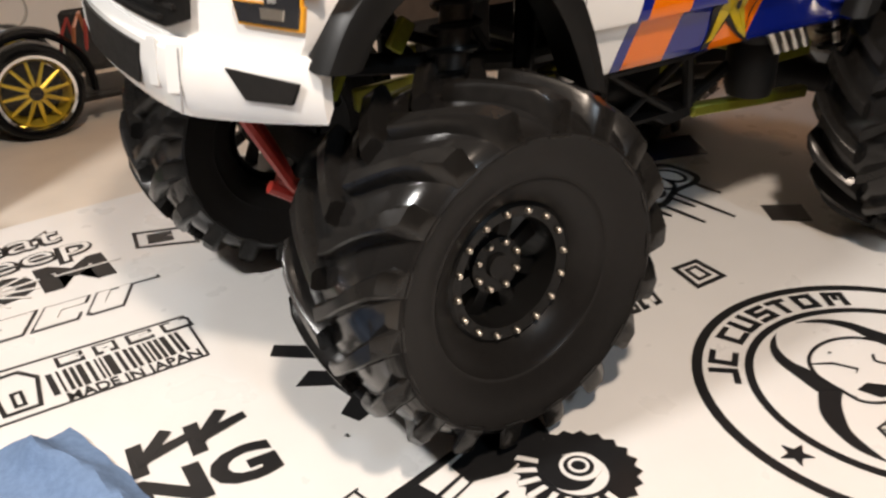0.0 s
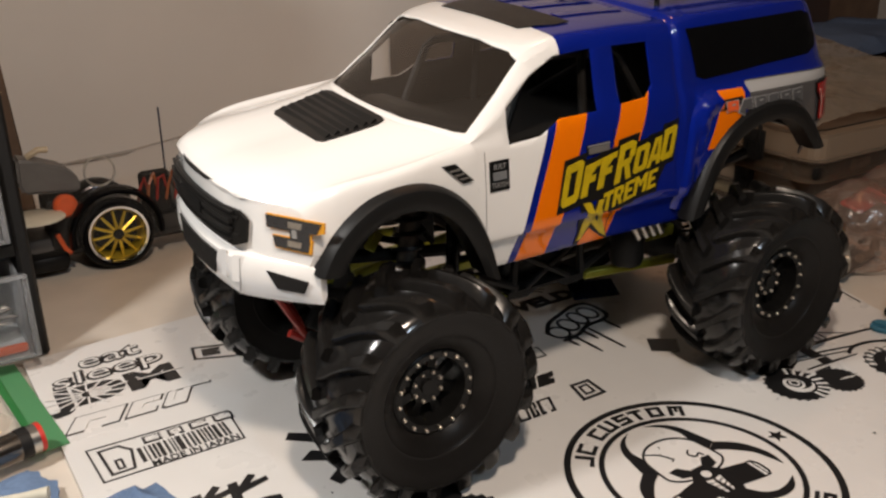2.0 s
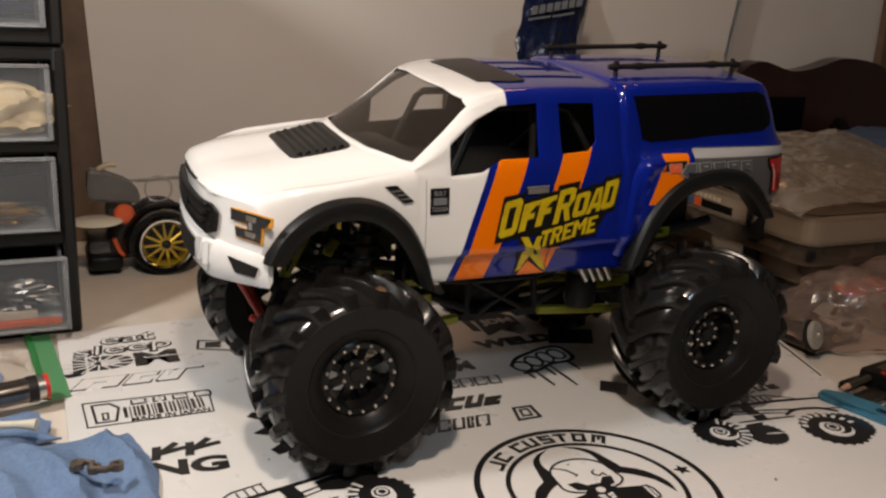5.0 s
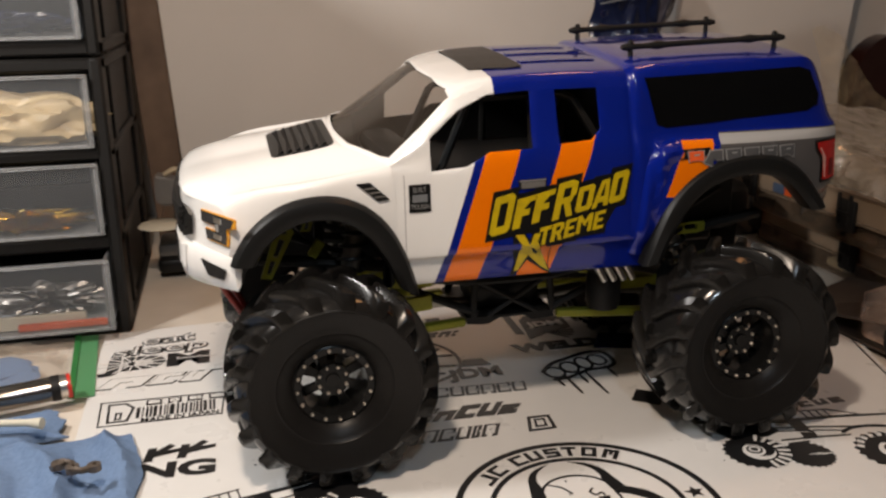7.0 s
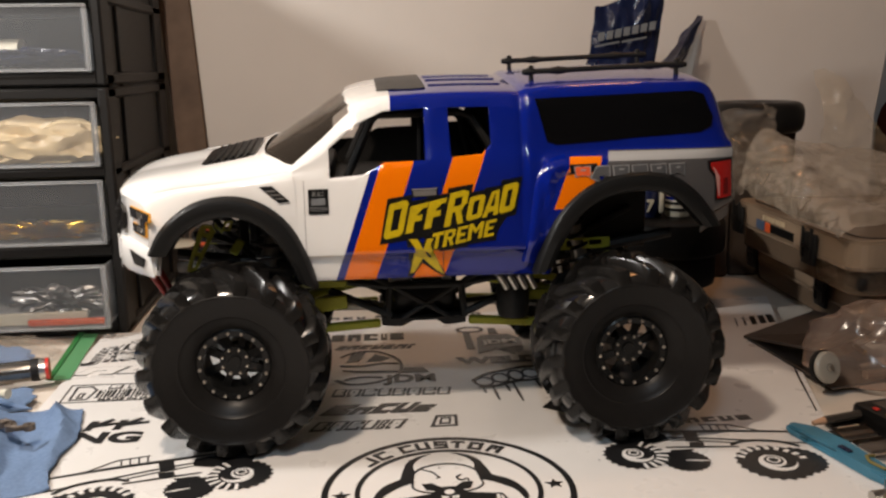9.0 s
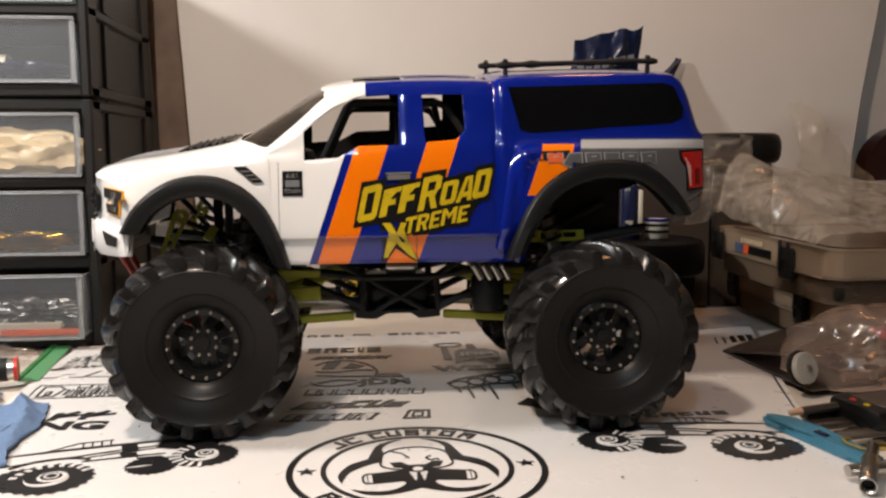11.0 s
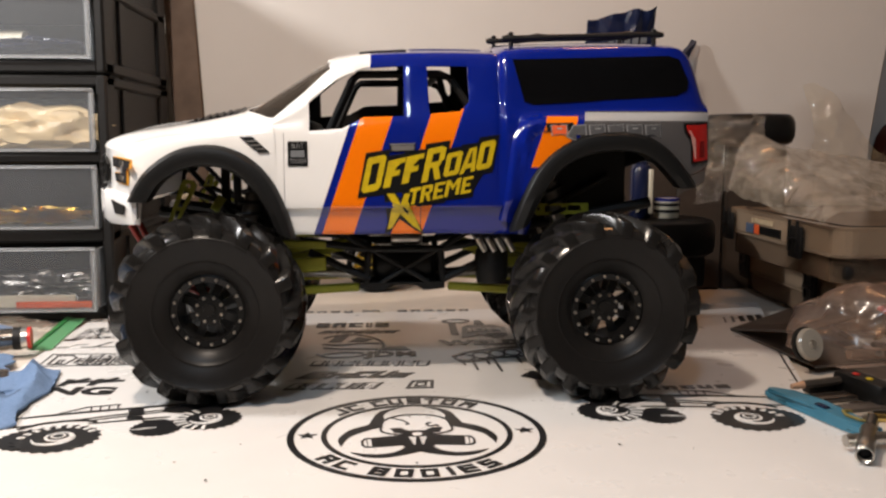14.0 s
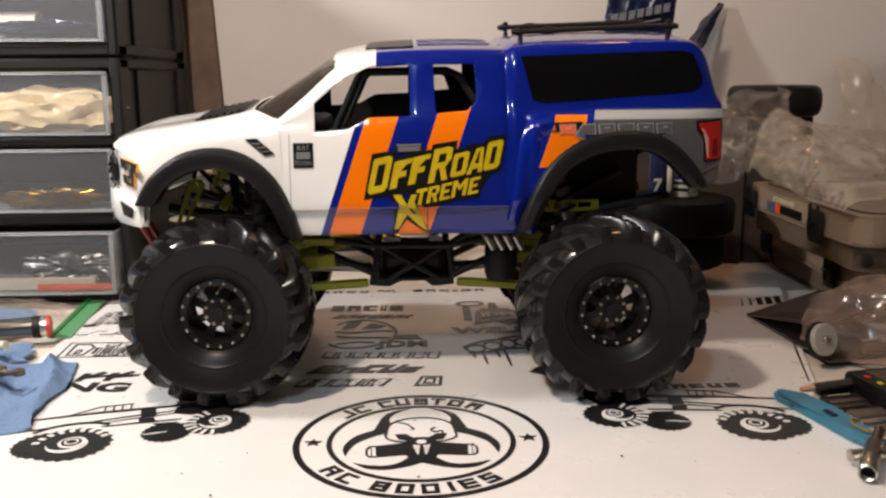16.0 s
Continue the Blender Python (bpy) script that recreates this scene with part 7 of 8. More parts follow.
def organiser(x, y, z, w, d, h, turn, label, fill):
    """A smoked clear compartment case: tray, deep lid with a dark gasket line, dividers and black latches."""
    ob = thing("organiser_case", x, y, z, label, "storage case", "stacked cases")
    m = Matrix.Translation((x, y, z)) @ Matrix.Rotation(radians(turn), 4, "Z")

    def put(name, bm, mat, parent=ob, text="", smooth=True):
        bmesh.ops.transform(bm, matrix=m, verts=bm.verts)
        return part(name, bm, mat, parent, text, smooth=smooth)

    def bx(name, lo, hi, mat, bev=0.02, parent=ob, text=""):
        return put(name, box(lo, hi, bev, segments=2), mat, parent, text)

    def band(inset, thick, z0, z1):
        return strip_ring(rounded(inset, inset, w - inset, d - inset, 0.22), rounded(inset + thick, inset + thick, w - inset - thick, d - inset - thick, 0.18), z0, z1)

    def slab(inset, z0, thick):
        bm = bmesh.new()
        add_prism(bm, rounded(inset, inset, w - inset, d - inset, 0.2), lambda u, v, q: (u, v, z0 + q), thick)
        return bm

    tray = put("tray", band(0.07, 0.03, 0.0, h * 0.56), BOX_CLEAR, smooth=False)
    put("tray_floor", slab(0.11, 0.0, 0.03), BOX_CLEAR, tray, smooth=False)
    lid = put("lid", band(0.0, 0.035, h * 0.50, h * 0.94), CASE_LID, smooth=False)
    put("lid_top", slab(0.015, h * 0.945, h * 0.04), CASE_LID, lid, smooth=False)
    put("gasket", band(0.16, 0.022, h * 0.986, h), BLACK, lid, "thin black gasket line", smooth=False)
    put("lid_lip", band(-0.03, 0.03, h * 0.47, h * 0.53), CASE_RIB, lid, smooth=False)
    for k in range(1, 6):
        bx("divider", (0.12, d * k / 6 - 0.012, 0.04), (w * 0.5, d * k / 6 + 0.012, h * 0.54), BOX_CLEAR, 0.0, tray)
    for k in range(1, 4):
        bx("divider", (w * k / 4 - 0.012, 0.12, 0.04), (w * k / 4 + 0.012, d - 0.12, h * 0.50), BOX_CLEAR, 0.0, tray)
    rng = random.Random(int(x * 100))
    spots = [(0.13, d * (k + 0.15) / 6, 0.34, d * (k + 0.85) / 6) for k in range(6)] + [(w * (k + 0.5) / 7, 0.13, w * (k + 1.3) / 7, 0.36) for k in range(6)]
    for k, (x0, y0, x1, y1) in enumerate(spots):
        bx("small_part", (x0, y0, 0.035), (x1, y1, h * rng.uniform(0.18, 0.44)), fill[k % len(fill)], 0.05)
    bx("dark_contents", (0.42, 0.14, 0.035), (w - 0.3, d - 0.2, h * 0.47), fill[0], 0.06)
    for v in (0.27, 0.90):
        latch = bx("latch", (-0.09, d * v - 0.15, h * 0.30), (-0.035, d * v + 0.15, h * 0.90), BLACK, 0.02)
        for s in (-0.13, 0.07):
            bx("latch_hook", (-0.11, d * v + s, h * 0.42), (-0.088, d * v + s + 0.06, h * 1.01), BLACK, 0.01, latch)
        bx("hinge_pin", (-0.125, d * v - 0.12, h * 0.62), (-0.092, d * v + 0.12, h * 0.68), BLACK_SATIN, 0.01, latch)
    return bx


organiser(5.02, 0.75, 0.0, 3.8, 3.45, 0.62, -3, "smoked clear compartment case under another case on the desk", (WOOD, GREY_PL, TAN, WOOD))
upper = organiser(4.62, 0.38, 0.64, 3.9, 3.2, 0.62, -1, "smoked clear compartment case with black latches on another case", (BLACK, WOOD, BLACK))
for k in range(7):
    upper("name_bar", (-0.014, 1.62 + 0.092 * k, 0.475), (-0.001, 1.685 + 0.092 * k, 0.535), BEIGE, 0.0)
upper("orange_label", (-0.012, 2.02, 0.335), (-0.001, 2.16, 0.455), ORANGE, 0.0)
upper("black_label", (-0.012, 1.38, 0.345), (-0.001, 2.00, 0.45), STICKER_BLACK, 0.0)
upper("blue_label", (-0.012, 2.18, 0.335), (-0.001, 2.42, 0.455), FAR_CLOTH, 0.0)


def film_bag(name, c, size, mat, label, seed, sub=4, amp=0.30, freq=1.1, floor_z=None, parent=None, crisp=1.0):
    """A crumpled film bag: a ball pushed about by noise into small flat facets."""
    bm = bmesh.new()
    bmesh.ops.create_icosphere(bm, subdivisions=sub, radius=1.0)
    rng = random.Random(seed)
    for v in bm.verts:
        p = v.co * freq + Vector((seed * 5.3, seed * 2.1, seed * 1.3))
        d = 1.0 + amp * noise.noise(p) - 0.5 * amp * abs(noise.noise(p * 2.7)) + 0.22 * crisp * amp * noise.noise(p * 6.5)
        q = Vector((v.co.x * size[0], v.co.y * size[1], v.co.z * size[2])) * d + Vector(c)
        q += noise.noise_vector(p * 2.2) * 0.12 + noise.noise_vector(p * 7.0) * 0.05 * crisp
        if floor_z is not None and q.z < floor_z:
            q.z = floor_z + 0.004 * rng.random()
        v.co = q
    return part(name, bm, mat, parent, smooth=True, solo=None if parent else (label, "plastic bag", "clear bags"))


def film_drape(name, grid, mat, parent, seed, n=46, amp=0.06, crisp=1.0):
    """A sheet of cloudy film over a coarse net of supporting points (rows of x, y, z), wrinkled into facets."""
    bm = bmesh.new()
    rng = random.Random(seed)
    ru, rv = len(grid) - 1, len(grid[0]) - 1
    verts = []
    for i in range(n + 1):
        line = []
        for j in range(n + 1):
            u, v = ru * i / n, rv * j / n
            p = Vector([catmull([catmull([grid[a][b][k] for b in range(rv + 1)], v) for a in range(ru + 1)], u) for k in range(3)])
            q = Vector((p.x * 1.4 + seed, p.y * 1.4, p.z * 1.4))
            wr = noise.noise_vector(q) * 0.9 + noise.noise_vector(q * 2.4) * 0.55 + (noise.noise_vector(q * 5.5) * 0.38 + noise.noise_vector(q * 11.0) * 0.16) * crisp
            p += wr * amp * (0.55 + 0.9 * abs(noise.noise(q * 0.6)))
            line.append(bm.verts.new(p))
        verts.append(line)
    for i in range(n):
        for j in range(n):
            a, b, c, d = verts[i][j], verts[i + 1][j], verts[i + 1][j + 1], verts[i][j + 1]
            for f in (((a, b, c), (a, c, d)) if rng.random() < 0.5 else ((a, b, d), (b, c, d))):
                bm.faces.new(f)
    return part(name, bm, mat, parent)


clear_bag = thing("plastic_bag", 5.8, 1.9, 1.34, "large cloudy clear bag with a glinting crumpled end over the case", "plastic bag", "clear bags")
film_drape("bag_film", [
    [(4.52, 0.42, 1.30), (4.48, 1.20, 1.34), (4.46, 2.20, 1.42), (4.44, 3.00, 1.50)],
    [(4.70, 0.38, 1.42), (4.66, 1.30, 1.66), (4.66, 2.30, 1.95), (4.72, 3.00, 2.20)],
    [(5.40, 0.40, 1.40), (5.40, 1.40, 1.62), (5.38, 2.30, 1.86), (5.37, 3.05, 2.10)],
    [(6.40, 0.48, 1.38), (6.40, 1.50, 1.56), (6.30, 2.40, 1.76), (6.20, 3.10, 1.95)],
    [(8.40, 0.80, 1.36), (8.45, 1.80, 1.50), (8.40, 2.80, 1.70), (8.30, 3.30, 1.82)],
], HAZE_FILM, clear_bag, 3, 100, 0.10, 0.7)
film_drape("bag_end", [
    [(3.94, 2.20, 1.40), (3.92, 2.70, 1.58), (3.98, 3.20, 1.75)],
    [(4.06, 1.90, 1.60), (4.05, 2.60, 1.95), (4.15, 3.30, 2.40)],
    [(4.36, 1.70, 1.66), (4.36, 2.60, 2.12), (4.50, 3.40, 2.52)],
    [(4.75, 1.60, 1.66), (4.78, 2.60, 2.12), (5.00, 3.50, 2.55)],
], FILM, clear_bag, 9, 110, 0.26)
part("black_tyre", lathe([(0.30, -0.20), (0.45, -0.225), (0.56, -0.22), (0.62, -0.18), (0.65, -0.10), (0.655, 0.0), (0.65, 0.10), (0.62, 0.18), (0.56, 0.22), (0.45, 0.225), (0.30, 0.20)], (5.30, 4.35, 2.33), axis="z", n=44, closed=True), RUBBER_DULL, solo=("spare black tyre lying flat on a carton", "tyre", "", ""))
part("dark_carton", box((4.96, 4.30, -0.06), (5.90, 4.95, 2.10), 0.03), CARTON, solo=("dark brown carton behind the smoked cases", "box", "", ""))
upright = thing("standing_bag", 6.6, 4.2, 0.0, "thin yellowed clear bag standing up behind the cases", "plastic bag", "clear bags")
film_drape("bag_film", [
    [(6.30, 4.2, 0.0), (6.28, 4.2, 1.30), (6.24, 4.2, 2.20), (6.11, 4.25, 2.92)],
    [(6.50, 4.1, 0.0), (6.50, 4.1, 1.40), (6.48, 4.08, 2.30), (6.42, 4.2, 2.87)],
    [(7.00, 4.2, 0.0), (7.00, 4.2, 1.20), (6.92, 4.15, 1.90), (6.83, 4.25, 2.42)],
    [(7.60, 4.2, 0.0), (7.60, 4.2, 1.00), (7.55, 4.2, 1.60), (7.46, 4.2, 1.88)],
], YELLOW_FILM, upright, 15, 60, 0.10)
# Bag with a metal disc and red parts.
bag = thing("parts_bag", 4.75, -0.15, 0.0, "clear bag of small red and metal parts on the desk", "plastic bag", "clear bags")
film_bag("pouch", (4.72, -0.10, 0.32), (0.80, 0.64, 0.46), BAG_FILM, "", 16, 5, 0.34, 0.9, 0.006, bag, 0.25)
for k, (u, v, w) in enumerate(((4.40, -0.25, 0.10), (4.62, 0.05, 0.14), (4.85, -0.20, 0.12), (4.55, -0.40, 0.10), (4.95, 0.15, 0.12))):
    part("screw", tube([(u, v, w), (u + 0.16 * math.cos(k * 1.7), v + 0.16 * math.sin(k * 1.7), w + 0.03)], 0.03, 8), (STEEL, BRASS, DARK_STEEL)[k % 3], bag)
part("ball_cup", tube([(4.30, -0.5, 0.12), (4.62, -0.46, 0.10), (4.9, -0.30, 0.12)], 0.05, 8), WOOD, bag)
red = thing("red_plates", 5.75, 0.0, 0.0, "bright red plastic plates in a clear bag", "plastic part")
for k, (u, v, z, turn_) in enumerate(((5.45, 0.24, 0.36, 12), (5.85, -0.02, 0.42, -14), (5.65, -0.20, 0.30, 30), (6.2, 0.16, 0.34, 5))):
    part("plate", box((u - 0.42, v - 0.14, z), (u + 0.42, v + 0.14, z + 0.05), 0.02, Matrix.Rotation(radians(turn_), 4, "Z") @ Matrix.Rotation(radians(14), 4, "X")), RED, red)
part("plate_stack", box((5.35, -0.25, 0.01), (6.2, 0.25, 0.28), 0.05), WOOD, red)
film_bag("plastic_bag", (5.80, -0.05, 0.30), (0.9, 0.60, 0.40), BAG_FILM, "clear bag over red parts", 18, 5, 0.3, 0.9, 0.004, None, 0.25)
disc = thing("plastic_disc", 3.80, -0.60, 0.08, "round milky plastic disc with a centre screw on a bag", "disc")
bm = lathe([(0.0, -0.03), (0.14, -0.03), (0.155, -0.015), (0.155, 0.015), (0.14, 0.03), (0.0, 0.03)], (0, 0, 0), axis="y", n=32)
bmesh.ops.transform(bm, matrix=Matrix.Translation((3.85, -0.60, 0.25)) @ Matrix.Rotation(radians(20), 4, "Z") @ Matrix.Rotation(radians(-16), 4, "X"), verts=bm.verts)
part("plate", bm, MILKY, disc)
bm = lathe([(0.0, -0.06), (0.03, -0.06), (0.04, -0.03), (0.04, 0.05), (0.0, 0.05)], (0, 0, 0), axis="y", n=16)
bmesh.ops.transform(bm, matrix=Matrix.Translation((3.85, -0.60, 0.25)) @ Matrix.Rotation(radians(20), 4, "Z") @ Matrix.Rotation(radians(-16), 4, "X"), verts=bm.verts)
part("screw", bm, STEEL, disc)
bm = lathe([(0.0, 0.032), (0.17, 0.032), (0.175, 0.06), (0.0, 0.07)], (0, 0, 0), axis="y", n=28)
bmesh.ops.transform(bm, matrix=Matrix.Translation((3.85, -0.60, 0.25)) @ Matrix.Rotation(radians(20), 4, "Z") @ Matrix.Rotation(radians(-16), 4, "X"), verts=bm.verts)
part("backing", bm, BLACK, disc)
folded = thing("folded_sheet", 4.3, 0.6, 0.0, "dark grey plastic sheet folded to a point on the mat", "plastic sheet")
bm = bmesh.new()
add_prism(bm, [(3.80, 1.15), (3.93, -0.58), (4.75, -0.40), (4.95, 1.10)], lambda u, v, w: (u, v, 0.008 + w), 0.02)
part("lower_layer", bm, SMOKE_SHEET, folded, smooth=False)
bm = bmesh.new()
top = [(3.80, 1.15, 0.03), (3.90, 0.30, 0.20), (3.98, -0.27, 0.30), (4.70, 0.10, 0.36), (4.72, 0.70, 0.34), (4.63, 1.14, 0.30)]
up = [bm.verts.new(p) for p in top]
dn = [bm.verts.new((x, y, z - 0.022)) for x, y, z in top]
for i in range(1, 5):
    bm.faces.new((up[0], up[i], up[i + 1]))
    bm.faces.new((dn[0], dn[i + 1], dn[i]))
for i in range(6):
    bm.faces.new((up[i], up[(i + 1) % 6], dn[(i + 1) % 6], dn[i]))
part("upper_layer", bm, SMOKE_SHEET, folded, smooth=False)
# Utility knife, callipers, connector.
knife = thing("utility_knife", 3.15, -1.9, 0.0, "teal plastic utility knife handle lying on the mat", "knife")
bm = bmesh.new()
add_prism(bm, [(3.00, -1.50), (3.04, -1.45), (3.11, -1.46), (3.25, -1.58), (3.33, -1.90), (3.36, -2.15), (3.42, -2.62), (3.31, -2.64), (3.23, -2.38), (3.16, -2.06), (3.11, -1.72)], lambda u, v, w: (u, v, 0.008 + w), 0.09)
bmesh.ops.bevel(bm, geom=bm.edges[:], offset=0.025, segments=2, affect="EDGES")
part("handle", bm, TEAL, knife)
part("slider", box((3.19, -2.12, 0.098), (3.25, -1.99, 0.115), 0.01, Matrix.Rotation(radians(12), 4, "Z")), NAVY, knife)
part("cord", tube([(3.38, -2.20, 0.10), (3.30, -2.22, 0.115), (3.27, -2.32, 0.115), (3.31, -2.45, 0.115), (3.42, -2.50, 0.10)], 0.013, 6), WIRE_OLIVE, knife)
caliper = thing("caliper", 3.9, -1.1, 0.0, "black digital calliper with a steel beam on the desk", "caliper")
turn = Matrix.Rotation(radians(10), 4, "Z")
pivot = (3.70, -1.62, 0.05)
for name, lo, hi, bev, mat, text in (
        ("beam", (3.36, -1.70, 0.02), (6.2, -1.54, 0.07), 0.01, DARK_STEEL, ""), ("upper_jaw", (3.44, -1.44, 0.02), (3.80, -1.32, 0.10), 0.02, BLACK_SATIN, "dark steel jaw"),
        ("lower_jaw", (3.40, -1.98, 0.02), (3.92, -1.82, 0.06), 0.02, SMOKE_SHEET, "dark steel jaw"), ("display_housing", (3.70, -1.96, 0.02), (4.95, -1.36, 0.22), 0.05, BLACK_SATIN, "black display housing")):
    part(name, box(lo, hi, bev, turn, pivot, 2), mat, caliper, text)
part("display", box((3.84, -1.86, 0.215), (4.60, -1.46, 0.228), 0.004, turn, pivot), SMOKE_SHEET, caliper, "blank grey display")
part("button", box((3.74, -1.62, 0.215), (3.79, -1.56, 0.232), 0.01, turn, pivot), RED, caliper)
part("button", box((3.74, -1.78, 0.215), (3.79, -1.72, 0.232), 0.01, turn, pivot), YELLOW, caliper)
part("thumb_roller", lathe([(0.0, -0.05), (0.07, -0.05), (0.07, 0.05), (0.0, 0.05)], (4.25, -1.98, 0.08), axis="z", n=18), DARK_STEEL, caliper)
pencil = thing("pencil", 3.4, -1.55, 0.09, "dark grey pencil with a bare wooden tip on the knife", "pencil")
part("shaft", tube([(3.31, -1.56, 0.135), (3.66, -1.50, 0.15)], 0.036, 6), GRAPHITE, pencil)
part("wooden_tip", tube([(3.20, -1.58, 0.125), (3.31, -1.56, 0.135)], 0.04, 10, radii=[0.022, 0.034]), PEACH, pencil, "bare wooden tip")
valve = thing("metal_connector", 3.15, -2.75, 0.0, "small steel and brass hose connector on the mat", "connector")
bm = tube([(2.99, -3.07, 0.075), (3.08, -2.92, 0.085), (3.24, -2.68, 0.11)], 0.062, 18)
bmesh.ops.delete(bm, geom=[f for f in bm.faces if len(f.verts) > 8], context="FACES_ONLY")
tube_end = part("tube_end", bm, STEEL, valve, "open steel tube end")
wall = tube_end.modifiers.new("wall", "SOLIDIFY")
wall.thickness = 0.0012
# Black plug put in for the shaded hollow of the open tube.
part("bore_plug", tube([(3.02, -3.02, 0.078), (3.08, -2.92, 0.085)], 0.045, 14), BLACK_GLOSS, valve)
part("cross_arm", tube([(3.00, -2.80, 0.085), (3.34, -2.78, 0.095)], 0.044, 16), STEEL, valve)
part("brass_nut", tube([(3.34, -2.50, 0.15), (3.60, -2.56, 0.15)], 0.034, 10), BRASS, valve)
part("stem", tube([(3.22, -2.72, 0.10), (3.36, -2.52, 0.15)], 0.04, 10), DARK_STEEL, valve)

# Navy parts bags propped against the panel.
def foil_bag(name, pts, label, seed, curve=0.12):
    """A flat sealed pouch: outline of four corners (x, y, z), bulging in the middle."""
    bm = bmesh.new()
    a, b, c, d = (Vector(p) for p in pts)
    n = 26
    nrm = (b - a).cross(d - a).normalized()
    layers = []
    for s in (1, -1):
        layer = []
        for i in range(n + 1):
            line = []
            for j in range(n + 1):
                u, v = i / n, j / n
                p = a * (1 - u) * (1 - v) + b * u * (1 - v) + c * u * v + d * (1 - u) * v
                bulge = s * (0.01 + 0.16 * math.sin(math.pi * u) * math.sin(math.pi * v) * (1 - 0.5 * v)) + 0.10 * noise.noise(Vector((u * 3 + seed, v * 3, 0))) + 0.05 * noise.noise(Vector((u * 8 + seed, v * 7, 3))) + curve * (v - 0.5) ** 2
                p = p + Vector((0.05 * noise.noise(Vector((seed, v * 5, 1))), 0, 0.07 * v * noise.noise(Vector((u * 4, seed, 2)))))
                line.append(bm.verts.new(p + nrm * bulge))
            layer.append(line)
        layers.append(layer)
        for i in range(n):
            for j in range(n):
                bm.faces.new((layer[i][j], layer[i + 1][j], layer[i + 1][j + 1], layer[i][j + 1]))
    f, g = layers
    for i in range(n):
        for j in (0, n):
            bm.faces.new((f[i][j], f[i + 1][j], g[i + 1][j], g[i][j]))
            bm.faces.new((f[j][i], f[j][i + 1], g[j][i + 1], g[j][i]))
    return part(name, bm, NAVY, solo=(label, "parts bag", "navy parts bags", ""))


box_back = part("carton", box((2.4, 4.25, -0.06), (4.93, 6.40, 2.2), 0.04), CARTON, solo=("dark brown carton standing behind the truck", "carton", "", ""))
pouch = foil_bag("foil_bag", [(2.72, 4.62, 2.2), (3.72, 4.62, 2.2), (3.98, 4.75, 4.16), (2.93, 4.75, 3.94)], "navy foil parts bag with white print behind the truck", 1)
for k in range(7):
    u0 = 2.92 + 0.125 * k
    z0 = 3.44 + 0.024 * k
    bm = bmesh.new()
    add_prism(bm, [(u0, z0), (u0 + 0.09, z0 + 0.015), (u0 + 0.105, z0 + 0.135), (u0 + 0.015, z0 + 0.12)], lambda u, v, w: (u, 4.50 + w, v), 0.02)
    part("print_mark", bm, STICKER_GREY, pouch, smooth=False)
for k in range(2):
    bm = bmesh.new()
    add_prism(bm, [(2.88 + 0.4 * k, 3.36 + 0.06 * k), (3.24 + 0.4 * k, 3.42 + 0.06 * k), (3.24 + 0.4 * k, 3.445 + 0.06 * k), (2.88 + 0.4 * k, 3.385 + 0.06 * k)], lambda u, v, w: (u, 4.50 + w, v), 0.02)
    part("print_mark", bm, STICKER_GREY, pouch, smooth=False)
foil_bag("foil_bag", [(4.25, 6.50, 2.2), (3.60, 5.05, 2.2), (5.36, 6.76, 3.88), (5.28, 6.80, 3.84)], "folded navy foil bag leaning on the panel", 2, 0.05)
# A black turned stand behind the truck, with a bottle and a tin on it, seen past the rear wheel.
stand = thing("car_stand", 3.45, 2.95, -0.06, "black plastic car stand with two stepped discs behind the truck", "stand")
part("stand_base", lathe([(0.0, -0.06), (0.40, -0.06), (0.42, -0.03), (0.36, 0.24), (0.0, 0.24)], (3.45, 2.95, 0.0), axis="z", n=36), STAND_BLACK, stand)
part("lower_disc", lathe([(0.0, 0.245), (0.58, 0.245), (0.66, 0.29), (0.67, 0.36), (0.67, 0.62), (0.645, 0.675), (0.0, 0.68)], (3.45, 2.95, 0.0), axis="z", n=44), STAND_BLACK, stand)
part("upper_disc", lathe([(0.0, 0.685), (0.70, 0.685), (0.77, 0.73), (0.785, 0.80), (0.785, 1.07), (0.75, 1.13), (0.68, 1.15), (0.0, 1.15)], (3.45, 2.95, 0.0), axis="z", n=44), STAND_BLACK, stand)
bottle = thing("blue_bottle", 3.24, 2.90, 1.15, "dark blue bottle with a white stripe on the black stand", "bottle")
part("bottle_body", lathe([(0.0, 1.155), (0.13, 1.155), (0.14, 1.18), (0.14, 1.78), (0.12, 1.84), (0.10, 1.86), (0.10, 1.91), (0.0, 1.915)], (3.24, 2.90, 0.0), axis="z", n=28), BOTTLE_BLUE, bottle)
part("stripe", box((3.31, 2.765, 1.22), (3.37, 2.82, 1.80), 0.012), CREAM, bottle)
bm = bmesh.new()
add_prism(bm, [(3.14, 1.40), (3.23, 1.40), (3.23, 1.37), (3.17, 1.24), (3.14, 1.24), (3.19, 1.365), (3.14, 1.365)], lambda u, v, w: (u, 2.752 + w, v), 0.02)
part("printed_mark", bm, CREAM, bottle)
tin = thing("white_tin", 3.60, 2.90, 1.15, "white tin with blue and black bands on the black stand", "tin")
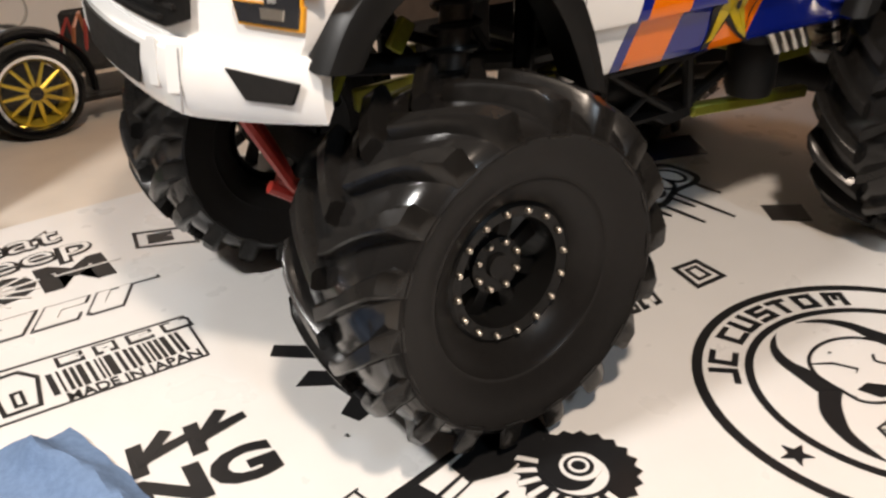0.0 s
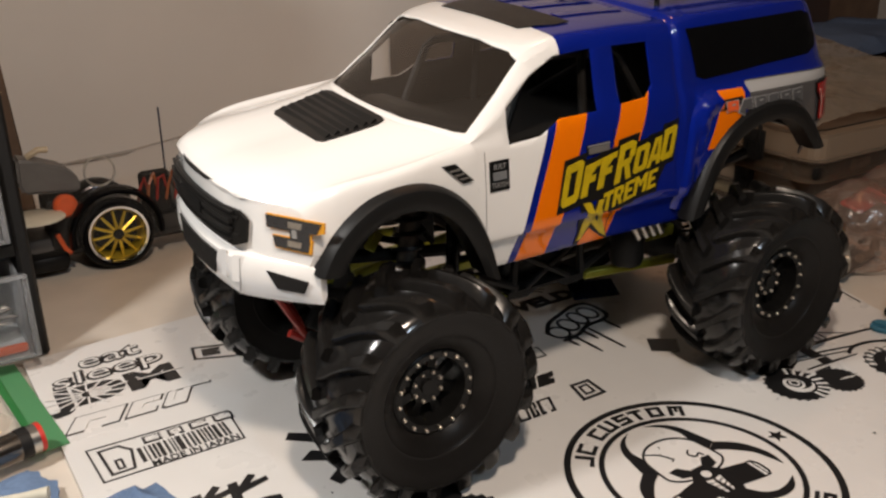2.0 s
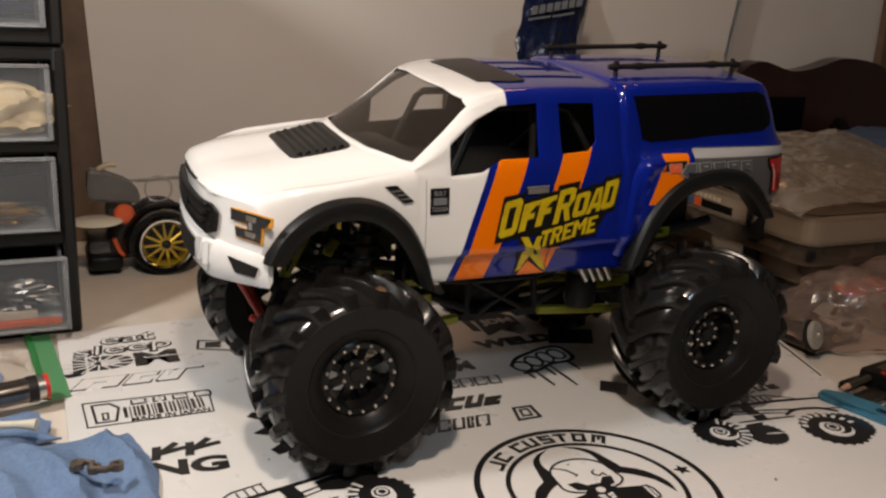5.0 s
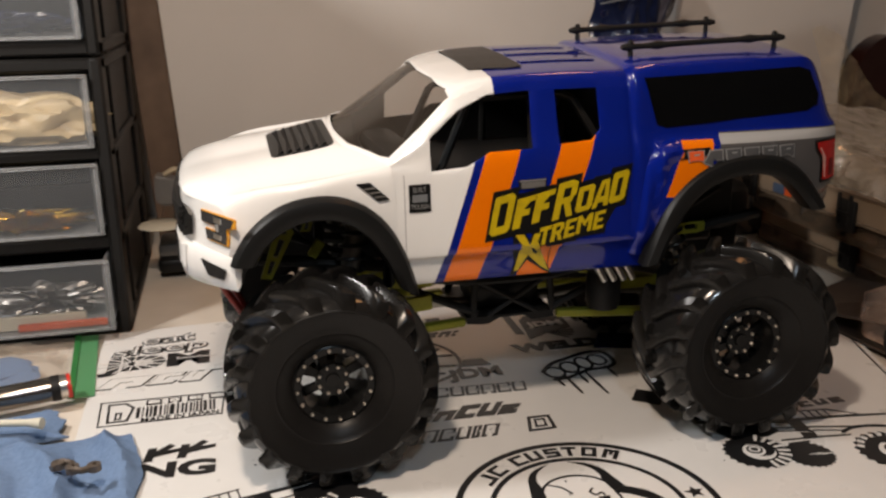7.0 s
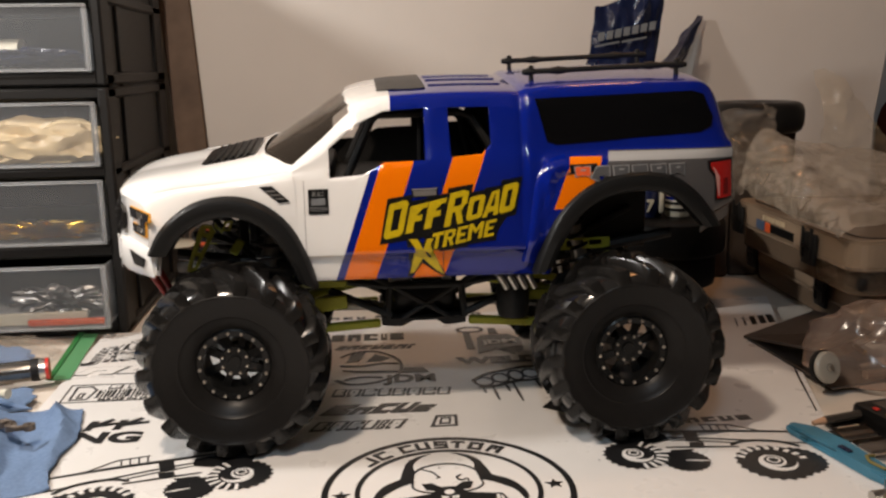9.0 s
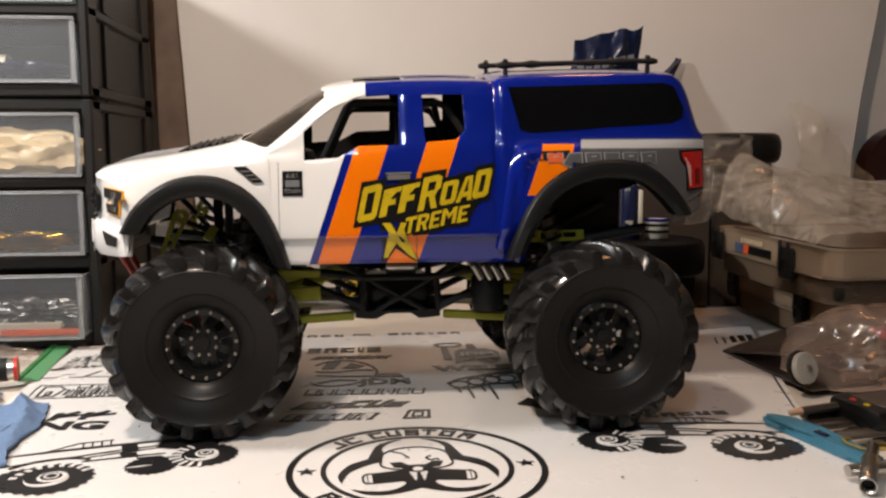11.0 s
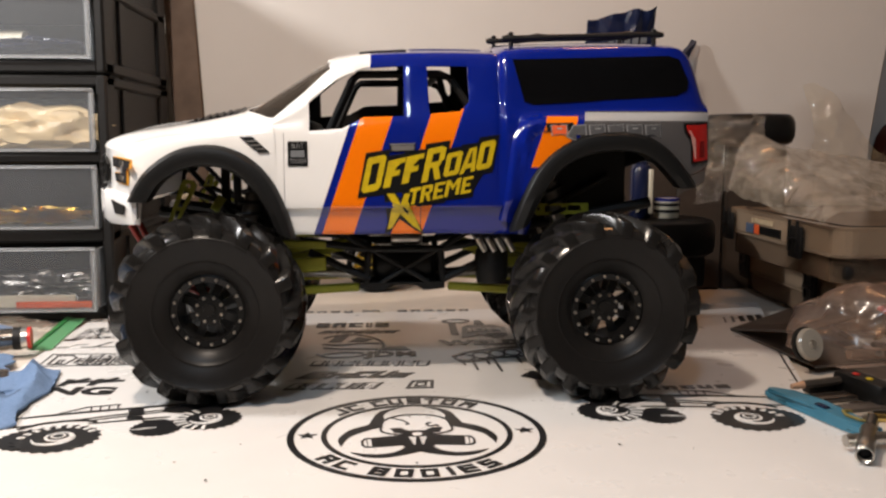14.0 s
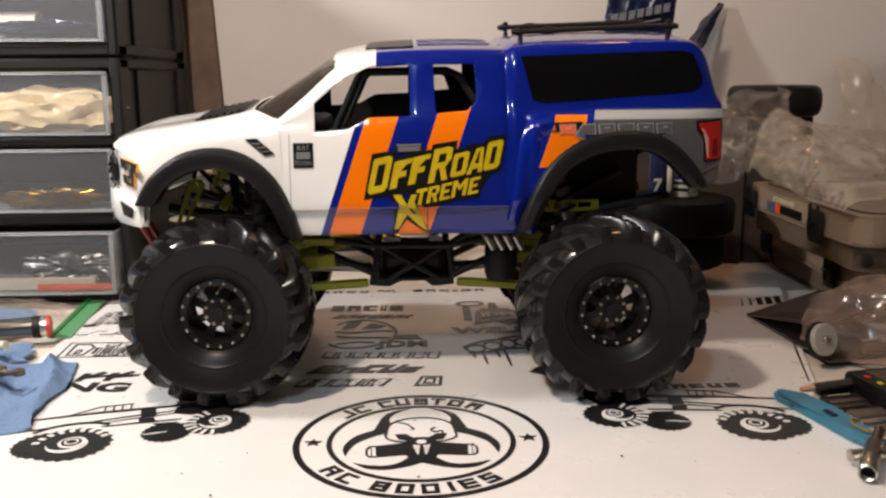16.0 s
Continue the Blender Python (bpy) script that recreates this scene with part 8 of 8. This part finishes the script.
part("tin_body", lathe([(0.0, 1.155), (0.15, 1.155), (0.16, 1.17), (0.16, 1.41), (0.0, 1.42)], (3.60, 2.90, 0.0), axis="z", n=28), CREAM, tin)
for z, band_mat in ((1.25, BLACK), (1.335, BLACK), (1.40, BLUE)):
    part("band", lathe([(0.15, z - 0.02), (0.168, z - 0.02), (0.168, z + 0.02), (0.15, z + 0.02)], (3.60, 2.90, 0.0), axis="z", n=28, closed=True), band_mat, tin)

# Guitar body in dark red wood and a cloth at the far right.
guitar = thing("guitar", 11.9, 7.3, -0.06, "dark red wooden guitar body leaning at the back of the desk", "guitar")
ring = [(u - 0.5, v) for u, v in [(9.42, 1.4), (9.5, 2.25), (10.1, 2.70), (11.0, 2.52), (11.7, 2.60), (12.55, 2.80), (13.7, 2.6), (14.3, 1.9), (14.2, 0.9), (13.6, 0.0), (13.0, 0.3), (12.9, 1.2), (12.5, 1.6), (12.0, 1.0), (11.7, 0.2), (10.6, -0.05), (9.7, 0.4)]]
count = len(ring)
outline_ = [tuple(catmull([ring[(i + k) % count][c] for k in (-1, 0, 1, 2)], 1 + f / 4) for c in (0, 1)) for i in range(count) for f in range(4)]
bm = bmesh.new()
add_prism(bm, outline_, lambda u, v, w: (u, 6.80 + w + 0.06 * (v - 1.4), v), 0.40)
part("guitar_body", bm, MAHOGANY, guitar)
part("pickguard", box((9.7, 6.76, 1.3), (10.9, 6.80, 2.0), 0.015), BLACK_GLOSS, guitar)
part("wooden_board", box((13.5, 7.30, -0.06), (16.5, 7.5, 10.0), 0.03), WOOD, solo=("brown wooden board standing at the back of the desk", "board", "", ""))
part("cardboard_box", box((9.05, 2.8, -0.06), (13.2, 6.2, 1.34), 0.04), CARTON, solo=("brown cardboard box under a light blue cloth", "box", "", ""))
cloth("blue_cloth", [(9.05, 4.9, 1.36), (13.0, 6.1, 1.36), (13.1, 3.1, 1.36), (8.98, 2.95, 1.36)], FAR_CLOTH, ("light blue cloth lying on the cardboard box", "cloth", "blue cloths", ""), 7.0, 0.16, 0.10, n=60, freq=0.55)
